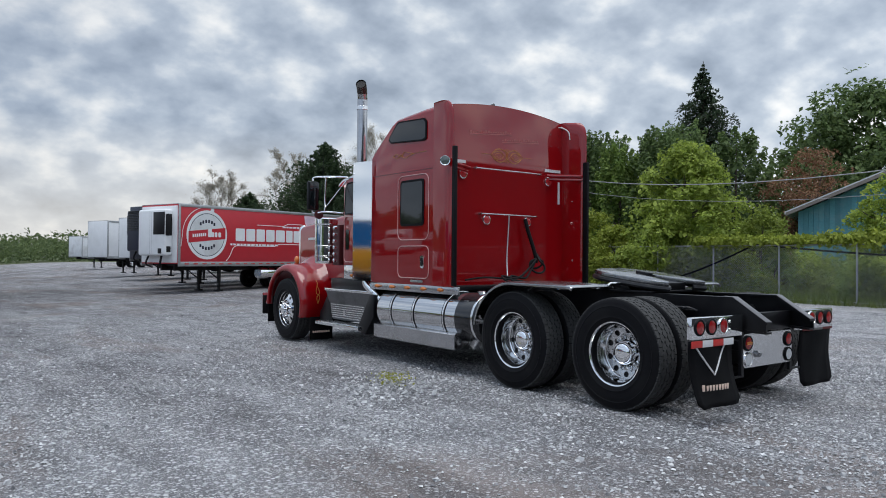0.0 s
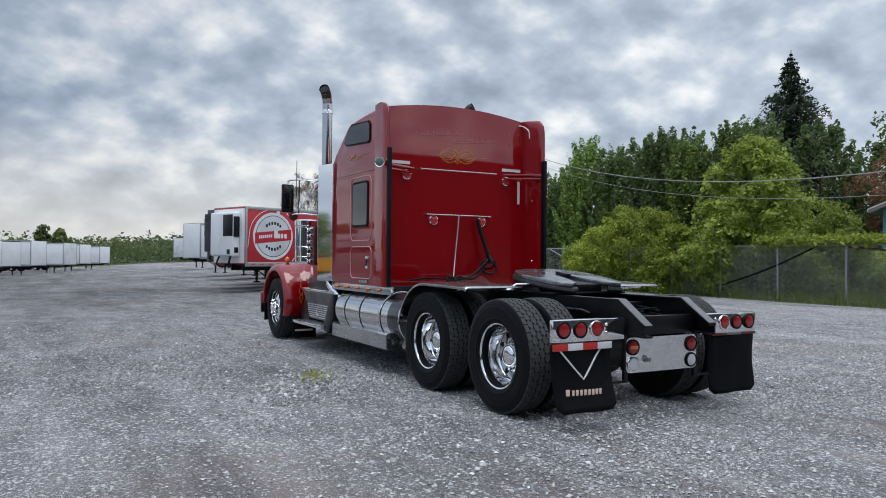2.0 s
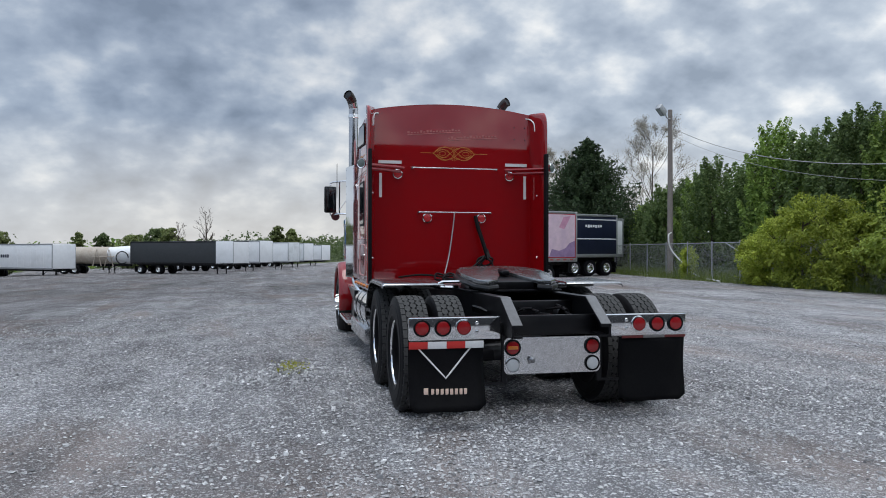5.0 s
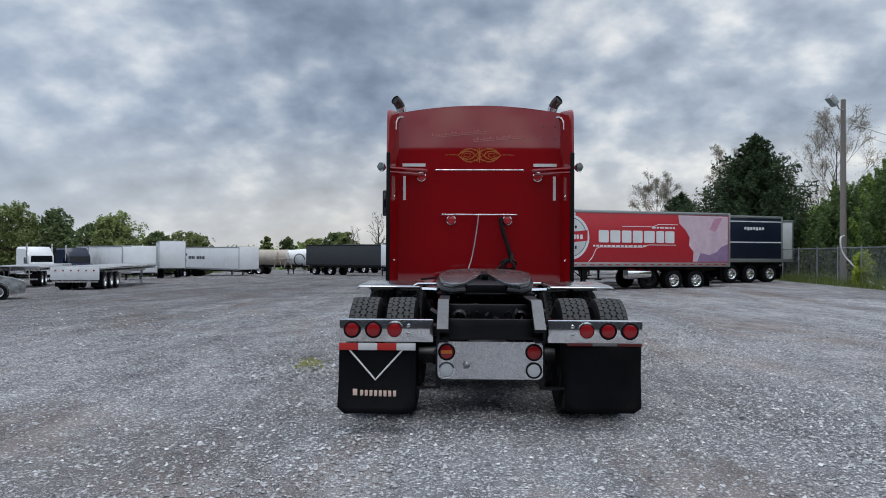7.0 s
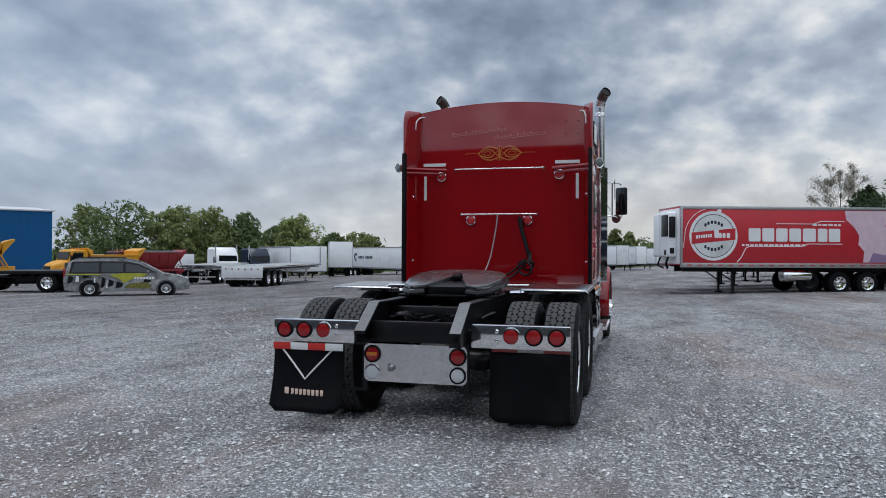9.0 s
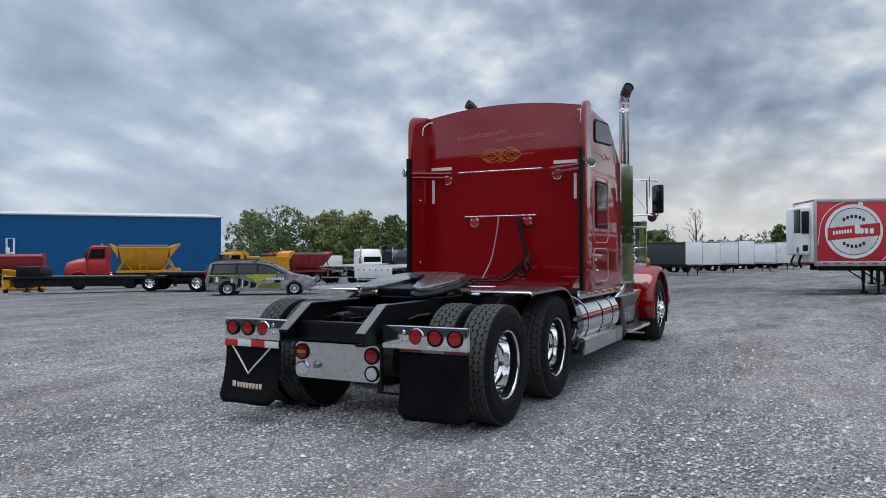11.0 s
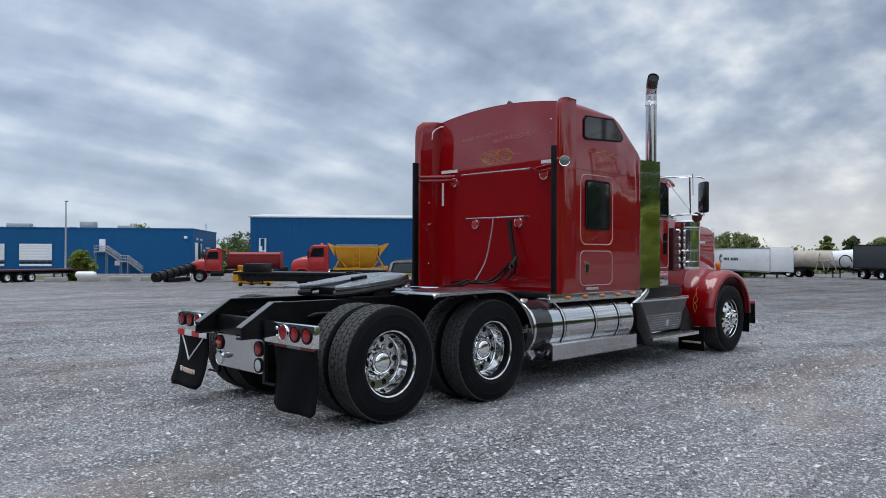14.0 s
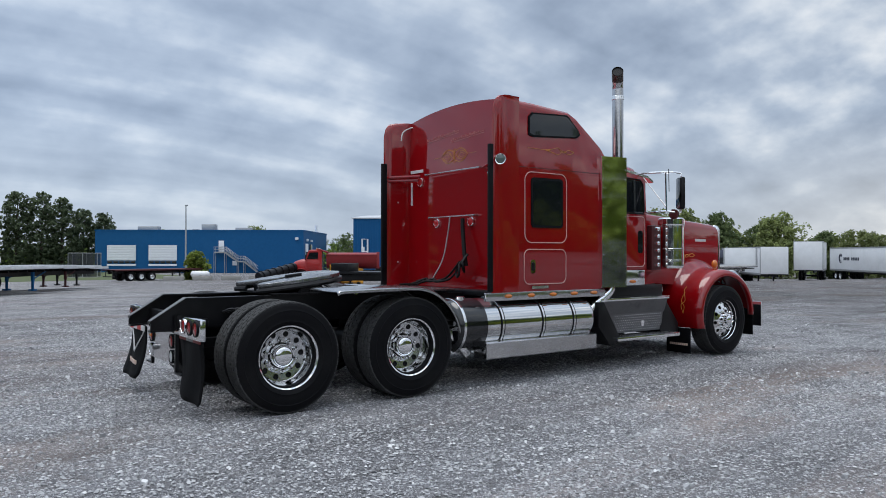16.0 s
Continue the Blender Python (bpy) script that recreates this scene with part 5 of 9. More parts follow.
# stacks and their shields
for s in (-1, 1):
    bm = B()
    prism(bm, rounded(5.03, 5.40, 1.045, 2.70, 0.012, 2), "x", 1.20 * s, 1.215 * s)
    for y in (5.03, 5.385):
        box(bm, min(1.02 * s, 1.20 * s), max(1.02 * s, 1.20 * s), y, y + 0.015, 1.045, 2.70)
    box(bm, min(1.02 * s, 1.20 * s), max(1.02 * s, 1.20 * s), 5.03, 5.40, 2.685, 2.70)
    for v in bm.verts:  # each shield is sheared towards the tail so its reflections fit the camera's view
        v.co.x += 0.21 * s * (v.co.y - 5.18)
    sh = part("stack_shield", bm, CHROME, TRUCK, "mirror-polished stack shield")
    bm = B()
    for z in np.arange(1.1, 2.68, 0.12):
        for y in (5.05, 5.38):
            lathe(bm, [(1.215 * s, 0.007), (1.219 * s, 0.005), (1.220 * s, 0)], "x", 6, (0.21 * s * (y - 5.18), y, float(z)))
    part("screw_rows", bm, STEEL, sh)["kind"] = "stuff"
    bm = B()
    pts = smooth_path([(1.15 * s, 5.36, 1.2), (1.15 * s, 5.36, 2.6), (1.15 * s, 5.36, 3.50), (1.155 * s, 5.352, 3.62), (1.178 * s, 5.325, 3.70), (1.215 * s, 5.28, 3.76), (1.25 * s, 5.24, 3.785)], 6)
    tube(bm, pts[:-13], 0.072, 24, cap=False)
    st = part("exhaust_pipe", bm, STACK, TRUCK, "dulled chrome exhaust stack with a burnt tip")
    bm = B()
    tube(bm, pts[-14:], 0.0722, 24, cap=False)
    tube(bm, pts[-14:], 0.066, 24, cap=False)
    part("stack_tip", bm, SOOT, st, "sooty bent stack tip")
    # a black disc stands for the shade inside the pipe
    bm = B()
    d = (pts[-1] - pts[-2]).normalized()
    lathe(bm, [(0, 0.0), (0, 0.067)], "z", 20)
    bmesh.ops.transform(bm, matrix=Matrix.Translation(pts[-1] - d * 0.012) @ d.to_track_quat("Z", "Y").to_matrix().to_4x4(), verts=bm.verts)
    part("soot_opening", bm, BLACK, st, "black disc closing the pipe mouth")
    bm = B()
    lathe(bm, [(3.45, 0.074), (3.455, 0.079), (3.50, 0.079), (3.505, 0.074)], "z", 20, (1.15 * s, 5.36, 0))
    part("clamp", bm, STEEL, st)
    bm = B()
    tube(bm, smooth_path([(1.12 * s, 5.25, 1.08), (1.12 * s, 5.22, 0.98), (1.06 * s, 5.02, 0.82), (1.0 * s, 4.93, 0.70), (0.8 * s, 4.9, 0.64)], 6), 0.062, 18)
    part("exhaust_elbow", bm, CHROME, TRUCK, "chrome exhaust elbow")

# cab
def cab_section(y, w, zt, z0=1.05, r=0.16):
    pts = []
    for sgn in (1, -1):
        side = [(w, z0), (w, 2.0), (w * 0.985, zt - r)] + [(w * 0.985 - r + r * math.cos(radians(a)), zt - r + r * math.sin(radians(a))) for a in (25, 50, 75)]
        top = [((w - r) * (1 - k / 4), zt + 0.06 * (1 - (1 - k / 4) ** 2)) for k in range(0, 4)]
        pts += [Vector((x * sgn, y, z)) for x, z in ((side + top) if sgn > 0 else (side + top)[::-1])]
    return pts


bm = B()
loft(bm, [cab_section(5.12, 1.02, 2.70), cab_section(5.5, 1.02, 2.70), cab_section(5.90, 1.01, 2.66), cab_section(6.05, 1.0, 2.58), cab_section(6.13, 0.99, 2.50)])
cab = part("cab", bm, RED, TRUCK, "red cab with split windscreen")
bm = B()
for s in (-1, 1):
    prism(bm, [(0.03 * s, 2.02), (0.94 * s, 2.02), (0.93 * s, 2.42), (0.03 * s, 2.50)], "y", 6.12, 6.145)
part("windscreen", bm, GLASS_DARK, cab, "dark split windscreen")
for s in (-1, 1):
    bm = B()
    prism(bm, rounded(5.43, 6.06, 1.26, 2.55, 0.06), "x", 1.015 * s, 1.032 * s, 0.004)
    door = part("cab_door", bm, RED, cab, "red cab door")
    bm = B()
    prism(bm, [(5.50, 2.02), (6.00, 2.02), (6.02, 2.06), (5.99, 2.40), (5.94, 2.45), (5.50, 2.48)], "x", 1.028 * s, 1.037 * s)
    part("door_window", bm, GLASS_DARK, door, "dark door window")
    bm = B()
    tube(bm, [(1.036 * s, y, z) for y, z in ((5.49, 2.01), (6.01, 2.01), (6.03, 2.06), (6.0, 2.41), (5.94, 2.465), (5.49, 2.49))], 0.010, 6, closed=True)
    part("window_seal", bm, RUBBER, door)
    bm = B()
    tube(bm, [(1.034 * s, y, z) for y, z in rounded(5.45, 6.04, 1.30, 1.97, 0.06)], 0.005, 6, closed=True)
    part("pinstripe", bm, PINK_LINE, door)
    bm = B()
    prism(bm, rounded(5.90, 6.0, 1.48, 1.78, 0.03), "x", 1.03 * s, 1.036 * s)
    part("vent_window", bm, GLASS_DARK, door)
    bm = B()
    prism(bm, [(5.42, 1.05), (6.05, 1.05), (6.05, 1.25), (5.42, 1.25)], "x", 1.005 * s, 1.03 * s, 0.006)
    kick = part("kick_panel", bm, STEEL, cab, "stainless panel under the door")
    for y in (5.52, 5.80):
        bm = B()
        bmesh.ops.create_uvsphere(bm, u_segments=16, v_segments=8, radius=1.0, matrix=Matrix.Translation((1.035 * s, y, 1.10)) @ Matrix.Diagonal((0.026, 0.055, 0.022, 1)))
        part("marker_lamp", bm, LENS_AMBER, kick, "amber marker lamp")
    bm = B()
    prism(bm, [(5.45, 2.62), (6.1, 2.53), (6.22, 2.47), (6.22, 2.44), (6.1, 2.50), (5.45, 2.585)], "x", 0.93 * s, 1.035 * s)
    part("drip_visor", bm, STEEL, cab)
    # west-coast mirror on its tube frame
    bm = B()
    tube(bm, smooth_path([(1.02 * s, 5.98, 2.56), (1.28 * s, 6.12, 2.56), (1.42 * s, 6.27, 2.55), (1.44 * s, 6.28, 2.50)], 5), 0.014, 8)
    tube(bm, smooth_path([(1.02 * s, 6.06, 2.02), (1.28 * s, 6.15, 2.04), (1.42 * s, 6.27, 2.02), (1.44 * s, 6.28, 2.06)], 5), 0.014, 8)
    tube(bm, [(1.30 * s, 6.14, 2.55), (1.30 * s, 6.16, 2.04)], 0.011, 8)
    tube(bm, [(1.03 * s, 6.02, 2.50), (1.30 * s, 6.15, 2.10)], 0.006, 8)
    arm = part("mirror_arm", bm, CHROME, TRUCK, "chrome mirror tube frame")
    bm = B()
    box(bm, -0.10, 0.10, -0.035, 0.03, -0.215, 0.215, 0.025, m=pose(1.44 * s, 6.28, 2.275, 0, 0, 14 if s < 0 else -36))
    part("mirror_head", bm, BLACK, arm, "upright truck mirror housing")
    # dark glass colour stands for the dark reflection in the mirror
    bm = B()
    box(bm, -0.085, 0.085, -0.042, -0.036, -0.195, 0.195, 0.002, m=pose(1.44 * s, 6.28, 2.275, 0, 0, 14 if s < 0 else -36))
    part("mirror_glass", bm, GLASS_DARK, arm)
    bm = B()
    lathe(bm, [(-0.02, 0.0), (-0.02, 0.068), (0.02, 0.064), (0.06, 0.035), (0.065, 0)], "y", 20, (1.36 * s, 6.24, 2.0))
    part("round_mirror", bm, MAROON, arm, "small round mirror")
    # radio whip
    bm = B()
    tube(bm, [(1.34 * s, 6.16, 2.30), (1.34 * s, 6.15, 2.85 if s < 0 else 2.60)], 0.005, 6)
    part("antenna", bm, BLACK, arm)
    # air cleaner
    bm = B()
    lathe(bm, [(1.265, 0.10), (1.27, 0.165), (1.29, 0.172), (1.31, 0.172), (1.84, 0.172), (1.86, 0.172), (1.875, 0.18), (1.885, 0.18), (1.945, 0.18), (1.955, 0.18), (1.975, 0.15), (1.985, 0)], "z", 36, (1.02 * s, 6.63, 0))
    ac = part("air_cleaner", bm, CHROME, TRUCK, "chrome air cleaner canister")
    for z in (1.36, 1.52, 1.84):
        bm = B()
        lathe(bm, [(z, 0.173), (z + 0.004, 0.178), (z + 0.024, 0.178), (z + 0.028, 0.173)], "z", 36, (1.02 * s, 6.63, 0))
        part("band", bm, STEEL, ac)
    bm = B()
    box(bm, min(0.62 * s, 0.88 * s), max(0.62 * s, 0.88 * s), 6.5, 6.76, 1.40, 1.80, 0.03)
    part("intake_duct", bm, RED, ac)
    # scalloped cowl bracket beside the air cleaner
    bm = B()
    box(bm, min(0.94 * s, 1.03 * s), max(0.94 * s, 1.03 * s), 6.20, 6.40, 1.25, 1.86, 0.01)
    cowl = part("cowl_bracket", bm, MAROON, TRUCK, "dark red cowl bracket with lamps")
    for k in range(6):
        bm = B()
        z = 1.32 + 0.098 * k
        lathe(bm, [(0.0, 0.032), (0.05 * s, 0.028), (0.07 * s, 0.0)], "x", 12, (1.03 * s, 6.28, z))
        part("lamp_bullet", bm, CHROME, cowl, "small chrome bullet lamp")

# bonnet
def hood_section(y, w, zt, z0, r=0.10):
    side = [(w * 1.02, z0), (w * 1.01, (z0 + zt) / 2), (w, zt - r)] + [(w - r + r * math.cos(radians(a)), zt - r + r * math.sin(radians(a))) for a in (20, 40, 60, 80)]
    top = [((w - r) * (1 - k / 4), zt + 0.035 * (1 - (1 - k / 4) ** 2)) for k in range(0, 4)]
    return [Vector((x, y, z)) for x, z in side + top] + [Vector((-x, y, z)) for x, z in (side + top)[::-1]]


bm = B()
loft(bm, [hood_section(6.14, 0.84, 2.06, 1.05), hood_section(6.6, 0.77, 2.035, 1.05), hood_section(7.4, 0.67, 1.99, 1.0), hood_section(8.28, 0.585, 1.94, 0.95), hood_section(8.42, 0.57, 1.91, 0.9)])
hood = part("bonnet", bm, RED, TRUCK, "long red bonnet", angle=30)
bm = B()
prism(bm, rounded(-0.56, 0.56, 0.72, 1.93, 0.08), "y", 8.415, 8.49, 0.01)
gr = part("grille_surround", bm, CHROME, TRUCK, "chrome grille surround")
for k in range(14):
    bm = B()
    x = -0.46 + 0.92 * k / 13
    box(bm, x - 0.012, x + 0.012, 8.492, 8.502, 0.80, 1.83, 0.003)
    part("grille_bar", bm, STEEL, gr)
for s in (-1, 1):
    # badge and scroll on the bonnet side
    bm = B()
    for k in range(9):
        x = 0.62 - (0.0) * k
        box(bm, (0.641 - 0.0034 * k) * s - 0.008, (0.641 - 0.0034 * k) * s + 0.008, 7.72 + 0.035 * k, 7.745 + 0.035 * k, 1.66, 1.70)
    # white colour stands for the bright reflections of a chrome badge
    part("side_badge", bm, TAPE_WHITE, hood, "small bright badge bars")
    bm = B()
    for f in (-1, 1):
        tube(bm, smooth_path([(0.722 * s, 7.08, 1.43), (0.701 * s, 7.25, 1.43 + 0.02 * f), (0.688 * s, 7.36, 1.43 + 0.045 * f), (0.676 * s, 7.46, 1.44 - 0.02 * f), (0.661 * s, 7.6, 1.45 + 0.025 * f), (0.650 * s, 7.7, 1.45)], 5), 0.0055, 5)
    part("scroll_stripe", bm, GOLD, hood, "gold scroll pinstripe")
    # wing over the steer wheel
    bm = B()
    cy, cz = 7.67, 0.575
    rows = []
    prof = []
    for a in np.linspace(-112, 92, 35):
        r = 0.655 + (0.03 * max(0, math.cos(radians(a + 45))) if a < 0 else 0.02 + 0.07 * math.sin(radians(min(90, a))) ** 2)
        prof.append((math.sin(radians(a)), math.cos(radians(a)), r))
    for x, dr in ((0.40, 0.10), (0.50, 0.145), (0.60, 0.155), (0.68, 0.135), (0.75, 0.085), (0.81, 0.030), (0.86, 0.004), (0.95, 0.0), (1.08, -0.004), (1.16, -0.012), (1.20, -0.03), (1.222, -0.058), (1.228, -0.085), (1.222, -0.105), (1.20, -0.11), (1.15, -0.10)):
        row = []
        for sn, cs, r in prof:
            k = 1.0
            row.append(Vector((x * s, cy + sn * (r + dr * (1.0 if dr < 0 else max(0.0, cs))), max(0.41, cz + cs * (r + dr * (1.0 if dr < 0 else max(0.0, cs)))))))
        rows.append(row)
    loft(bm, rows, closed=False)
    fw = solid(part("front_wing", bm, RED, TRUCK, "rounded red front wing", angle=60), 0.008, -1 if s > 0 else 1)
    bm = B()
    tube(bm, smooth_path([(0.98 * s, 6.955, 0.62), (0.955 * s, 6.945, 0.74), (1.01 * s, 6.96, 0.80), (0.97 * s, 7.0, 0.94), (0.98 * s, 7.04, 1.0)], 5), 0.0035, 5)
    tube(bm, smooth_path([(0.98 * s, 6.955, 0.62), (1.005 * s, 6.945, 0.72), (0.95 * s, 6.96, 0.80), (0.98 * s, 7.0, 0.92)], 5), 0.0035, 5)
    part("scroll_stripe", bm, GOLD, fw, "gold scroll pinstripe")
    bm = B()
    bmesh.ops.create_uvsphere(bm, u_segments=16, v_segments=10, radius=1.0, matrix=Matrix.Translation((0.98 * s, 7.72, 1.315)) @ Matrix.Diagonal((0.04, 0.055, 0.065, 1)))
    lathe(bm, [(1.22, 0.03), (1.27, 0.022)], "z", 10, (0.98 * s, 7.72, 0))
    part("turn_lamp", bm, LENS_AMBER, fw, "amber turn signal on the wing")
    bm = B()
    box(bm, min(0.70 * s, 1.18 * s), max(0.70 * s, 1.18 * s), 8.40, 8.415, 0.24, 0.72, 0.004)
    part("front_flap", bm, FLAP, TRUCK, "black rubber flap ahead of the wheel")
    bm = B()
    box(bm, min(0.74 * s, 1.14 * s), max(0.74 * s, 1.14 * s), 6.90, 6.915, 0.06, 0.42, 0.004)
    fl = part("wheel_flap", bm, FLAP, TRUCK, "small black rubber flap")
    bm = B()
    for k in range(9):
        box(bm, min((0.80 + 0.034 * k) * s, (0.825 + 0.034 * k) * s), max((0.80 + 0.034 * k) * s, (0.825 + 0.034 * k) * s), 6.894, 6.90, 0.17, 0.20)
    part("lettering_bars", bm, COPPER, fl)
    # headlamp pod ahead of the wing
    bm = B()
    lathe(bm, [(8.22, 0.02), (8.27, 0.10), (8.47, 0.12), (8.49, 0.11)], "y", 24, (0.78 * s, 0, 1.10))
    tube(bm, [(0.56 * s, 8.32, 1.05), (0.78 * s, 8.32, 1.05)], 0.03, 10)
    part("headlamp", bm, CHROME, TRUCK, "chrome headlamp pod")
bm = B()
prism(bm, [(-1.2, 0.36), (1.2, 0.36), (1.2, 0.74), (-1.2, 0.74)], "y", 8.60, 8.64, 0.01)
part("front_bumper", bm, CHROME, TRUCK, "deep chrome front bumper")

# fuel tanks, skirts and steps
for s in (-1, 1):
    cx, cz, r = 0.895 * s, 0.665, 0.298
    bm = B()
    lathe(bm, [(3.12, r), (3.14, r), (4.83, r), (4.86, r), (4.90, r - 0.03), (4.90, 0)], "y", 48, (cx, 0, cz))
    tank = part("fuel_tank", bm, TANK, TRUCK, "polished cylindrical fuel tank")
    bm = B()
    lathe(bm, [(2.74, 0.0), (2.75, r * 0.5), (2.78, r * 0.85), (2.83, r * 0.98), (2.87, r + 0.001), (3.17, r + 0.001)], "y", 48, (cx, 0, cz))
    part("tank_end", bm, GLOSS_BLACK, tank, "glossy black domed tank end")
    bm = B()
    lathe(bm, [(2.84, r + 0.001), (2.845, r + 0.006), (2.87, r + 0.006), (2.875, r + 0.001)], "y", 48, (cx, 0, cz))
    part("tank_rim", bm, STEEL, tank)
    for y in (3.39, 4.02, 4.53):
        bm = B()
        lathe(bm, [(y - 0.014, r + 0.002), (y - 0.012, r + 0.009), (y + 0.012, r + 0.009), (y + 0.014, r + 0.002)], "y", 48, (cx, 0, cz))
        part("tank_strap", bm, STEEL, tank)
        bm = B()
        lathe(bm, [(y - 0.032, r + 0.0005), (y - 0.030, r + 0.004), (y + 0.030, r + 0.004), (y + 0.032, r + 0.0005)], "y", 48, (cx, 0, cz))
        part("strap_gap", bm, RUBBER, tank)
    bm = B()
    lathe(bm, [(0.0, 0.05), (0.03, 0.05), (0.035, 0.04), (0.035, 0)], "z", 18, (cx + 0.03 * s, 2.98, cz + r - 0.008))
    part("filler_cap", bm, ALU, tank, "aluminium filler cap")
    bm = B()
    prism(bm, [(1.0, 0.30), (1.215, 0.30), (1.225, 0.31), (1.225, 0.475), (1.20, 0.495), (1.0, 0.50)] if s > 0 else [(-1.0, 0.30), (-1.215, 0.30), (-1.225, 0.31), (-1.225, 0.475), (-1.20, 0.495), (-1.0, 0.50)], "y", 3.12, 4.88, 0.004)
    part("side_skirt", bm, STEEL_DULL, TRUCK, "scuffed stainless side skirt")
    bm = B()
    prism(bm, [(2.70, 0.60), (2.76, 0.66), (3.02, 0.36), (2.95, 0.32)], "x", 1.05 * s - 0.03, 1.05 * s + 0.03, 0.01)
    prism(bm, [(2.60, 0.36), (3.1, 0.36), (3.1, 0.42), (2.60, 0.42)], "x", 0.95 * s - 0.03, 0.95 * s + 0.03, 0.01)
    part("tank_bracket", bm, STEEL, TRUCK)
    # step box
    bm = B()
    prism(bm, [(4.98, 0.86), (5.08, 0.86), (5.42, 0.34), (5.20, 0.30), (4.98, 0.55)], "x", 0.62 * s, 1.17 * s, 0.006)
    part("step_side", bm, BLACK, TRUCK, "black sloped step bracket")
    bm = B()
    prism(bm, [(6.35, 0.86), (6.45, 0.86), (6.75, 0.50), (6.75, 0.36), (6.35, 0.36)], "x", 0.62 * s, 1.05 * s, 0.006)
    part("step_side", bm, BLACK, TRUCK)
    # fascia under the upper step, leaning in, and the checker panel below it
    bm = B()
    loft(bm, [[Vector((x * s, y, z)) for x, z in ((0.72, 0.86), (1.13, 0.86), (1.13, 0.845), (1.075, 0.685), (0.72, 0.685))] for y in (5.12, 6.40)])
    part("step_fascia", bm, CHECKER, TRUCK, "plain grey fascia under the upper step")
    bm = B()
    loft(bm, [[Vector((x * s, y0 + (0.86 - z) * 0.40, z)) for x, z in ((0.72, 0.685), (1.072, 0.685), (1.040, 0.43), (0.72, 0.43))] if y0 < 6 else [Vector((x * s, y0, z)) for x, z in ((0.72, 0.685), (1.072, 0.685), (1.040, 0.43), (0.72, 0.43))] for y0 in (5.16, 6.38)])
    sb = part("step_box", bm, CHECKER, TRUCK, "scuffed checker-plate step box")
    stud = []
    for j in range(7):
        z = 0.465 + 0.032 * j
        xo = 1.040 + (z - 0.43) * 0.1255
        for k in range(23 if s > 0 else 1):
            if s > 0:
                y = 5.40 + 0.042 * k + 0.021 * (j % 2)
                stud.append((y - 0.013, y + 0.013, z - 0.006, z + 0.006, xo))
            else:
                stud.append((5.38, 6.36, z - 0.007, z + 0.007, xo))
    bm = B()
    for y0, y1, z0, z1, xo in stud:
        prism(bm, [(y0, (z0 + z1) / 2), ((y0 + y1) / 2, z0), (y1, (z0 + z1) / 2), ((y0 + y1) / 2, z1)] if s > 0 else [(y0, z0), (y1, z0), (y1, z1), (y0, z1)], "x", (xo - 0.004) * s, (xo + 0.006) * s)
    part("checker_studs" if s > 0 else "rib_rows", bm, STEEL, sb)["kind"] = "stuff"
    bm = B()
    prism(bm, rounded(5.93, 5.99, 0.50, 0.58, 0.015), "x", 1.05 * s, 1.066 * s)
    part("step_badge", bm, STEEL, sb, "small metal plate")
    bm = B()
    prism(bm, [(5.06, 0.86), (6.42, 0.86), (6.42, 0.90), (5.06, 0.90)], "x", 0.66 * s, 1.15 * s, 0.006)
    part("upper_step", bm, STEEL, TRUCK, "stainless upper step")
    bm = B()
    prism(bm, [(5.20, 0.955), (6.42, 0.955), (6.42, 1.005), (5.20, 1.005)], "x", 0.96 * s, 1.045 * s, 0.006)
    part("cab_sill", bm, STEEL, TRUCK, "stainless sill under the cab")
    bm = B()
    prism(bm, [(5.24, 0.355), (6.50, 0.355), (6.50, 0.405), (5.24, 0.405)], "x", 0.98 * s, 1.262 * s, 0.006)
    st = part("lower_step", bm, ALU, TRUCK, "perforated lower step")
    bm = B()
    for k in range(22):
        box(bm, min(1.01 * s, 1.235 * s), max(1.01 * s, 1.235 * s), 5.28 + 0.055 * k, 5.305 + 0.055 * k, 0.403, 0.409)
    part("grip_bars", bm, TREADPLATE, st)["kind"] = "stuff"
    bm = B()
    box(bm, min(0.70 * s, 1.05 * s), max(0.70 * s, 1.05 * s), 5.10, 6.40, 0.90, 1.05, 0.01)
    part("cab_underside", bm, BLACK, TRUCK)

# ---------- trailers and other parked vehicles ----------


def at(x, y, rz, dz=0.0):
    return pose(x, y, land(x, y) + dz, 0, 0, rz)


def heading(fx, fy):
    """Turn about z so that local y points along (fx, fy)."""
    return math.degrees(math.atan2(-fx, fy))


def simple_wheel(parent, x, y, z, r=0.5, w=0.26, side=1, rim_mat=None, seg=22):
    bm = B()
    lathe(bm, [(-w * 0.5, r * 0.58), (-w * 0.52, r * 0.8), (-w * 0.44, r * 0.96), (-w * 0.3, r), (w * 0.3, r), (w * 0.44, r * 0.96), (w * 0.52, r * 0.8), (w * 0.5, r * 0.58)], "x", seg, (x, y, z), closed=True)
    t = part("wheel", bm, RUBBER, parent)
    bm = B()
    f = side
    lathe(bm, [(f * w * 0.50, r * 0.6), (f * w * 0.40, r * 0.53), (f * w * 0.16, r * 0.50), (f * w * 0.10, r * 0.30), (f * w * 0.24, r * 0.26), (f * w * 0.34, r * 0.18), (f * w * 0.34, 0)], "x", seg, (x, y, z))
    part("rim", bm, rim_mat or ALU, t)
    bm = B()
    for k in range(8):
        a = 2 * math.pi * k / 8
        lathe(bm, [(f * w * 0.2, r * 0.075), (f * w * 0.16, 0.0)], "x", 8, (x, y + r * 0.40 * math.cos(a), z + r * 0.40 * math.sin(a)))
    part("hand_holes", bm, BLACK, t)["kind"] = "stuff"
    return t


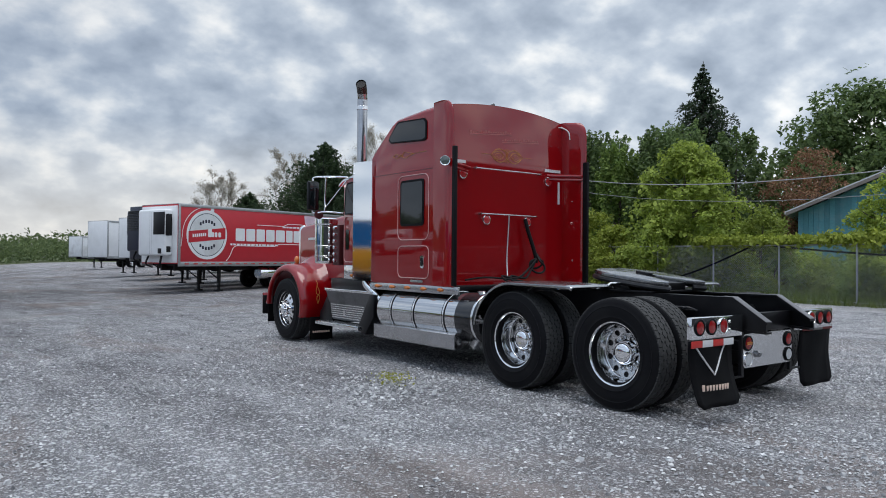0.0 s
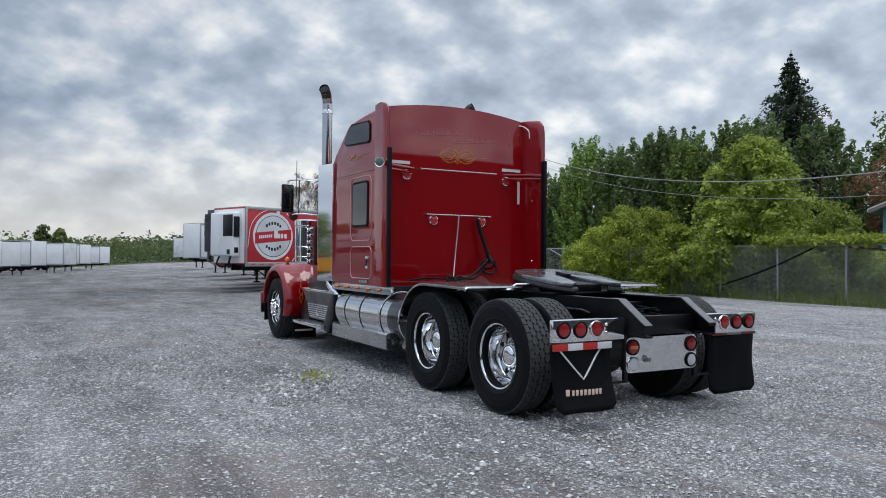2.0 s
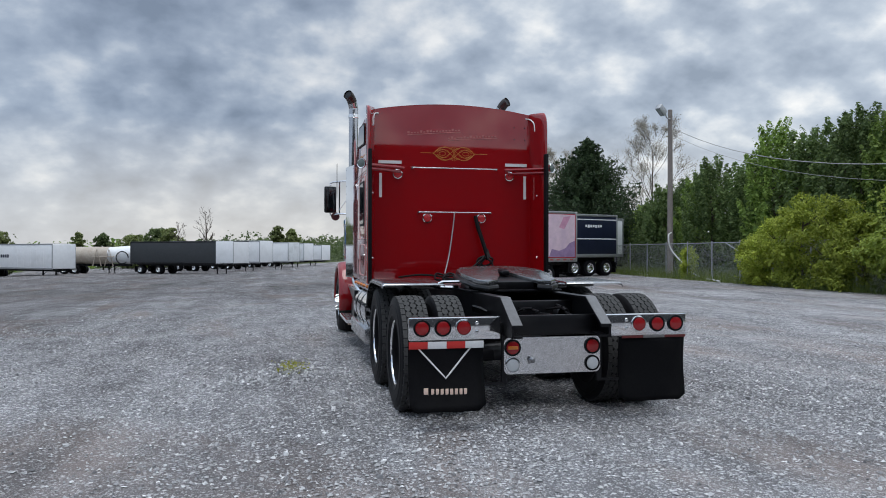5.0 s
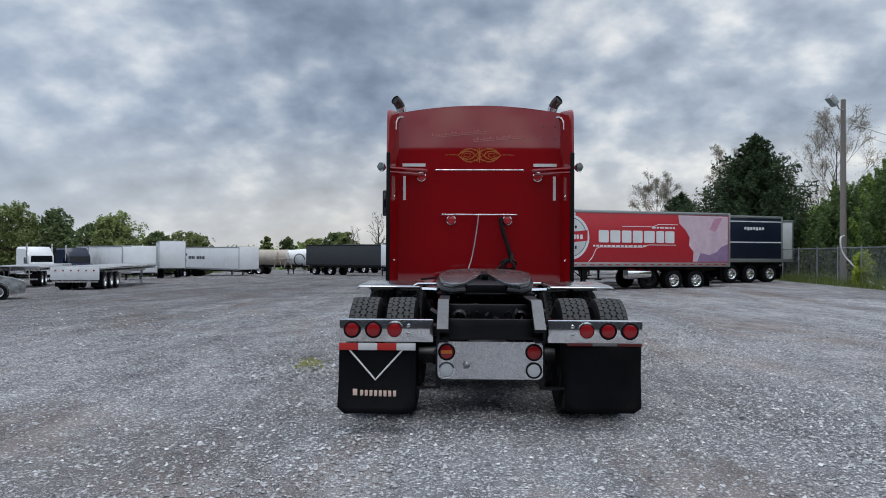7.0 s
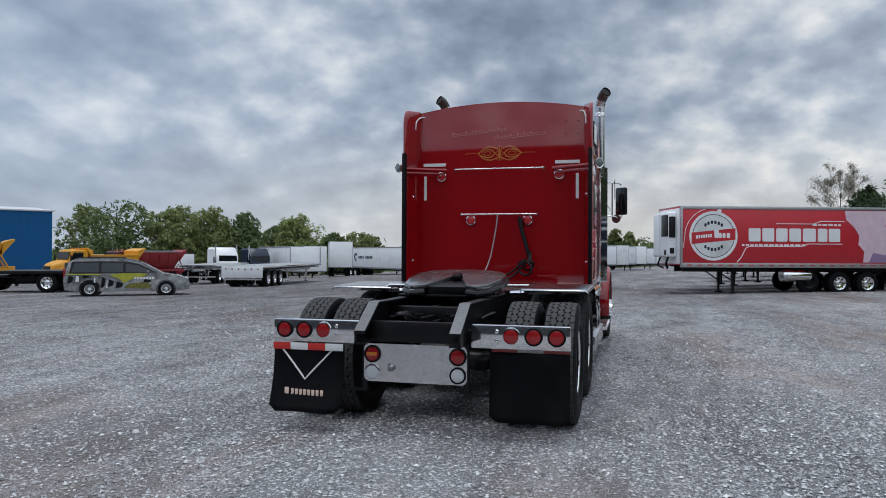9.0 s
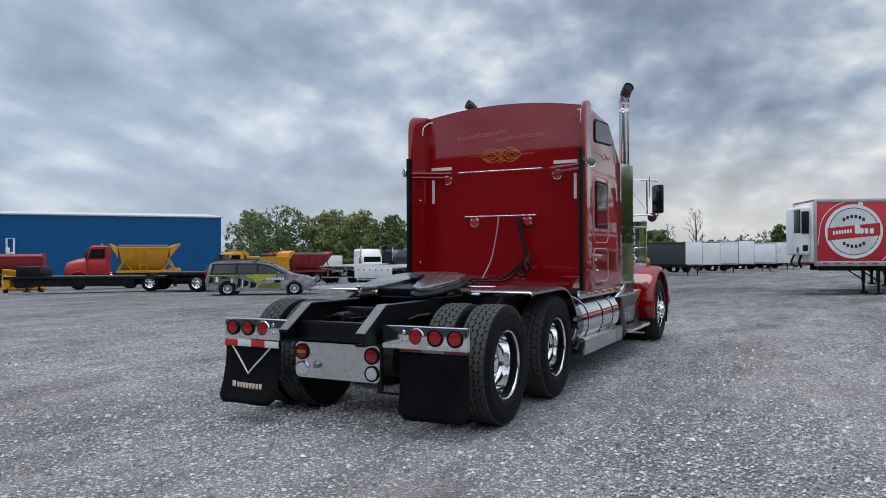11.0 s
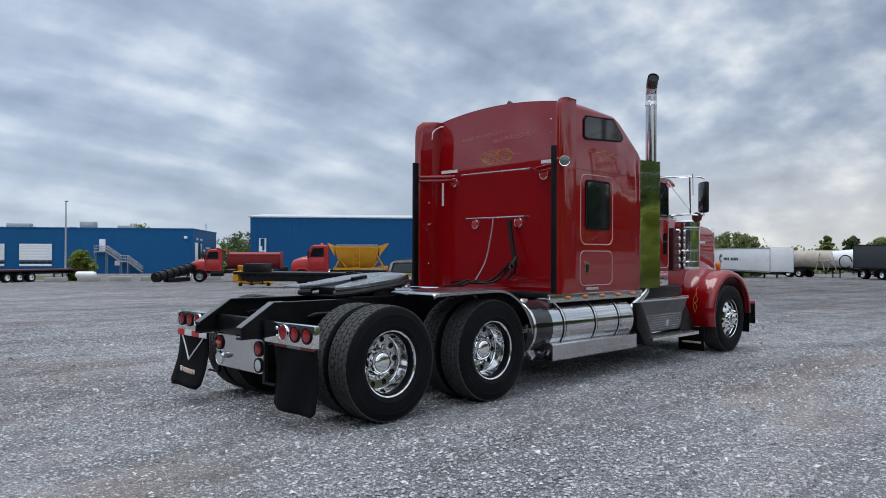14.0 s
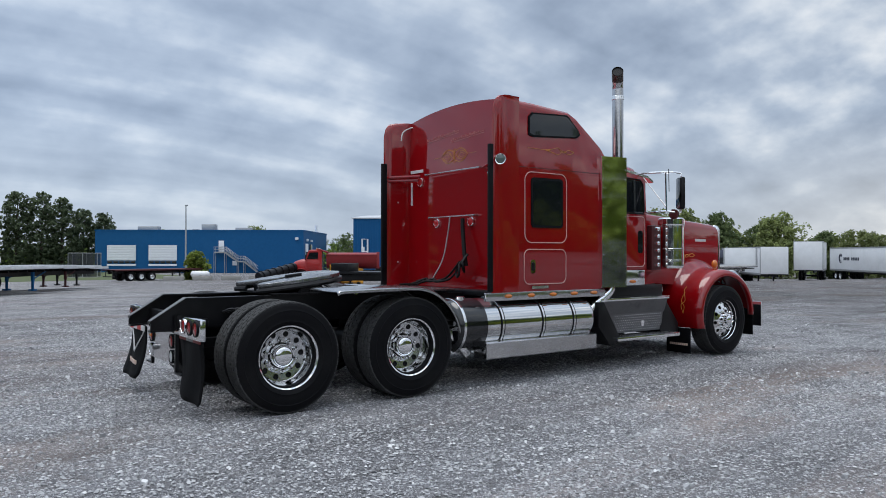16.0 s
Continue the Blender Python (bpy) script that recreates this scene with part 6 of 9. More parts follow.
def trailer_base(t, L, W, axles, z0, legs=True, under=None, leg_mats=None, leg_y=None):
    under = under or BLACK
    bm = B()
    for s in (-1, 1):
        box(bm, 0.45 * s - 0.05, 0.45 * s + 0.05, 0.2, L - 0.4, z0 - 0.30, z0 - 0.02)
    for y in np.arange(0.3, L - 0.3, 0.6):
        box(bm, -W / 2 + 0.05, W / 2 - 0.05, float(y) - 0.03, float(y) + 0.03, z0 - 0.10, z0 - 0.01)
    part("underframe", bm, under, t)["kind"] = "stuff"
    for y in axles:
        for s in (-1, 1):
            simple_wheel(t, s * (W / 2 - 0.18), y, 0.5, side=s)
            simple_wheel(t, s * (W / 2 - 0.50), y, 0.5, side=s, rim_mat=BLACK)
        bm = B()
        tube(bm, [(-W / 2 + 0.2, y, 0.5), (W / 2 - 0.2, y, 0.5)], 0.07, 10)
        part("axle", bm, BLACK, t)
    if legs:
        for s in (-1, 1):
            bm = B()
            y = leg_y or L - 2.6
            box(bm, 0.72 * s - 0.06, 0.72 * s + 0.06, y - 0.06, y + 0.06, 0.45, z0)
            box(bm, 0.72 * s - 0.045, 0.72 * s + 0.045, y - 0.045, y + 0.045, 0.08, 0.5)
            box(bm, 0.72 * s - 0.14, 0.72 * s + 0.14, y - 0.14, y + 0.14, 0.0, 0.08, 0.01)
            tube(bm, [(0.72 * s, y, 0.55), (0.72 * s, y + 0.9, z0 - 0.1)], 0.03, 8)
            part("landing_leg", bm, leg_mats[s > 0] if leg_mats else under, t)
    bm = B()
    for s in (-1, 1):
        box(bm, 0.7 * s - 0.04, 0.7 * s + 0.04, 0.05, 0.12, 0.5, z0)
    box(bm, -W / 2 + 0.1, W / 2 - 0.1, 0.03, 0.12, 0.46, 0.56)
    part("rear_guard", bm, under, t)
    for s in (-1, 1):
        bm = B()
        box(bm, s * (W / 2 - 0.33) - 0.3, s * (W / 2 - 0.33) + 0.3, axles[0] - 0.75, axles[0] - 0.735, 0.2, 0.85)
        part("rear_flap", bm, FLAP, t)


def box_trailer(label, m, L, side, front, roof=None, W=2.6, z0=1.22, z1=3.85, axles=(1.6, 2.9), reefer=None, rails=None, ribs=True, curtain=False, group="parked trailers"):
    t = thing("box_trailer", label, "trailer", m, group)
    bm = B()
    box(bm, -W / 2, W / 2, 0.02, L, z0, z1, 0.01)
    body = part("body", bm, side, t)
    rails = rails or GALV
    for s in (-1, 1):
        bm = B()
        box(bm, s * W / 2 - 0.02, s * W / 2 + 0.025, 0.0, L + 0.01, z1 - 0.10, z1 + 0.015, 0.01)
        part("top_rail", bm, rails, t)
        bm = B()
        box(bm, s * W / 2 - 0.02, s * W / 2 + 0.03, 0.0, L + 0.01, z0 - 0.10, z0 + 0.10, 0.01)
        part("bottom_rail", bm, rails, t)
        for y in (0.0, L - 0.09):
            bm = B()
            box(bm, s * W / 2 - 0.03, s * W / 2 + 0.022, y, y + 0.10, z0, z1, 0.008)
            part("corner_post", bm, rails, t)
        if curtain:
            bm = B()
            box(bm, s * W / 2 - 0.02, s * W / 2 + 0.03, L - 2.3, L + 0.012, z0 - 0.05, z1 + 0.01, 0.012)
            part("front_panel", bm, front, t, "white front end panel")
        elif ribs:
            for y in np.arange(1.2, L - 0.5, 1.22):
                bm = B()
                box(bm, s * W / 2, s * W / 2 + 0.008, float(y) - 0.02, float(y) + 0.02, z0 + 0.1, z1 - 0.1)
                part("panel_joint", bm, side, t)
    bm = B()
    box(bm, -W / 2 + 0.06, W / 2 - 0.06, L - 0.005, L + 0.03, z0 + 0.05, z1 - 0.06, 0.01)
    part("front_wall", bm, front, t)
    for s in (-1, 1):
        bm = B()
        box(bm, min(0.01 * s, (W / 2 - 0.06) * s), max(0.01 * s, (W / 2 - 0.06) * s), -0.03, 0.03, z0 + 0.06, z1 - 0.10, 0.008)
        d = part("rear_door", bm, front, t)
        bm = B()
        tube(bm, [(0.35 * s, -0.06, z0 + 0.05), (0.35 * s, -0.06, z1 - 0.1)], 0.018, 8)
        part("lock_rod", bm, GALV, d)
    bm = B()
    box(bm, -W / 2, W / 2, 0, L, z1 + 0.0, z1 + 0.035, 0.012)
    part("roof", bm, roof or rails, t)
    trailer_base(t, L, W, axles, z0)
    if reefer:
        mat, dark = reefer
        bm = B()
        box(bm, -0.95, 0.95, L + 0.03, L + 0.42, z0 + 0.35, z1 - 0.22, 0.09, seg=3)
        u = part("reefer_unit", bm, mat, t, "refrigeration unit on the trailer's nose")
        for s in (-1, 1):
            bm = B()
            box(bm, s * 0.95 - 0.01, s * 0.95 + 0.012, L + 0.10, L + 0.38, z1 - 1.35, z1 - 0.42, 0.04)
            part("side_grille", bm, BLACK, u, "dark grille")
            bm = B()
            box(bm, s * 0.95 - 0.01, s * 0.95 + 0.010, L + 0.14, L + 0.34, z0 + 0.50, z0 + 0.75, 0.02)
            part("hatch", bm, BLACK, u)
        if dark is BLACK:
            for k in range(12):
                bm = B()
                z = z0 + 1.35 + 0.08 * k
                box(bm, -0.8, 0.8, L + 0.41, L + 0.445, z, z + 0.05, 0.004)
                part("louvre", bm, dark, u)
        else:
            bm = B()
            box(bm, -0.92, -0.16, L + 0.405, L + 0.438, z1 - 1.30, z1 - 0.34, 0.012)
            part("front_grille", bm, BLACK, u, "large black intake grille")
            bm = B()
            box(bm, -0.72, -0.48, L + 0.405, L + 0.432, z0 + 0.44, z0 + 0.66, 0.008)
            part("control_hatch", bm, BLACK, u)
            for x in (-0.02, 0.10):
                bm = B()
                box(bm, x - 0.004, x + 0.004, L + 0.405, L + 0.424, z0 + 0.42, z1 - 0.30)
                part("panel_seam", bm, GALV, u)
        bm = B()
        tube(bm, smooth_path([(-0.5, L + 0.25, z0 + 0.36), (-0.55, L + 0.35, z0 + 0.05), (-0.3, L + 0.2, z0 - 0.15)], 5), 0.05, 8)
        part("unit_hose", bm, HOSE, u)
        bm = B()
        tube(bm, smooth_path([(0.4, L + 0.25, z0 + 0.36), (0.45, L + 0.35, z0 + 0.0), (0.2, L + 0.2, z0 - 0.15)], 5), 0.04, 8)
        part("unit_hose", bm, HOSE, u)
        bm = B()
        lathe(bm, [(L - 6.0, 0.0), (L - 6.0, 0.24), (L - 5.95, 0.27), (L - 4.75, 0.27), (L - 4.7, 0.24), (L - 4.7, 0)], "y", 24, (-W / 2 + 0.34, 0, 0.82))
        part("fuel_drum", bm, ALU, t, "aluminium fuel drum under the trailer")
    return t


# the red reefer with its side picture
FRONT, REAR = Vector((3.80, 27.90, 0)), Vector((13.77, 31.10, 0))
fwd = (FRONT - REAR).normalized()
rgt = Vector((fwd.y, -fwd.x, 0))
ROW_RZ = heading(fwd.x, fwd.y)
mid = REAR + rgt * 1.3
BASE_Z = -0.27
red = box_trailer("red refrigerated trailer with white emblem and pale picture panel", pose(mid.x, mid.y, BASE_Z, 0, 0, ROW_RZ), 10.47, TR_RED, WHITE, z0=1.27, z1=3.82, axles=(1.95, 3.23), reefer=(WHITE, WHITE_RIB), rails=GALV, ribs=False)
for side in (-1, 1):  # the lifted third axle with dull rims
    simple_wheel(red, 1.02 * side, 4.60, 0.56, side=side, rim_mat=BLACK)
XS = -1.302


def decal(name, outline, mat, lift, parent, label=""):
    bm = B()
    prism(bm, outline, "x", XS - lift, XS + 0.01)
    return part(name, bm, mat, parent, label)


def disc(cy, cz, r, n=40):
    return [(cy + r * math.cos(2 * math.pi * k / n), cz + r * math.sin(2 * math.pi * k / n)) for k in range(n)]


LY = 10.47
EY, EZ = LY - 1.47, 2.55
em = decal("emblem", disc(EY, EZ, 1.08), WHITE, 0.008, red, "white round emblem with red band")
decal("emblem_ring", disc(EY, EZ, 0.95), NAVY, 0.011, em)
decal("emblem_field", disc(EY, EZ, 0.92), WHITE_RIB, 0.014, em)
decal("emblem_leaf", [(EY - 0.30, EZ + 0.85), (EY - 0.12, EZ + 0.98), (EY - 0.22, EZ + 1.24), (EY - 0.36, EZ + 1.12)], WHITE, 0.010, em)
decal("emblem_band", [(EY + 0.98, EZ - 0.36), (EY - 0.98, EZ - 0.16), (EY - 0.98, EZ + 0.34), (EY + 0.98, EZ + 0.14)], TR_RED, 0.017, em)
for k in range(7):
    y = EY + 0.78 - 0.105 * k
    decal("band_mark", [(y, EZ - 0.12 + 0.011 * k), (y - 0.075, EZ - 0.12 + 0.011 * k), (y - 0.075, EZ + 0.02 + 0.011 * k), (y, EZ + 0.02 + 0.011 * k)], WHITE, 0.020, em)
for k, (w, h) in enumerate(((0.20, 0.36), (0.15, 0.22), (0.13, 0.22), (0.15, 0.22))):
    y = EY - 0.03 - 0.185 * k
    decal("band_mark", rounded(y - w, y, EZ - 0.09, EZ - 0.09 + h, 0.05), WHITE, 0.020, em)
for k in range(6):  # plain marks along the rim
    for sgn, r in ((1, 0.60), (-1, 0.60)):
        a = radians(90 * sgn + (k - 2.5) * 15)
        cy, cz = EY + r * math.cos(a), EZ + r * math.sin(a)
        decal("rim_mark", rounded(cy - 0.05, cy + 0.05, cz - 0.07, cz + 0.07, 0.02), NAVY, 0.0165, em)


def line_decal(pts, w, parent=red):
    bm = B()
    tube(bm, [(XS - 0.002, y, z) for y, z in pts], w, 6)
    return part("stripe_line", bm, WHITE, parent, "thin white line")


line_decal([(LY - 0.12, 2.02)] + [(EY + 1.28 * math.cos(radians(a)), EZ + 1.22 * math.sin(radians(a))) for a in range(0, 96, 8)] , 0.014)
line_decal([(EY - 1.05, 1.40), (EY - 1.25, 1.62), (EY - 1.45, 2.02), (EY - 1.62, 2.10), (LY - 5.4, 2.10), (LY - 5.75, 2.22), (LY - 7.3, 2.22)], 0.016)
line_decal([(LY - 4.3, 3.10), (LY - 6.0, 3.10), (LY - 6.3, 3.22), (LY - 7.4, 3.22)], 0.016)
y = LY - 3.05  # the maker's name stands as plain white blocks
for w in (0.62, 0.62, 0.60, 0.62, 0.68, 0.50, 0.60):
    decal("name_block", rounded(y - w * 0.86, y, 2.32, 2.90, 0.06), WHITE, 0.010, red, "plain white block")
    y -= w
for y0, y1, z in ((2.75, 5.6, 2.12), (5.95, 7.2, 3.02)):
    y = LY - y0
    while y > LY - y1:
        w = random.uniform(0.10, 0.24)
        decal("small_mark", [(y, z), (y - w, z), (y - w, z + 0.08), (y, z + 0.08)], WHITE, 0.009, red)
        y -= w + 0.06
pic = decal("picture_panel", [(0.15, 1.42), (0.15, 3.68), (3.05, 3.70), (2.98, 3.30), (2.60, 2.95), (2.38, 2.6), (2.42, 2.2), (2.15, 1.9), (2.2, 1.42)], PINK, 0.009, red, "plain pale pink picture panel")
decal("picture_shade", [(0.15, 1.42), (0.15, 2.3), (0.55, 2.15), (0.8, 1.9), (1.25, 1.75), (1.75, 1.85), (1.95, 1.42)], VIOLET, 0.012, pic)
decal("picture_shade", [(1.25, 3.0), (0.95, 3.55), (0.45, 3.62), (0.7, 3.2), (0.9, 2.9)], material("deep_pink_vinyl", (0.60, 0.30, 0.42), rough=0.36, vary=0.15, grain=4), 0.012, pic)
for k in range(22):
    y = 0.3 + 0.46 * k
    bm = B()
    box(bm, XS - 0.034, XS - 0.026, y, y + 0.22, 1.255, 1.30)
    part("edge_tape", bm, TAPE_RED, red, "red reflective dash")


def row_trailer(offset, back_shift, L, label, side, front, **kw):
    p = REAR + rgt * (1.3 + offset) - fwd * back_shift
    return box_trailer(label, at(p.x, p.y, ROW_RZ), L, side, front, **kw)


nv = row_trailer(3.6, 6.5, 15.2, "navy refrigerated trailer with thin white lines", NAVY, NAVY, z0=1.25, z1=3.75, axles=(0.85, 2.2, 3.45), reefer=(NAVY, BLACK), rails=GALV)
for z in (1.95 + 0.3, 3.35 + 0.08):
    bm = B()
    box(bm, -1.31, -1.30, 0.1, 15.0, z, z + 0.06)
    part("side_line", bm, WHITE, nv, "thin white line")
bm = B()
for k in range(7):
    box(bm, -1.312, -1.30, 1.3 + 0.2 * k, 1.45 + 0.2 * k, 3.0 - 0.02 * (k % 3), 3.14)
part("side_mark", bm, WHITE, nv)
row_trailer(7.3, 10.7, 16.3, "white dry van trailer parked in the row", WHITE, WHITE, axles=(1.3, 2.5), z1=3.75)
p = Vector((7.5, 46.0, 0))
box_trailer("white dry van trailer parked in the row", at(p.x - fwd.x * 14.6 + rgt.x * 1.3, p.y - fwd.y * 14.6 + rgt.y * 1.3, ROW_RZ), 14.6, WHITE_RIB, WHITE, z1=3.85)
box_trailer("white dry van trailer parked in the row", at(7.6 - fwd.x * 14.6 + rgt.x * 1.3, 55.1 - fwd.y * 14.6 + rgt.y * 1.3, ROW_RZ), 14.6, WHITE, WHITE, z1=3.95)
box_trailer("small pale trailer at the yard's far end", at(11.5 - fwd.x * 9, 84.6 - fwd.y * 9, ROW_RZ), 9.0, WHITE_RIB, WHITE_RIB, z1=3.4)

# the row at the far end: a curtain-side trailer and white vans behind it
f2 = Vector((0.80, -0.60, 0))
rz2 = heading(f2.x, f2.y)
FAR = [((-5.3, 76.2), TARP, WHITE, True, 3.62), ((-2.7, 88.6), WHITE, WHITE, False, 3.9), ((1.0, 98.6), WHITE, WHITE_RIB, False, 3.85), ((3.7, 111.5), WHITE_RIB, WHITE, False, 3.9), ((6.9, 118.4), WHITE, WHITE, False, 3.7)]
for (x, y), side, front, cur, z1 in FAR:
    box_trailer("charcoal curtain-side trailer with a pale front" if cur else "white dry van trailer at the far end of the yard", at(x - f2.x * 14.6, y - f2.y * 14.6, rz2), 14.6, side, front, z1=z1, curtain=cur, rails=BLACK if cur else None, axles=(1.4, 4.1))
# white vans further left
f3 = Vector((0.72, -0.69, 0))
rz3 = heading(f3.x, f3.y)
for (x, y), L, label, side in (((-23.6, 79.5), 16.2, "white box trailer with a dark round mark", WHITE), ((-30.4, 66.4), 14.6, "long white refrigerated trailer in the yard", WHITE)):
    g = box_trailer(label, at(x - f3.x * L, y - f3.y * L, rz3), L, side, WHITE, z1=3.85)
    if L == 16.2:
        for sgn in (-1, 1):
            bm = B()
            X0, X1 = min(1.302 * sgn, 1.315 * sgn), max(1.302 * sgn, 1.315 * sgn)
            cy = 3.2 if sgn > 0 else 13.0
            for r0 in (0.28, 0.42):
                tube(bm, [(1.306 * sgn, cy + r0 * math.cos(a), 2.6 + r0 * 1.2 * math.sin(a)) for a in np.linspace(0.6, 5.2, 14)], 0.06, 6)
            for k in range(10):
                y0 = cy - 0.8 - 0.42 * k if sgn < 0 else cy + 1.1 + 0.42 * k
                if k != 4:
                    box(bm, X0, X1, y0 - 0.3, y0, 2.38, 2.72)
            part("side_mark", bm, NAVY, g, "dark round mark and plain bars")["kind"] = "stuff"


f8 = Vector((0.40, -0.917, 0))
box_trailer("tall white box trailer standing end on", at(-29.2 - f8.x * 9.0, 70.6 - f8.y * 9.0, heading(f8.x, f8.y)), 9.0, WHITE_RIB, WHITE, z1=4.05)


def flatbed(label, m, L, axles, mat=None, W=2.55, z=1.35, bumper=False, legs=True, deck=None, leg_mats=None, leg_y=None, edge=None, headboard=False):
    t = thing("flatbed_trailer", label, "trailer", m, "flatbed trailers")
    bm = B()
    box(bm, -W / 2, W / 2, 0, L, z - 0.06, z, 0.01)
    part("deck", bm, deck or GALV, t)
    for s in (-1, 1):
        bm = B()
        box(bm, s * W / 2 - 0.03, s * W / 2 + 0.03, 0, L, z - 0.16, z - 0.02, 0.01)
        part("side_rail", bm, edge or mat or BLACK, t)
        bm = B()
        prism(bm, [(0.1, z - 0.06), (L - 0.1, z - 0.06), (L - 0.1, z - 0.22), (L - 3.0, z - 0.25), (L - 4.0, z - 0.50), (2.5, z - 0.50), (0.1, z - 0.25)], "x", 0.48 * s - 0.06, 0.48 * s + 0.06)
        part("main_beam", bm, mat or BLACK, t)
    bm = B()
    for y in np.arange(0.5, L - 0.3, 0.8):
        box(bm, -W / 2 + 0.04, W / 2 - 0.04, float(y) - 0.04, float(y) + 0.04, z - 0.18, z - 0.06)
    part("cross_frame", bm, mat or BLACK, t)["kind"] = "stuff"
    trailer_base(t, L, W, axles, z - 0.2, legs=legs, under=BLACK if edge else mat, leg_mats=leg_mats, leg_y=leg_y)
    if headboard:
        bm = B()
        box(bm, -W / 2 + 0.03, W / 2 - 0.03, L - 0.06, L, z, z + 1.25, 0.02)
        hb = part("headboard", bm, WHITE, t, "pale aluminium headboard")
        for x in (-W / 2 + 0.05, W / 2 - 0.05):
            bm = B()
            box(bm, x - 0.05, x + 0.05, L - 0.09, L + 0.03, z, z + 1.28, 0.01)
            part("headboard_post", bm, GALV, hb)
    if bumper:
        bm = B()
        box(bm, -W / 2, W / 2, -0.12, -0.02, z - 0.75, z - 0.03, 0.02)
        # white colour stands for the bright reflection in polished aluminium
        b = part("tail_panel", bm, WHITE_RIB, t, "pale aluminium tail panel with lamps")
        for k in range(6):
            bm = B()
            x = -1.0 + 0.4 * k
            lathe(bm, [(-0.125, 0.05), (-0.135, 0.04), (-0.138, 0)], "y", 12, (x, 0, z - 0.22))
            part("tail_lamp", bm, LENS_RED, b)
    return t


# pale flatbed with three axles, tail towards the lane
f4 = (Vector((-22.9, 51.6, 0)) - Vector((-21.9, 36.0, 0))).normalized()
flatbed("long aluminium flatbed trailer with a pale tail panel", at(-21.2, 34.9, heading(f4.x, f4.y) + 6, -0.05), 14.6, (1.3, 2.6, 3.9), STEEL, bumper=True, headboard=True)
flatbed("aluminium flatbed trailer behind the van", at(-27.5, 40.0, heading(-0.35, 1.0)), 13.0, (1.4, 2.7), STEEL)
# low dark flatbed before the red tippers, and a dolly behind it
f5 = (Vector((-38.0, 21.5, 0)) - Vector((-29.6, 26.2, 0))).normalized()
tail = Vector((-29.6, 26.2, 0)) - f5 * 2.6
fb = flatbed("long black flatbed trailer standing on its legs", at(tail.x, tail.y, heading(f5.x, f5.y)), 11.4, (3.40,), BLACK, z=0.88, deck=BLACK, leg_y=10.4)
# black boards added to fill the dark under the deck and hide wheels behind
for s in (-1, 1):
    bm = B()
    box(bm, 1.12 * s - 0.03, 1.12 * s + 0.03, 4.3, 10.9, 0.30, 0.78, 0.02)
    part("side_skirt", bm, BLACK, fb)
bm = B()
box(bm, -1.2, -0.7, 11.1, 11.5, 0.25, 0.90, 0.03)
part("yellow_coupler", bm, YELLOW, fb, "yellow painted nose piece")
bm = B()
box(bm, -1.1, 0.3, 9.5, 10.8, 0.88, 1.42, 0.012)
part("head_box", bm, BLACK, fb, "black tool box on the deck")
flatbed("short black dolly trailer beside the van", at(-25.0, 26.2, heading(-0.93, -0.37)), 3.6, (1.5,), BLACK, z=1.08, legs=False, deck=BLACK)
# flatbeds at the western edge, side by side
f6 = Vector((-0.69, 0.72, 0))
for cx, cy, label, mats, L in ((-34.3, 2.9, "old flatbed trailer standing on blue legs", (BLUE, BLUE), 13.5), (-41.0, 5.5, "old flatbed trailer standing on brown legs", (MAROON, MAROON), 13.0), (-47.0, 7.2, "old flatbed trailer standing on dark legs", (BLACK, BLACK), 13.0)):
    p = Vector((cx, cy, 0)) - f6 * (L - 2.6)
    flatbed(label, at(p.x, p.y, heading(f6.x, f6.y)), L, (1.4, 2.7), BLACK, z=1.24, deck=GALV, leg_mats=mats, edge=WHITE_RIB)
f7 = Vector((-0.30, 0.954, 0))
p = Vector((-78.2, 18.9, 0)) - f7 * 1.9 - Vector((0.954, 0.30, 0)) * 1.1
flatbed("three-axle dark flatbed trailer near the workshop", at(p.x, p.y, heading(f7.x, f7.y)), 12.2, (1.9, 3.2, 4.5), BLACK, z=1.3, deck=MAROON, leg_y=8.4, edge=MAROON)
bm = B()
lathe(bm, [(3.6, 0.0), (3.62, 0.22), (3.72, 0.30), (9.2, 0.30), (9.3, 0.22), (9.32, 0.0)], "y", 20, (0.1, 0, 1.54))
q = Vector((-34.3, 2.9, 0)) - f6 * 10.9
tagged(finish("tarp_roll", bm, WHITE, matrix=at(q.x, q.y, heading(f6.x, f6.y))), "long white rolled tarpaulin lying on a flatbed deck", "tarpaulin")

# ---------- vans and work trucks ----------


VAN_PAINT = material("mottled_grey_van_vinyl", (0.23, 0.235, 0.24), rough=0.3, metal=0.3, vary=0.55, grain=5, stain=(0.03, 0.03, 0.032), stain_size=0.5, stain_amount=0.9, coat=0.8)
VAN_RIM = material("bright_alloy_rim", (0.78, 0.79, 0.80), rough=0.4, metal=0.2, vary=0.1, grain=30)
VAN_LIME = material("olive_mottled_vinyl", (0.16, 0.15, 0.03), rough=0.4, vary=0.6, grain=9)
VAN_GLASS = material("tinted_car_glass", (0.012, 0.015, 0.017), rough=0.04, vary=0.5, grain=3, rough_vary=0.02, spec=0.8)


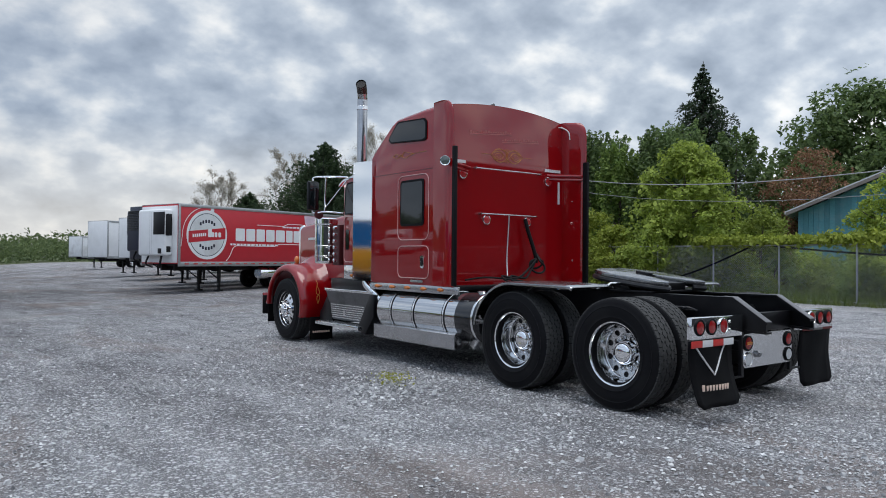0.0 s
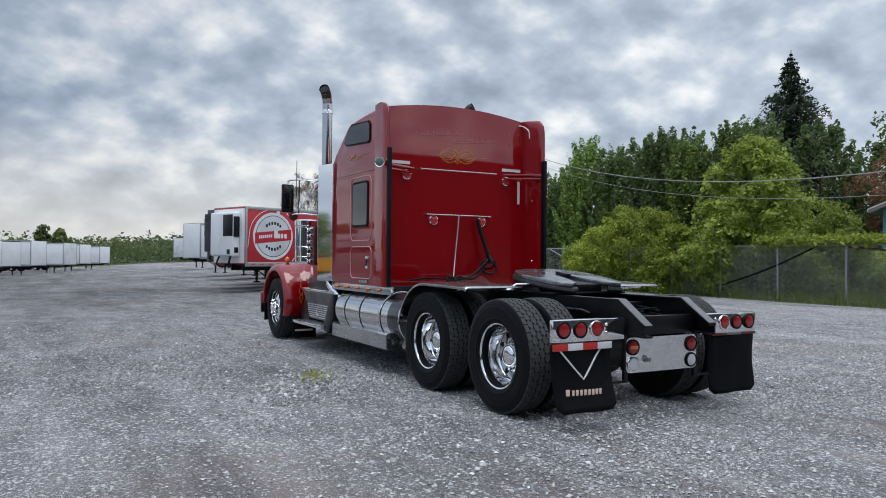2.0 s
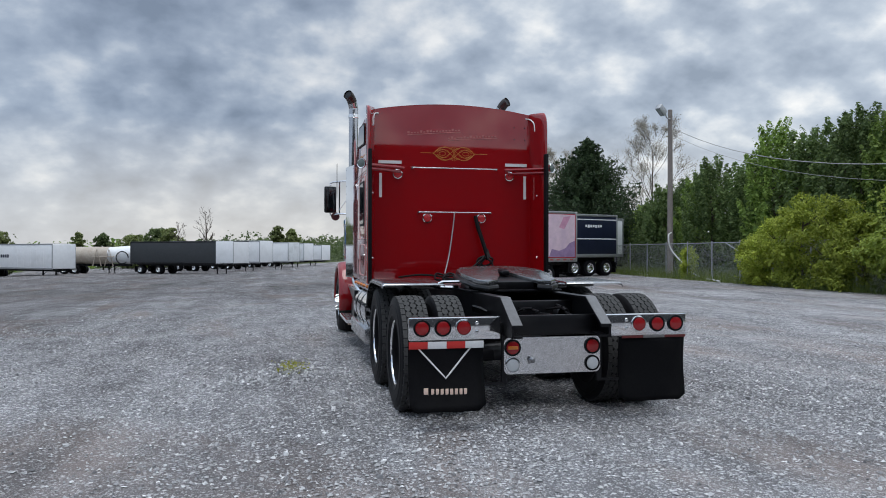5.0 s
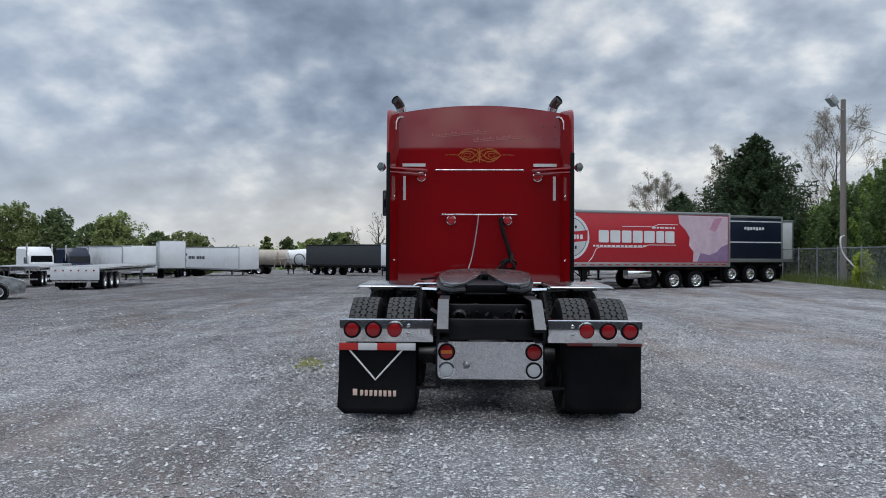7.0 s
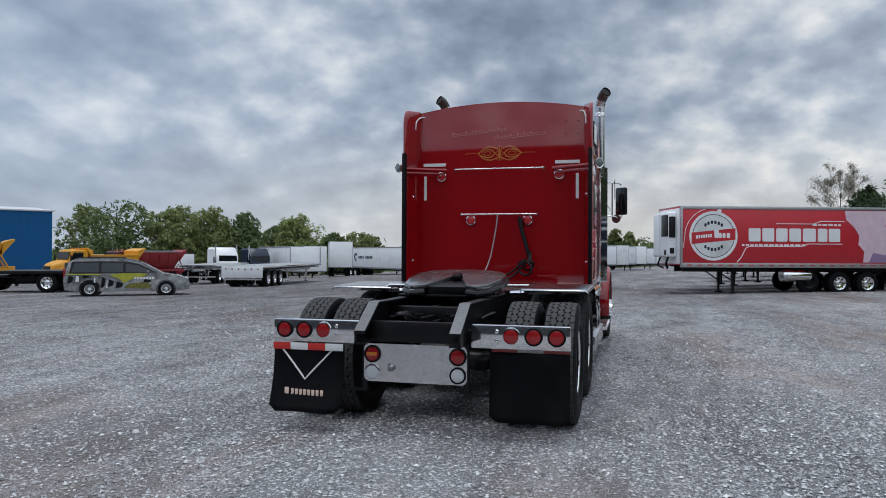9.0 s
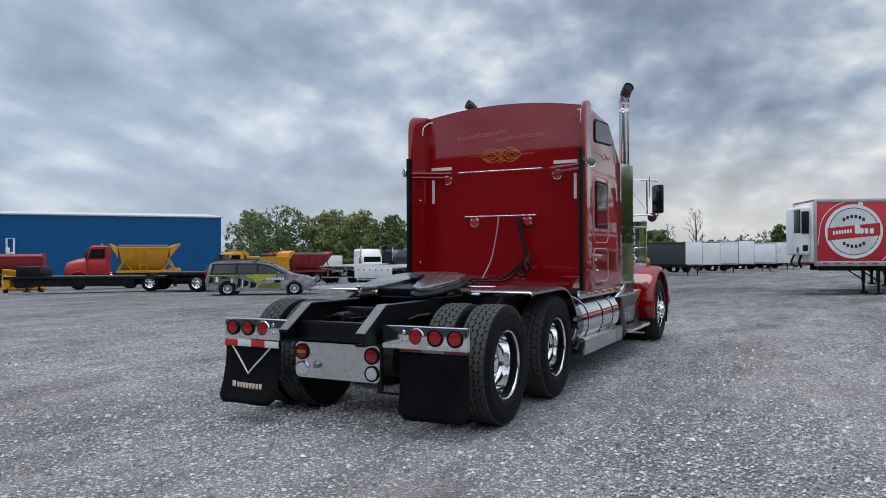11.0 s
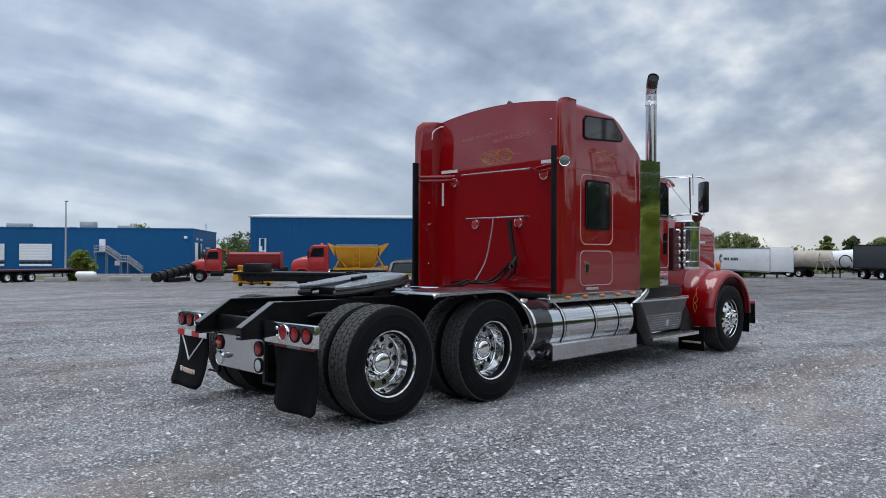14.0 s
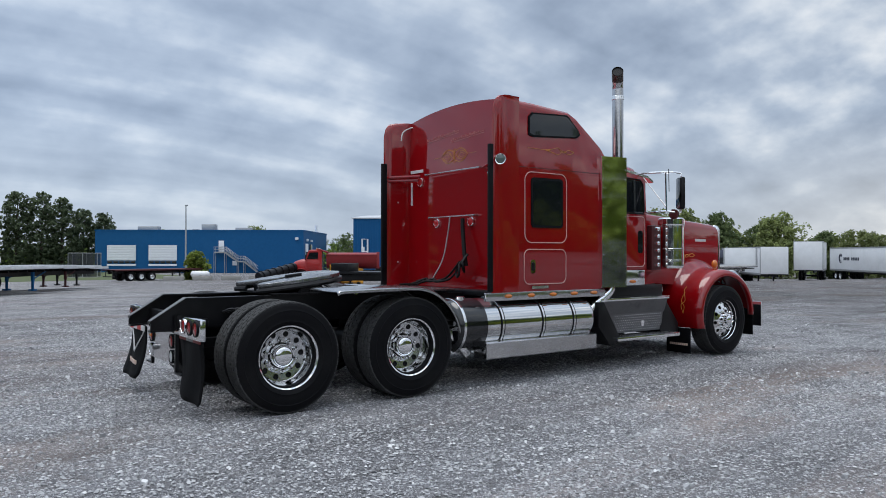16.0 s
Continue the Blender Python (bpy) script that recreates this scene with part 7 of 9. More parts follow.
def parked_van():
    t = thing("minivan", "grey minivan with dark and yellow-green side graphics", "car", at(-21.2, 21.9, heading(0.82, 0.57), -0.02) @ Matrix.Diagonal((1.0, 1.0, 0.94, 1.0)))
    W = 0.97
    prof = [(-0.98, 0.35), (-1.02, 0.75), (-0.98, 1.05), (-0.80, 1.62), (-0.62, 1.72), (0.4, 1.76), (1.5, 1.72), (2.15, 1.55), (2.95, 1.08), (3.65, 0.95), (3.95, 0.82), (4.05, 0.60), (4.0, 0.32), (3.6, 0.25), (-0.6, 0.25)]
    bm = B()
    rows = []
    for x, k in ((-W, 0.93), (-W + 0.05, 0.985), (-0.45, 1.0), (0.45, 1.0), (W - 0.05, 0.985), (W, 0.93)):
        rows.append([Vector((x if z < 1.0 else x * (1 - 0.17 * (z - 1.0) / 0.75), 1.5 + (y - 1.5) * (0.97 + 0.03 * (k > 0.95)), 0.25 + (z - 0.25) * (0.97 + 0.03 * k))) for y, z in prof])
    loft(bm, rows)
    part("body", bm, VAN_PAINT, t)
    bm = B()
    loft(bm, [[Vector((x * k, y, z + dz)) for y, z in ((-0.80, 1.63), (-0.62, 1.73), (0.4, 1.77), (1.5, 1.73), (2.05, 1.60))] + [Vector((x * k, y, z - 0.04)) for y, z in ((2.05, 1.60), (1.5, 1.73), (0.4, 1.77), (-0.62, 1.73), (-0.80, 1.63))] for x, k, dz in ((-0.80, 1.0, 0.0), (-0.5, 1.0, 0.012), (0.5, 1.0, 0.012), (0.80, 1.0, 0.0))])
    part("roof_skin", bm, BLACK, t, "black roof")
    for s in (-1, 1):
        def panel(name, pts, mat, lift, label=""):
            bm = B()
            a = [Vector((s * (W * (1 - 0.17 * max(0, z - 1.0) / 0.75) + lift), y, z)) for y, z in pts]
            b = [v - Vector((s * 0.03, 0, 0)) for v in a]
            loft(bm, [a, b])
            return part(name, bm, mat, t, label)
        panel("rear_side_window", [(-0.70, 1.13), (-0.60, 1.53), (0.35, 1.56), (0.35, 1.13)], VAN_GLASS, 0.004, "dark side window")
        panel("slide_window", [(0.45, 1.13), (0.45, 1.56), (1.30, 1.55), (1.30, 1.13)], VAN_GLASS, 0.004, "dark side window")
        panel("front_window", [(1.40, 1.13), (1.40, 1.53), (1.9, 1.44), (2.5, 1.13)], VAN_GLASS, 0.004, "dark side window")
        panel("lime_graphic", [(0.75, 1.0), (1.3, 1.09), (2.3, 1.06), (2.15, 0.92), (1.75, 0.86), (1.35, 0.62), (1.15, 0.82)], LIME, 0.007, "yellow-green graphic patch")
        panel("lime_graphic", [(1.35, 0.40), (1.5, 0.60), (2.2, 0.66), (2.5, 0.5), (2.3, 0.36)], VAN_LIME, 0.007, "mottled olive graphic")
        panel("lime_graphic", [(-0.9, 1.02), (-0.85, 1.06), (0.4, 1.04), (0.4, 0.99)], LIME, 0.007)
        for a, b, z0, z1 in ((-0.86, -0.62, 0.62, 0.98), (-0.30, 0.10, 0.86, 0.98), (0.42, 0.62, 0.40, 0.92), (0.70, 0.95, 0.45, 0.80), (1.0, 1.32, 0.38, 0.70), (2.1, 2.45, 0.60, 0.82)):
            panel("dark_graphic", [(a, z0), (a + 0.06, z1), (b, z1 - 0.08), (b - 0.05, z0 + 0.06)], BLACK, 0.006, "dark side graphic")
        for a, b, z0, z1 in ((-0.55, -0.42, 0.70, 0.98), (0.14, 0.22, 0.50, 0.90), (0.64, 0.69, 0.42, 0.80)):
            panel("pale_graphic", [(a, z0), (a + 0.03, z1), (b, z1 - 0.05), (b, z0)], DOOR_WHITE, 0.008)
        panel("window_band", [(-0.80, 1.08), (-0.70, 1.60), (0.4, 1.63), (1.45, 1.61), (1.95, 1.50), (2.66, 1.10)], BLACK, 0.0025, "black window surround")
        for k in range(7):
            panel("side_bar", [(1.75 + 0.12 * k, 0.80), (1.75 + 0.12 * k, 0.90), (1.84 + 0.12 * k, 0.90), (1.84 + 0.12 * k, 0.80)], WHITE, 0.010)
        for y in (0.0, 3.05):
            simple_wheel(t, s * 0.90, y, 0.36, 0.36, 0.21, s, VAN_RIM)
            bm = B()
            lathe(bm, [(s * 0.90, 0.0), (s * (W + 0.004), 0.40), (s * (W - 0.02), 0.42)], "x", 28, (0, y, 0.36))
            part("wheel_arch", bm, BLACK, t)
        bm = B()
        box(bm, s * 0.9 - 0.06, s * 0.9 + 0.03, -1.03, -0.93, 0.9, 1.3, 0.02)
        part("tail_lamp", bm, LENS_RED, t, "tall red tail lamp")
        bm = B()
        box(bm, s * 0.78 - 0.15, s * 0.78 + 0.14, 3.72, 3.98, 0.70, 0.86, 0.04)
        part("headlamp", bm, LENS_CLEAR, t, "clear headlamp")
        bm = B()
        box(bm, s * 1.06 - 0.09, s * 1.06 + 0.09, 2.25, 2.37, 1.05, 1.20, 0.04)
        part("door_mirror", bm, SILVER, t)
    bm = B()
    prism(bm, [(-0.72, 1.05), (0.72, 1.05), (0.62, 1.55), (-0.62, 1.55)], "y", -1.0, -0.90)
    part("rear_window", bm, GLASS_DARK, t)
    bm = B()
    for s in (-1, 1):
        tube(bm, [(s * 0.68, -0.5, 1.76), (s * 0.68, -0.3, 1.80), (s * 0.68, 1.2, 1.80), (s * 0.68, 1.4, 1.75)], 0.02, 8)
    part("roof_rails", bm, BLACK, t)


parked_van()


MAROON_RED = material("faded_dark_red_paint", (0.26, 0.018, 0.022), rough=0.45, vary=0.12, grain=8, stain=(0.17, 0.02, 0.02), stain_size=0.8)


def work_truck(label, m, cab_mat, body_mat, hopper=True, L=8.2, plough=False, tub=False):
    """A heavy road-works truck: cab ahead, hopper or tipper behind, on three axles. Origin at the tail."""
    t = thing("spreader_truck" if hopper else "tipper_truck", label, "truck", m, "work trucks")
    rims = GALV
    bm = B()
    for s in (-1, 1):
        box(bm, s * 0.42 - 0.05, s * 0.42 + 0.05, 0.2, L - 0.3, 0.75, 1.05)
    for y in (1.6, 2.9, 4.3):
        box(bm, -0.42, 0.42, y - 0.06, y + 0.06, 0.8, 1.0)
    part("chassis", bm, BLACK, t)
    for y in (1.4, 2.75):
        for s in (-1, 1):
            simple_wheel(t, s * 1.05, y, 0.52, 0.52, 0.26, s, rims)
            simple_wheel(t, s * 0.75, y, 0.52, 0.52, 0.26, s, BLACK)
    for s in (-1, 1):
        simple_wheel(t, s * 1.02, L - 1.10, 0.52, 0.52, 0.28, s, rims)
    # cab
    c0, c1 = L - 3.0, L - 1.62
    bm = B()
    prof = [(c0, 1.0), (c0, 2.75), (c0 + 0.15, 2.88), (c1 - 0.35, 2.90), (c1 - 0.15, 2.82), (c1 + 0.12, 2.0), (c1 + 0.12, 1.0)]
    rows = [[Vector((x, y, z if z < 2 else 2 + (z - 2) * k)) for y, z in prof] for x, k in ((-1.12, 0.93), (-1.02, 1.0), (0, 1.03), (1.02, 1.0), (1.12, 0.93))]
    loft(bm, rows)
    part("cab", bm, cab_mat, t)
    bm = B()
    arch = [(-1, 1.02)] + [(math.copysign(abs(math.cos(radians(a))) ** 0.45, -math.cos(radians(a))), abs(math.sin(radians(a))) ** 0.6) for a in range(0, 181, 15)] + [(1, 1.02)]
    rows = [[Vector((w * x, y, 1.02 if z > 1 else 1.25 + (zt - 1.25) * z)) for x, z in arch] for y, w, zt in ((c1 + 0.05, 1.02, 2.08), (c1 + 0.35, 0.96, 2.06), (c1 + 0.65, 0.90, 2.0), (L - 0.68, 0.82, 1.90), (L - 0.42, 0.76, 1.78), (L - 0.28, 0.70, 1.55))]
    loft(bm, rows)
    part("bonnet", bm, cab_mat, t)
    bm = B()
    box(bm, -0.62, 0.62, L - 0.33, L - 0.26, 0.85, 1.58, 0.03)
    part("grille", bm, BLACK, t)
    bm = B()
    box(bm, -1.15, 1.15, L - 0.15, L, 0.5, 0.85, 0.04)
    part("bumper", bm, BLACK if plough else CHROME, t)
    for s in (-1, 1):
        bm = B()
        prof = [(math.sin(radians(a)), math.cos(radians(a))) for a in range(-100, 101, 14)]
        rows = [[Vector((s * x, L - 1.10 + 0.66 * sn, max(0.5, 0.55 + 0.64 * cs))) for sn, cs in prof] for x in (0.70, 1.14, 1.18)]
        loft(bm, rows, closed=False)
        solid(part("front_wing", bm, cab_mat, t), 0.04, 0)
        bm = B()
        prism(bm, [(c0 + 0.35, 2.05), (c0 + 0.35, 2.68), (c1 - 0.25, 2.66), (c1 - 0.02, 2.05)], "x", s * 1.10, s * 1.135)
        part("door_window", bm, GLASS_DARK, t, "dark door window")
        bm = B()
        box(bm, s * 1.135 - 0.01, s * 1.135 + 0.012, c0 + 0.28, c1 + 0.02, 1.1, 1.98, 0.02)
        part("door", bm, cab_mat, t)
        bm = B()
        box(bm, s * 1.38 - 0.10, s * 1.38 + 0.10, c1 + 0.05, c1 + 0.13, 1.95, 2.45, 0.03)
        tube(bm, [(s * 1.1, c1, 2.45), (s * 1.38, c1 + 0.1, 2.45)], 0.02, 8)
        part("mirror", bm, BLACK, t)
        bm = B()
        lathe(bm, [(c0 - 0.1, 0.0), (c0 - 0.1, 0.28), (c0 + 1.0, 0.28), (c0 + 1.0, 0)], "y", 24, (s * 0.85, 0, 0.80))
        part("side_tank", bm, BLACK if plough else ALU, t)
    bm = B()
    prism(bm, [(-0.95, 2.1), (0.95, 2.1), (0.88, 2.72), (-0.88, 2.72)], "y", c1 - 0.12, c1 + 0.1)
    part("windscreen", bm, GLASS_DARK, t)
    for k in (-1, 1):
        bm = B()
        lathe(bm, [(2.9, 0.09), (3.02, 0.08), (3.05, 0)], "z", 14, (0.5 * k, c0 + 0.5, 0))
        part("beacon", bm, LENS_AMBER, t, "amber roof beacon")
    # body
    b0, b1 = 0.0, c0 - 0.45
    bm = B()
    if hopper:
        sec = [(-0.55, 1.25), (-1.18, 2.05), (-1.22, 2.75), (1.22, 2.75), (1.18, 2.05), (0.55, 1.25)]
        inner = [(-0.45, 1.4), (-1.10, 2.1), (-1.14, 2.75), (1.14, 2.75), (1.10, 2.1), (0.45, 1.4)]
        loft(bm, [[Vector((x, b0 + 0.25 + (2.75 - z) * 0.25, z)) for x, z in sec], [Vector((x, b1 - (2.75 - z) * 0.25, z)) for x, z in sec]])
    elif tub:
        sec = [(-1.22 * math.cos(radians(a)) * (1.0 if a in (0, 180) else 0.98), 2.5 - 1.35 * math.sin(radians(a)) ** 0.8) for a in range(0, 181, 12)]
        loft(bm, [[Vector((x, y, z)) for x, z in sec] for y in (b0 + 0.1, b1 + 0.05)])
    else:
        sec = [(-1.15, 1.3), (-1.2, 2.45), (1.2, 2.45), (1.15, 1.3)]
        loft(bm, [[Vector((x, b0 + 0.1 + 0.15 * (z > 2), z)) for x, z in sec], [Vector((x, b1 + 0.1, z)) for x, z in sec]])
    hop = part("hopper" if hopper else "tipper_body", bm, body_mat, t)
    bm = B()
    box(bm, -1.26, 1.26, b0 + 0.2, b1 + 0.05, 2.70 if hopper else 2.40, 2.80 if hopper else 2.50, 0.02)
    part("top_rim", bm, body_mat, hop)
    if hopper:
        # steel cradle under the hopper and the dark screen over it
        for s in (-1, 1):
            bm = B()
            box(bm, s * 0.98 - 0.07, s * 0.98 + 0.07, b0 - 0.25, b1 + 0.1, 1.06, 1.24, 0.02)
            for e, y in ((1, b0 - 0.15), (-1, b1)):
                tube(bm, [(s * 1.0, y, 1.2), (s * 1.16, y + e * 0.5, 2.1)], 0.055, 8)
                tube(bm, [(s * 1.0, y + e * 0.9, 1.2), (s * 1.0, y + e * 0.45, 1.75)], 0.045, 8)
            part("cradle_rail", bm, body_mat, hop)
        bm = B()
        loft(bm, [[Vector((x, y, z)) for x, z in ((-1.16, 2.78), (-1.1, 2.86), (0, 2.98), (1.1, 2.86), (1.16, 2.78))] for y in (b0 + 0.3, b1 - 0.05)])
        part("screen", bm, BLACK, hop, "dark screen over the hopper")
    ribs = 5 if hopper else 0 if tub else 8
    for k in range(ribs):
        y = b0 + 0.6 + (b1 - b0 - 1.1) * k / (ribs - 1)
        for s in (-1, 1):
            bm = B()
            if hopper:
                prism(bm, [(s * 0.60, 1.28), (s * 1.24, 2.08), (s * 1.28, 2.72), (s * 1.20, 2.72), (s * 1.14, 2.10), (s * 0.52, 1.32)], "y", y - 0.04, y + 0.04)
            else:
                box(bm, s * 1.2 - 0.02, s * 1.2 + 0.05, y - 0.05, y + 0.05, 1.3, 2.42)
            part("rib", bm, body_mat, hop)
    if tub:
        for s in (-1, 1):
            bm = B()
            box(bm, s * 1.16 - 0.09, s * 1.16 + 0.09, b0 - 0.05, b0 + 0.22, 1.2, 2.72, 0.03)
            part("rear_post", bm, body_mat, hop)
        bm = B()
        prism(bm, [(b1 - 0.1, 2.55), (b1 + 0.9, 2.98), (b1 + 0.9, 3.04), (b1 - 0.1, 2.72)], "x", -1.1, 1.1, 0.01)
        part("cab_shield", bm, body_mat, hop, "sloped shield over the cab")
        bm = B()
        loft(bm, [[Vector((x, y, z)) for x, z in ((-1.1, 2.48), (-0.7, 2.60), (0, 2.66), (0.7, 2.60), (1.1, 2.48))] for y in (b0 + 0.2, b1)])
        part("tarp_cover", bm, body_mat, hop, "rolled-out dark red tarpaulin")
    for y0, y1, up in () if tub else ((b0 - 0.45, b0 + 0.25, 1), (b1, b1 + 0.5, 1)):
        bm = B()
        far_end = y0 if y0 < b0 else y1
        near = y1 if y0 < b0 else y0
        prism(bm, [(near, 2.05), (near, 2.82), (near * 0.45 + far_end * 0.55, 2.98), (far_end, 3.06), (far_end, 2.95), (near * 0.6 + far_end * 0.4, 2.45)], "x", -1.15, 1.15, 0.01)
        part("spill_guard", bm, body_mat, hop)
    if hopper:
        bm = B()
        yl = b0 + (b1 - b0) * 0.55
        for s in (-1, 1):
            bm = B()
            for s2 in (-0.22, 0.22):
                tube(bm, [(s * 1.32, yl + s2, 1.1), (s * 1.36, yl + s2, 2.75)], 0.025, 6)
            for k in range(5):
                z = 1.25 + 0.34 * k
                tube(bm, [(s * 1.33, yl - 0.22, z), (s * 1.33, yl + 0.22, z)], 0.02, 6)
            part("ladder", bm, body_mat, hop)
    bm = B()
    box(bm, -0.5, 0.5, b0 - 0.55, b0 + 0.3, 0.75, 1.35, 0.05)
    part("spreader_box", bm, body_mat if hopper else BLACK, t)
    return t


def truck_at(front, back):
    fx, fy = front[0] - back[0], front[1] - back[1]
    n = math.hypot(fx, fy)
    return at(back[0], back[1], heading(fx / n, fy / n))


work_truck("red road-works truck with a glossy half-round red body", truck_at((-64.4, 31.5), (-59.6, 39.5)) @ Matrix.Scale(1.14, 4), ORANGE_RED, MAROON_RED, hopper=False, tub=True, plough=True, L=8.2)
work_truck("red truck carrying a yellow spreader hopper", truck_at((-46.2, 31.1), (-41.2, 37.3)) @ Matrix.Scale(1.12, 4), ORANGE_RED, YELLOW, L=6.95)
work_truck("yellow tipper truck with a yellow body", truck_at((-43.0, 43.5), (-40.2, 50.0)), YELLOW, YELLOW, hopper=False, L=7.6)
work_truck("dark red spreader truck parked behind the yellow one", truck_at((-43.5, 49.0), (-40.0, 56.0)), MAROON, MAROON_RED, L=8.0)
bm = B()
GA = land(-59.5, 25.5)
A0, A1 = Vector((-60.6, 26.4, GA + 0.48)), Vector((-63.0, 31.3, GA + 1.35))
tube(bm, [A0, A0.lerp(A1, 0.5), A1], 0.44, 18)
for k in range(6):
    f = 0.08 + 0.17 * k
    tube(bm, [A0.lerp(A1, f - 0.012), A0.lerp(A1, f + 0.012)], 0.52, 18)
box(bm, -0.3, 0.3, -1.6, 1.6, 0, 0.42, 0.03, m=pose(-61.9, 29.2, GA, 0, 0, 26))
aug = finish("auger_tube", bm, BLACK)
tagged(aug, "thick black ribbed auger tube lying on the gravel", "machine part")
# plough blade set down behind the flatbed
ld = thing("snow_plough", "yellow snow plough blade set down behind a flatbed", "plough", at(-42.2, 25.7, heading(0.85, -0.5)))
bm = B()
face = [(0.30 - 0.32 * math.sin(radians(a)), 0.15 + 1.28 * k / 8) for k, a in enumerate(range(0, 181, 22))]
loft(bm, [[Vector((x, y, z * h)) for y, z in face] for x, h in ((-1.35, 0.86), (-0.6, 0.93), (0.3, 1.0), (1.2, 1.08))], closed=False)
solid(part("blade", bm, YELLOW, ld), 0.05, 0)
for x in (-1.0, -0.35, 0.35, 1.0):
    bm = B()
    prism(bm, [(0.30, 0.2), (0.62, 0.3), (0.55, 0.9), (0.30, 1.2), (0.10, 0.75)], "x", x - 0.03, x + 0.03)
    part("rib", bm, YELLOW, ld)
bm = B()
box(bm, -0.55, 0.55, 0.5, 1.5, 0.35, 0.6, 0.03)
for x in (-0.5, 0.5):
    box(bm, x - 0.06, x + 0.06, 0.5, 1.9, 0.4, 0.95, 0.02)
part("push_frame", bm, BLACK, ld)
for x in (-1.0, 1.0):
    bm = B()
    box(bm, x - 0.14, x + 0.14, 0.15, 0.5, 0.0, 0.24, 0.03)
    part("skid_shoe", bm, BLACK, ld)


def bobtail(label, m, mat):
    """A parked road tractor seen far off."""
    t = thing("semi_truck", label, "truck", m, "far road tractors")
    bm = B()
    rows = [[Vector((w * x, y, z)) for x, z in ((-1, 1.0), (-1, zt - 0.2), (-0.85, zt), (0.85, zt), (1, zt - 0.2), (1, 1.0))] for y, w, zt in ((2.4, 1.2, 3.6), (4.2, 1.2, 3.6), (4.9, 1.15, 2.9), (5.0, 1.1, 2.1), (6.6, 0.9, 1.85), (6.8, 0.8, 1.6))]
    loft(bm, rows)
    part("cab", bm, mat, t)
    bm = B()
    prism(bm, [(-1.0, 2.15), (1.0, 2.15), (0.95, 2.75), (-0.95, 2.75)], "y", 4.85, 5.0)
    part("windscreen", bm, GLASS_DARK, t)
    for s in (-1, 1):
        bm = B()
        prism(bm, [(4.0, 2.0), (4.0, 2.6), (4.6, 2.6), (4.75, 2.0)], "x", s * 1.19, s * 1.21)
        part("door_window", bm, GLASS_DARK, t)
        for y in (0.8, 2.1, 5.8):
            simple_wheel(t, s * 1.05, y, 0.5, 0.5, 0.28, s)
        bm = B()
        lathe(bm, [(2.3, 0.08), (3.9, 0.08)], "z", 10, (s * 1.15, 3.2 + 1.3, 0))
        part("stack", bm, CHROME, t)
    bm = B()
    box(bm, -0.45, 0.45, 0, 6.5, 0.75, 1.0)
    part("chassis", bm, BLACK, t)
    return t


bobtail("white road tractor parked among the trailers", at(-43.0, 66.6, heading(0.8, -0.6)), WHITE)
bobtail("dark road tractor parked among the trailers", at(-42.0, 71.8, heading(0.8, -0.6)), NAVY)
box_trailer("pale box trailer behind the road tractors", at(-50.5, 68.5, heading(0.8, -0.6)), 7.0, WHITE_RIB, WHITE, z1=3.0)
box_trailer("low pale box trailer behind the van", at(-56.5, 63.5, heading(0.8, -0.6)), 7.5, WHITE, WHITE, z1=2.9)

# beige tank trailer and its pump frame
tk = thing("tank_trailer", "weathered beige tank trailer with a pump frame", "trailer", at(-26.5, 88.5, heading(1.0, -0.25)))
bm = B()
lathe(bm, [(0, 0.3), (0.1, 0.8), (0.4, 1.05), (6.3, 1.05), (6.6, 0.8), (6.7, 0.3), (6.7, 0)], "y", 28, (0, 0, 2.1))
part("tank", bm, BEIGE, tk)
bm = B()
lathe(bm, [(6.3, 0.0), (6.3, 0.9), (9.0, 1.1), (9.2, 0.9), (9.2, 0)], "y", 24, (0.2, 0, 2.2))
part("white_tank", bm, WHITE, tk, "white tank section")
bm = B()
for y in (5.2, 6.6):
    tube(bm, [(1.2, y - 0.5, 0.9), (1.2, y, 2.9), (1.2, y + 0.5, 0.9)], 0.06, 6)
tube(bm, [(1.2, 4.6, 2.0), (1.2, 7.2, 2.0)], 0.05, 6)
part("pump_frame", bm, BEIGE, tk)
bm = B()
tube(bm, [(1.35, 8.2 + 0.7 * math.cos(a), 1.9 + 0.7 * math.sin(a)) for a in np.linspace(0, 5.5, 20)], 0.06, 8)
part("hose_reel", bm, HOSE, tk)
trailer_base(tk, 9.0, 2.5, (1.3, 2.6), 1.2)

# ---------- buildings ----------


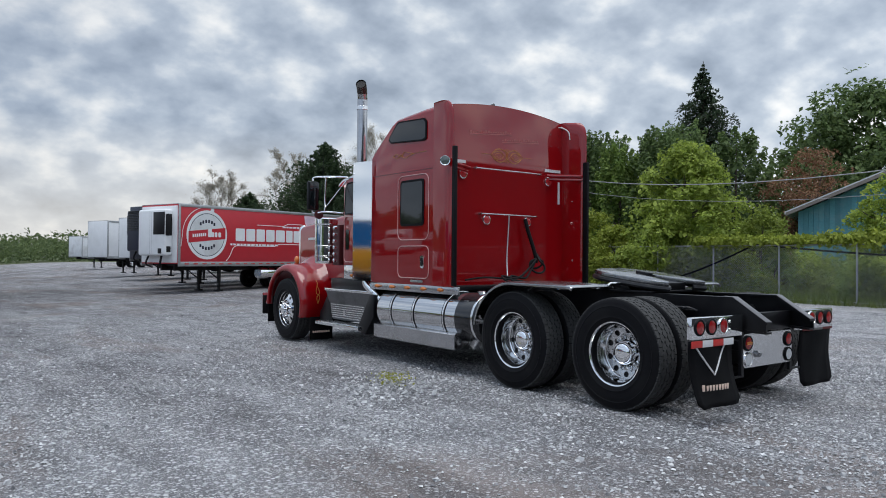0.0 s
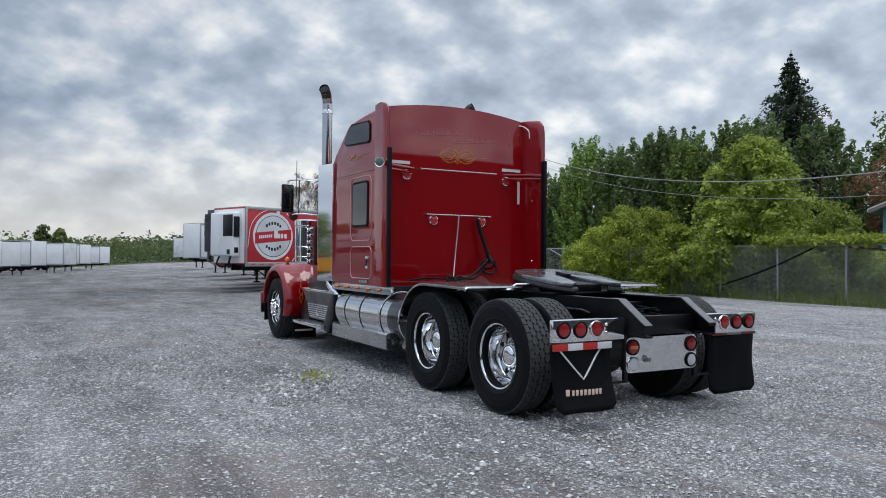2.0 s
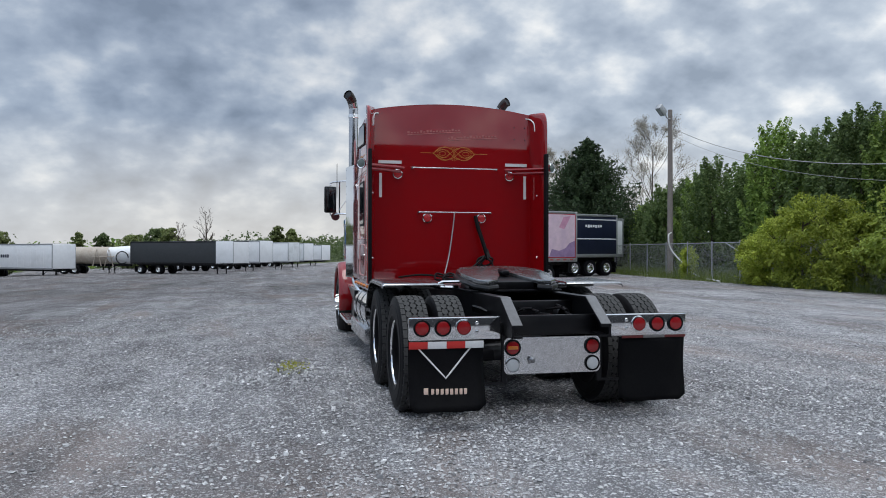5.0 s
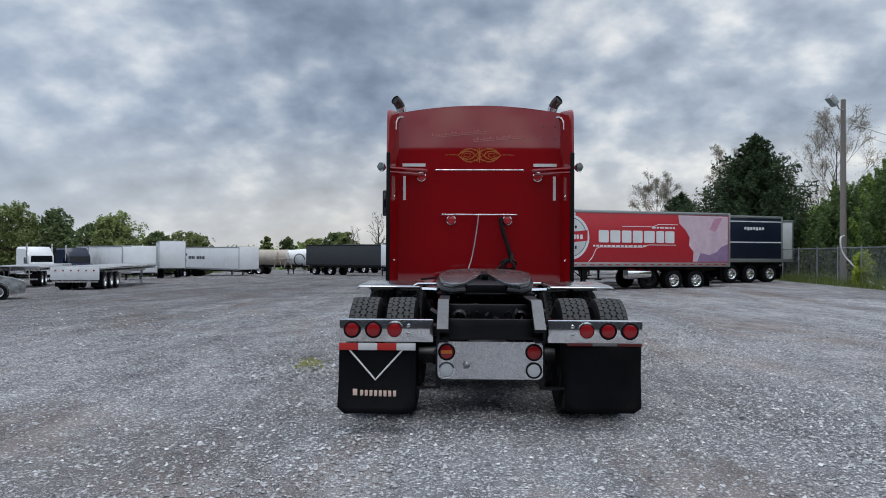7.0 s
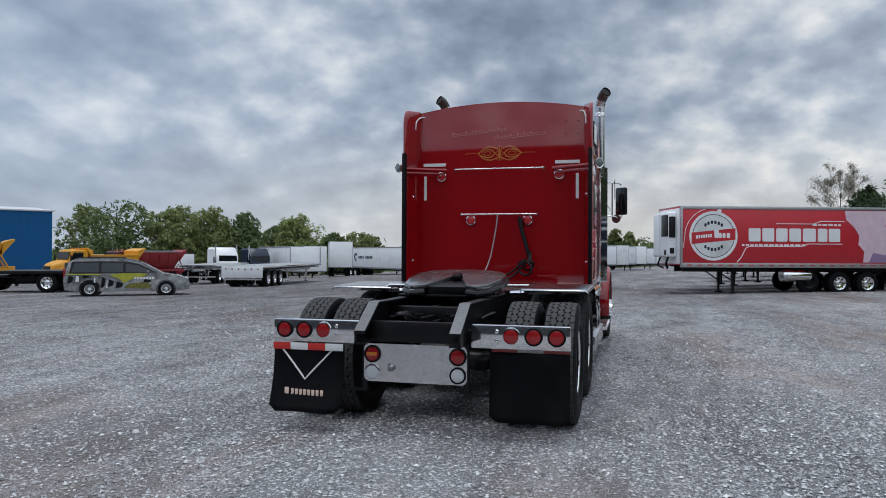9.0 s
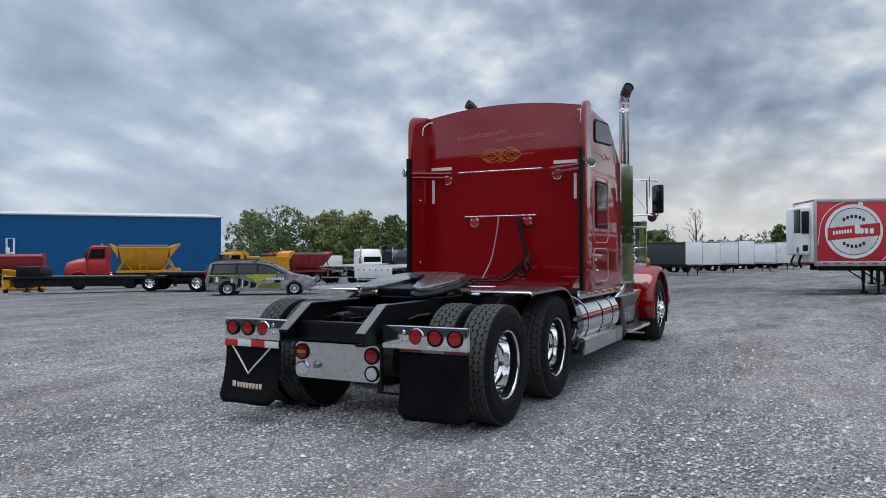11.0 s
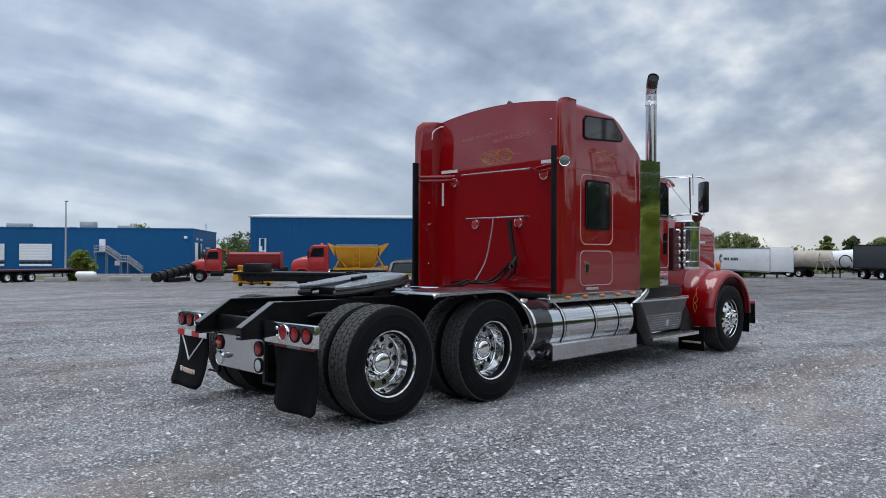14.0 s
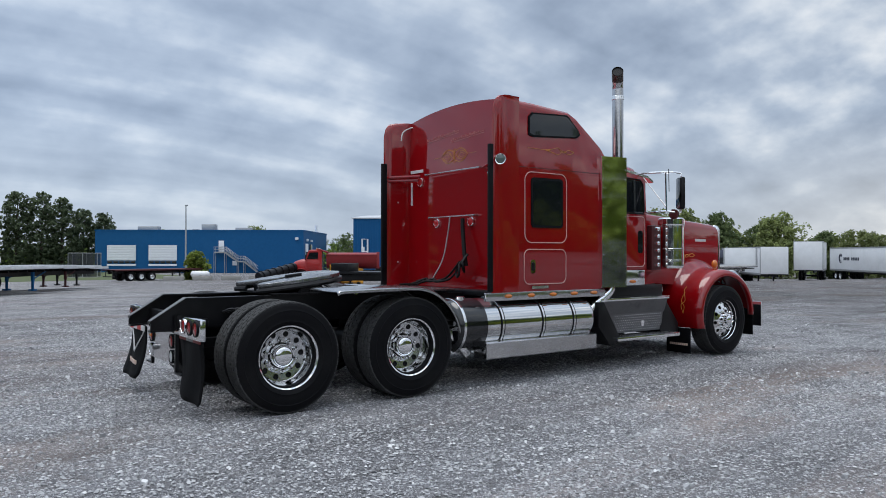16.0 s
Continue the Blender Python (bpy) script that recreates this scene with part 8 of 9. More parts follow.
def big_hall():
    R, L_ = Vector((-68.9, 72.4, 0)), Vector((-85.9, 51.5, 0))
    u = (L_ - R).normalized()
    v = Vector((-u.y, u.x, 0))
    if v.dot(Vector((-1, 1, 0))) < 0:
        v = -v
    t = thing("metal_hall", "large dark blue metal hall with a pale roof", "building", Matrix((( u.x, v.x, 0, R.x), (u.y, v.y, 0, R.y), (0, 0, 1, -1.97), (0, 0, 0, 1))) @ Matrix.Scale(1.12, 4))
    n = (L_ - R).length / 1.12
    bm = B()
    box(bm, 0, n, 0, 30, -0.5, 7.60)
    part("wall", bm, BLUE, t)
    m = 72
    rib = B()
    box(rib, -0.05, 0.05, -0.05, 0.0, 0, 7.56)
    me = None
    for k in range(m):
        x = n * (k + 0.5) / m
        if me is None:
            o = part("cladding_rib", rib, BLUE, t)
            me = o.data
        else:
            o = new("cladding_rib", me)
            o.parent = t
        o.matrix_basis = Matrix.Translation((x, 0, 0))
    bm = B()
    prism(bm, [(-0.2, 7.60), (-0.2, 7.70), (15, 8.75), (30.2, 7.70), (30.2, 7.60), (15, 8.60)], "x", -0.3, n + 0.3)
    part("roof", bm, ROOF_PALE, t, "pale ribbed metal roof")
    bm = B()
    box(bm, -0.15, n + 0.15, -0.16, 0.0, 7.54, 7.66, 0.02)
    part("gutter", bm, ROOF_PALE, t)
    bm = B()
    tube(bm, [(n - 1.9, -0.2, 1.6), (n - 1.9, -0.2, 4.9), (n - 1.2, -0.2, 4.9), (n - 1.2, -0.2, 3.3), (n - 1.9, -0.2, 3.3)], 0.11, 8)
    box(bm, n - 1.5, n - 1.1, -0.3, -0.02, 3.2, 3.9, 0.03)
    part("wall_flue", bm, DOOR_WHITE, t, "pale wall flue")
    bm = B()
    tube(bm, [(-0.1, 0.5, 5.8), (-0.9, 0.5, 5.9)], 0.05, 6)
    part("wall_lamp", bm, GALV, t)
    return t


big_hall()


def workshop():
    C, L_ = Vector((-126.88, 63.68, 0)), Vector((-151.91, 30.31, 0))
    u = (L_ - C).normalized()
    v = Vector((u.y, -u.x, 0))
    t = thing("workshop", "long low dark blue workshop with white dock doors", "building", Matrix(((u.x, v.x, 0, C.x), (u.y, v.y, 0, C.y), (0, 0, 1, -2.5), (0, 0, 0, 1))))
    n = (L_ - C).length
    bm = B()
    box(bm, 0, n, 0, 29, -0.5, 8.4)
    part("wall", bm, BLUE, t)
    bm = B()
    box(bm, -0.1, n + 0.1, -0.1, 29.1, 8.4, 8.62)
    part("parapet_cap", bm, BLUE, t)
    for a, b in ((25.3, 30.95), (33.5, 39.25)):
        bm = B()
        box(bm, a - 0.15, b + 0.15, -0.08, -0.02, 1.3, 5.6)
        d = part("dock_door", bm, BLUE, t, "white sectional dock door")
        for k in range(6):
            bm = B()
            box(bm, a, b, -0.14, -0.07, 2.46 + 0.508 * k, 2.962 + 0.508 * k, 0.005)
            part("door_panel", bm, DOOR_WHITE, d)
        for k in range(5):
            bm = B()
            w = (b - a) / 5
            box(bm, a + w * k + 0.10, a + w * (k + 1) - 0.10, -0.14, -0.07, 1.86, 2.36, 0.01)
            part("door_pane", bm, GLASS_DARK, d)
        bm = B()
        box(bm, a, b, -0.14, -0.07, 1.35, 1.75, 0.01)
        part("door_panel", bm, DOOR_WHITE, d)
    bm = B()
    box(bm, 15.88, 16.95, -0.12, -0.02, 4.02, 6.45, 0.02)
    part("upper_door", bm, DOOR_WHITE, t, "white upper door")
    # outside stair from the upper door down towards the corner, with a landing half way
    line = [(17.5, 3.98), (15.4, 3.98), (12.9, 2.15), (11.6, 2.15), (9.0, 0.1)]
    bm = B()
    for yy in (-0.2, -1.3):
        prism(bm, line + [(x, z + 0.24) for x, z in reversed(line)], "y", yy - 0.05, yy + 0.05)
    st = part("stair_stringers", bm, GALV, t, "grey steel outside stair")
    for (xa, za), (xb, zb), m in ((line[1], line[2], 9), (line[3], line[4], 10)):
        for k in range(m):
            f = (k + 0.5) / m
            bm = B()
            box(bm, xa + (xb - xa) * f - 0.15, xa + (xb - xa) * f + 0.15, -1.3, -0.2, za + (zb - za) * f + 0.10, za + (zb - za) * f + 0.15)
            part("tread", bm, GALV, st)
    for a, b, z in ((15.4, 17.5, 4.18), (11.6, 12.9, 2.34)):
        bm = B()
        box(bm, a, b, -1.3, -0.2, z - 0.04, z)
        part("landing", bm, GALV, st)
    for yy in (-0.2, -1.33):
        bm = B()
        for lift in (1.2, 0.7):
            tube(bm, [(x, yy, z + lift) for x, z in line], 0.045, 6)
        for (xa, za), (xb, zb) in zip(line, line[1:]):
            for f in (0.0, 0.5):
                tube(bm, [(xa + (xb - xa) * f, yy, za + (zb - za) * f), (xa + (xb - xa) * f, yy, za + (zb - za) * f + 1.2)], 0.04, 6)
        for x, z in ((17.5, 3.98), (15.4, 3.98), (12.9, 2.15), (11.6, 2.15)):
            tube(bm, [(x, yy, 0.0), (x, yy, z)], 0.06, 6)
        part("stair_rail", bm, GALV, st)
    # doors and openings along the side wall, each with a small lamp over it
    for a, b, z0, z1, m in ((1.8, 4.6, 1.9, 5.9, DOOR_WHITE), (6.4, 9.2, 0.5, 5.8, GLASS_DARK), (10.4, 12.4, 0.4, 3.6, GLASS_DARK), (13.2, 15.4, 1.4, 4.2, DOOR_WHITE), (16.4, 18.4, 1.4, 4.2, DOOR_WHITE), (20.0, 22.0, 0.4, 3.6, GLASS_DARK)):
        bm = B()
        box(bm, -0.12, -0.02, a, b, z0, z1, 0.02)
        part("side_door", bm, m, t, "white door in the side wall" if m is DOOR_WHITE else "dark opening in the side wall")
        bm = B()
        box(bm, -0.40, -0.02, (a + b) / 2 - 0.2, (a + b) / 2 + 0.2, z1 + 0.5, z1 + 0.95, 0.04)
        part("wall_lamp", bm, DOOR_WHITE, t)
    bm = B()
    box(bm, 1.0, 1.6, -0.5, -0.02, 6.6, 7.1, 0.05)
    part("wall_lamp", bm, DOOR_WHITE, t)
    bm = B()
    box(bm, 13.2, 14.2, -0.10, -0.02, 1.5, 2.4, 0.02)
    part("notice_board", bm, DOOR_WHITE, t, "blank pale notice board")
    for x, y, w, h in ((19.6, 6, 2.8, 1.35), (13.0, 9, 3.2, 0.75), (31.5, 6, 4.2, 0.9), (24.0, 8, 1.0, 0.4)):
        bm = B()
        box(bm, x, x + w, y, y + 1.8, 8.5, 8.62 + h, 0.06)
        part("roof_unit", bm, GALV, t, "grey rooftop unit")
    bm = B()
    tube(bm, [(0.9, 20.0, 8.5), (0.9, 20.0, 10.3)], 0.22, 10)
    part("roof_vent", bm, DOOR_WHITE, t, "white roof vent pipe")
    return t


workshop()


def shed():
    C = Vector((25.45, 12.15, 0))
    u = Vector((0.36, -0.933, 0))
    v = Vector((0.933, 0.36, 0))
    t = thing("old_shed", "weathered turquoise board shed with a pale metal roof", "shed", Matrix(((u.x, v.x, 0, C.x), (u.y, v.y, 0, C.y), (0, 0, 1, 0.1), (0, 0, 0, 1))))
    bm = B()
    prism(bm, [(0, -0.3), (9.0, -0.3), (9.0, 3.4), (4.5, 5.35), (0, 3.4)], "y", 0.03, 7.0)
    w = part("wall", bm, TEAL, t)
    n = 44
    for k in range(n):
        x0, x1 = 9.0 * k / n, 9.0 * (k + 0.93) / n
        z = lambda x: 3.4 + 1.95 * (1 - abs(x - 4.5) / 4.5)
        bm = B()
        prism(bm, [(x0, -0.2 + random.uniform(0, 0.1)), (x1, -0.2 + random.uniform(0, 0.1)), (x1, z(x1)), (x0, z(x0))], "y", random.uniform(-0.012, 0.0), 0.03)
        part("board", bm, TEAL, w)
    bm = B()
    prism(bm, [(-0.5, 3.28), (-0.5, 3.40), (4.5, 5.58), (9.5, 3.40), (9.5, 3.28), (4.5, 5.44)], "y", -0.45, 7.3)
    part("roof", bm, ROOF_PALE, t, "pale sheet-metal roof")
    bm = B()
    prism(bm, [(-0.45, 3.22), (-0.45, 3.36), (4.5, 5.52), (9.45, 3.36), (9.45, 3.22), (4.5, 5.36)], "y", -0.48, -0.43)
    part("barge_board", bm, POLEWOOD, t)


shed()

# a long dark building to the south, behind the camera, unseen but for its reflection in the back panel
sb = thing("long_building", "long dark grey flat-roofed building across the yard", "building", pose(0, -27.5, 0), kind="structure")
bm = B()
box(bm, -48, 44, -14, 0, -1.2, 9.3)
part("wall", bm, material("dark_grey_cladding", (0.045, 0.045, 0.05), rough=0.7, vary=0.12, grain=2, stain=(0.035, 0.035, 0.037), stain_size=4), sb)
bm = B()
box(bm, -48.2, 44.2, -14.2, 0.2, 9.3, 9.46)
part("roof", bm, BLACK, sb)

# ---------- fence, pole, wires ----------
FY = [-24.7 + 2.6 * k for k in range(26)]
fence = thing("chain_link_fence", "tall galvanised chain-link fence with steel posts", "fence")
for y in FY:
    x = fence_x(y)
    g = land(x, y)
    bm = B()
    tube(bm, [(x, y, g - 0.1), (x, y, 1.98 + g)], 0.033, 10)
    lathe(bm, [(1.98 + g, 0.036), (2.01 + g, 0.03), (2.03 + g, 0.0)], "z", 10, (x, y, 0))
    part("post", bm, GALV, fence)
bm = B()
tube(bm, [(fence_x(y), y, land(fence_x(y), y) + 1.92) for y in (FY[0], *FY, FY[-1])][1:-1], 0.022, 8)
part("top_rail", bm, GALV, fence)
bm = B()
for h in (0.10,):
    tube(bm, [(fence_x(y), y, land(fence_x(y), y) + h) for y in FY], 0.006, 4)
part("bottom_wire", bm, GALV, fence)
bm = B()
tube(bm, [(19.30, 25.9, 1.86), (19.06, 23.05, 0.86)], 0.024, 8)
part("brace", bm, GALV, fence, "slanting pipe brace")


def mesh_net():
    """Diamond wire mesh between the posts, as thin flat strands."""
    verts, faces = [], []
    y0, y1, H, p = FY[2], FY[-1], 1.84, 0.085
    t = 0.0028
    lenY = y1 - y0
    for d in (-1, 1):
        k = -int(H / p) - 1
        while k * p < lenY:
            a = k * p
            s0, s1 = max(0.0, -a), min(H, lenY - a)
            if s1 > s0:
                pts = []
                for s in (s0, s1):
                    yy = a + s
                    z = s if d > 0 else H - s
                    y = y0 + yy
                    x = fence_x(y)
                    pts.append((x, y, land(x, y) + 0.08 + z))
                i = len(verts)
                (xa, ya, za), (xb, yb, zb) = pts
                verts += [(xa - 0.001, ya - t, za), (xa - 0.001, ya + t, za), (xb - 0.001, yb + t, zb), (xb - 0.001, yb - t, zb)]
                faces.append((i, i + 1, i + 2, i + 3))
            k += 1
    return quick("wire_mesh", verts, faces, NET, fence, "fine diamond wire mesh")


mesh_net()["kind"] = "stuff"

pole = thing("light_pole", "grey wooden pole with a floodlight", "pole", pose(20.38, 32.85, land(20.38, 32.85)))
bm = B()
lathe(bm, [(-0.2, 0.17), (3.0, 0.16), (9.75, 0.125), (9.78, 0.0)], "z", 20)
part("shaft", bm, POLEWOOD, pole)
bm = B()
tube(bm, smooth_path([(-0.05, -0.1, 9.2), (-0.3, -0.15, 9.25), (-0.42, -0.17, 9.5)], 4), 0.035, 8)
arm = part("lamp_arm", bm, GALV, pole)
bm = B()
box(bm, -0.32, 0.32, -0.17, 0.17, -0.19, 0.19, 0.04, m=pose(-0.72, -0.25, 9.66, 0, 40, 20))
part("floodlight", bm, GALV, pole, "boxy grey floodlight")
bm = B()
box(bm, -0.27, 0.27, -0.13, 0.13, -0.205, -0.185, m=pose(-0.72, -0.25, 9.66, 0, 40, 20))
part("flood_glass", bm, LENS_SMOKE, pole)
bm = B()
lathe(bm, [(1.9, 0.175), (2.5, 0.175)], "z", 12, (0, 0, 0))
part("conduit_box", bm, POLEWOOD, pole)
bm = B()
tube(bm, smooth_path([(20.30, 32.60, 2.55), (19.95, 32.30, 2.35), (19.98, 32.1, 1.6), (20.3, 31.4, 0.8), (20.1, 30.0, 0.25), (19.6, 28.0, 0.05), (18.6, 25.4, 0.03)], 8), 0.04, 8)
tagged(finish("conduit", bm, WHITE_HOSE), "white flexible conduit drooping from the pole", "cable")


def wire(name, a, b, sag, r, label, mat=WIRE):
    bm = B()
    pts = []
    for k in range(25):
        f = k / 24
        p = Vector(a).lerp(Vector(b), f)
        p.z -= sag * 4 * f * (1 - f)
        pts.append(p)
    tube(bm, pts, r, 6)
    tagged(finish(name, bm, mat), label, "cable")


wire("overhead_wire", (20.4, 32.8, 8.7), (12.5, -14.0, 6.9), 3.84, 0.017, "thin overhead wire strung from the pole")
wire("overhead_wire", (20.4, 32.8, 8.3), (14.5, -14.0, 6.4), 3.95, 0.009, "thin overhead wire strung from the pole")
wire("fence_cable", (18.3, 14.2, 0.45), (17.95, 10.0, 1.95), 0.12, 0.035, "black cable slung along the fence", RUBBER)
wire("fence_cable", (17.95, 10.0, 1.95), (17.6, 4.5, 1.5), 0.05, 0.035, "black cable slung along the fence", RUBBER)

# yard furniture near the workshop
lp = thing("lamp_post", "slim grey steel lamp post", "pole", pose(-103.3, 32.9, land(-103.3, 32.9)) @ Matrix.Scale(1.14, 4))
bm = B()
lathe(bm, [(0, 0.19), (0.3, 0.14), (9.4, 0.07), (9.4, 0)], "z", 12)
part("shaft", bm, GALV, lp)
bm = B()
box(bm, -0.15, 0.5, -0.12, 0.12, 9.3, 9.45, 0.03)
part("lamp_head", bm, GALV, lp)
pt = thing("propane_tank", "white horizontal propane tank", "tank", at(-78.4, 26.7, 40) @ Matrix.Scale(0.80, 4))
bm = B()
lathe(bm, [(-1.5, 0.0), (-1.45, 0.25), (-1.3, 0.42), (-1.1, 0.5), (1.1, 0.5), (1.3, 0.42), (1.45, 0.25), (1.5, 0)], "x", 24, (0, 0, 0.85))
part("vessel", bm, WHITE, pt)
bm = B()
for x in (-0.9, 0.9):
    box(bm, x - 0.12, x + 0.12, -0.4, 0.4, 0, 0.45)
part("saddles", bm, CONCRETE, pt)
for k in range(7):
    x, y = -79.7 + 1.35 * k, 20.8 + 2.85 * k
    bm = B()
    box(bm, -1.1, 1.1, -0.3, 0.3, 0, 0.5, 0.03, m=at(x, y, heading(-0.9, 0.43)))
    tagged(finish("concrete_block", bm, CONCRETE), "grey concrete barrier block on the yard edge", "barrier", "barrier blocks")
cage = thing("wire_cage", "tall wire-mesh enclosure with pale posts beside the workshop", "cage", at(-107.9, 20.0, heading(-0.9, 0.43)) @ Matrix.Diagonal((0.80, 0.80, 0.88, 1.0)))
for x in (-2.4, 0.0, 2.4):
    for y in (-1.3, 1.3):
        bm = B()
        tube(bm, [(x, y, 0), (x, y, 4.1)], 0.06, 8)
        part("post", bm, GALV, cage)
for y in (-1.3, 1.3):
    for z in (0.15, 4.05):
        bm = B()
        tube(bm, [(-2.4, y, z), (2.4, y, z)], 0.045, 8)
        part("rail", bm, GALV, cage)
    bm = B()
    for k in range(95):
        x = -2.35 + 0.05 * k
        box(bm, x - 0.014, x + 0.014, y - 0.012, y + 0.012, 0.15, 4.0)
    for k in range(20):
        box(bm, -2.4, 2.4, y - 0.010, y + 0.010, 0.3 + 0.19 * k, 0.322 + 0.19 * k)
    part("mesh_panel", bm, TARP, cage, "dark wire mesh")["kind"] = "stuff"
for k in range(5):
    bm = B()
    x, y = -89.7 + 1.1 * k, 42.0 + 0.75 * k
    box(bm, -0.5, 0.5, -0.5, 0.5, 0, 1.0 + 0.25 * (k % 3), 0.06, m=at(x, y, 20 * k))
    tagged(finish("storage_crate", bm, (GALV, BLACK, WHITE, GALV, CONCRETE)[k]), "storage crate stacked beside the workshop stair", "crate", "crates by the workshop")

# ---------- trees and plants ----------
RNG = np.random.default_rng(11)


def leaf_quads(points, normals, size, rng, narrow=0.62):
    """Small pointed leaves at points: a folded diamond each."""
    n = len(points)
    a = rng.normal(size=(n, 3))
    a -= normals * np.sum(a * normals, 1)[:, None]
    a /= np.linalg.norm(a, axis=1)[:, None] + 1e-9
    b = np.cross(normals, a)
    s = (size * rng.lognormal(0, 0.28, n))[:, None]
    droop = np.array([0, 0, -0.25]) * s
    v0, v1, v2, v3 = points - a * s, points + b * s * narrow, points + a * s + droop, points - b * s * narrow
    V = np.stack([v0, v1, v2, v3], 1).reshape(-1, 3)
    F = np.arange(4 * n).reshape(-1, 4)
    return V, F


def mesh_from(name, V, F, mat):
    me = bpy.data.meshes.new(name)
    me.from_pydata(V.tolist(), [], F.tolist())
    me.materials.append(mat)
    return me


def spray_points(centres, out, per, radius, rng):
    """Leaves in flat sprays round twig ends: points and normals."""
    n = len(centres) * per
    C = np.repeat(centres, per, 0)
    O = np.repeat(out, per, 0)
    d = rng.normal(size=(n, 3)) * radius
    d -= O * np.sum(d * O, 1)[:, None] * 0.55
    d[:, 2] -= 0.25 * radius * rng.random(n)
    N = O * 0.6 + rng.normal(size=(n, 3)) * 0.55 + np.array([0, 0, 0.55])
    N /= np.linalg.norm(N, axis=1)[:, None]
    return C + d, N


def crown_points(h, w, low, leaves, seed, rng, tall=1.0, per=12, clumps=46):
    """Twig ends of an uneven crown: leafy clumps of several sizes round a lumpy envelope, fuller above than below, and shoots that stand out."""
    cl = []
    for k in range(clumps):
        f = (k + rng.random()) / clumps
        a = 2.399963 * k + rng.normal() * 0.5
        env = max(0.10, math.sin(math.pi * min(1.0, f * 0.80 + 0.17))) ** (0.62 * tall)
        ca, sa = math.cos(a), math.sin(a)
        lump = 1 + 0.5 * noise.noise((ca * 1.4 + seed, sa * 1.4, f * 3.0))
        rr = w * 0.5 * env * lump * (0.25 + 0.62 * rng.random() ** 0.6)
        rb = w * (0.10 + 0.10 * rng.random()) * (0.6 + 0.4 * env)
        cl.append((rr * ca, rr * sa, h * (low + (0.97 - low) * f) - 0.5 * rb, rb))
    CL = np.array(cl)
    need = leaves // per
    wt = CL[:, 3] ** 2
    idx = rng.choice(len(CL), need, p=wt / wt.sum())
    d = rng.normal(size=(need, 3))
    d[:, 2] = np.abs(d[:, 2]) * np.where(rng.random(need) < 0.78, 1, -0.7)
    d /= np.linalg.norm(d, axis=1)[:, None]
    r = CL[idx, 3] * (0.55 + 0.45 * rng.random(need) ** 0.5) * rng.lognormal(0, 0.16, need)
    shoot = rng.random(need) < 0.05
    r = np.where(shoot, r * 1.45, r)
    C = CL[idx, :3] + d * r[:, None] * np.array([1.12, 1.12, 0.72])
    keep = np.array([noise.noise((x * 2.4 / (0.25 * w) + seed, y * 2.4 / (0.25 * w), z * 2.4 / (0.25 * w))) > -0.40 for x, y, z in C])
    C, d = C[keep], d[keep]
    C[:, 2] = np.maximum(C[:, 2], 0.08)
    return C, d


def limbs(bm, base, height, spread, n, r0, rng, top=0.95):
    tube(bm, [(base[0], base[1], base[2] - 0.2), (base[0] + 0.05 * height * rng.normal() * 0.3, base[1], base[2] + height * 0.45), (base[0], base[1] + 0.03 * height * rng.normal(), base[2] + height * top)], [r0, r0 * 0.62, r0 * 0.12], 8)
    for k in range(n):
        a = 2 * math.pi * (k + rng.random()) / n
        z = height * (0.22 + 0.5 * rng.random())
        L = spread * (0.55 + 0.45 * rng.random())
        p = [(base[0], base[1], base[2] + z), (base[0] + 0.5 * L * math.cos(a), base[1] + 0.5 * L * math.sin(a), base[2] + z + 0.22 * L), (base[0] + L * math.cos(a), base[1] + L * math.sin(a), base[2] + z + 0.55 * L)]
        tube(bm, p, [r0 * 0.42, r0 * 0.26, r0 * 0.06], 6)


def broadleaf(label, x, y, h, w, mat, leaves, size, seed, low=0.18, blobs=34, z=None, name="tree", group="", tall=1.0, category="tree"):
    rng = np.random.default_rng(seed)
    t = thing(name, label, category, pose(x, y, land(x, y) if z is None else z), group)
    bm = B()
    limbs(bm, (0, 0, 0), h * 0.9, w * 0.42, 9, max(0.05, 0.022 * h), rng)
    part("trunk", bm, BARK, t)
    C, O = crown_points(h, w, low, leaves, seed, rng, tall, clumps=blobs + 14)
    P, N = spray_points(C, O, 12, max(0.10, 0.024 * w), rng)
    P[:, 2] = np.maximum(P[:, 2], 0.05)
    V, F = leaf_quads(P, N, size, rng)
    c = new("crown", mesh_from("crown", V, F, mat))
    c.parent = t
    return t


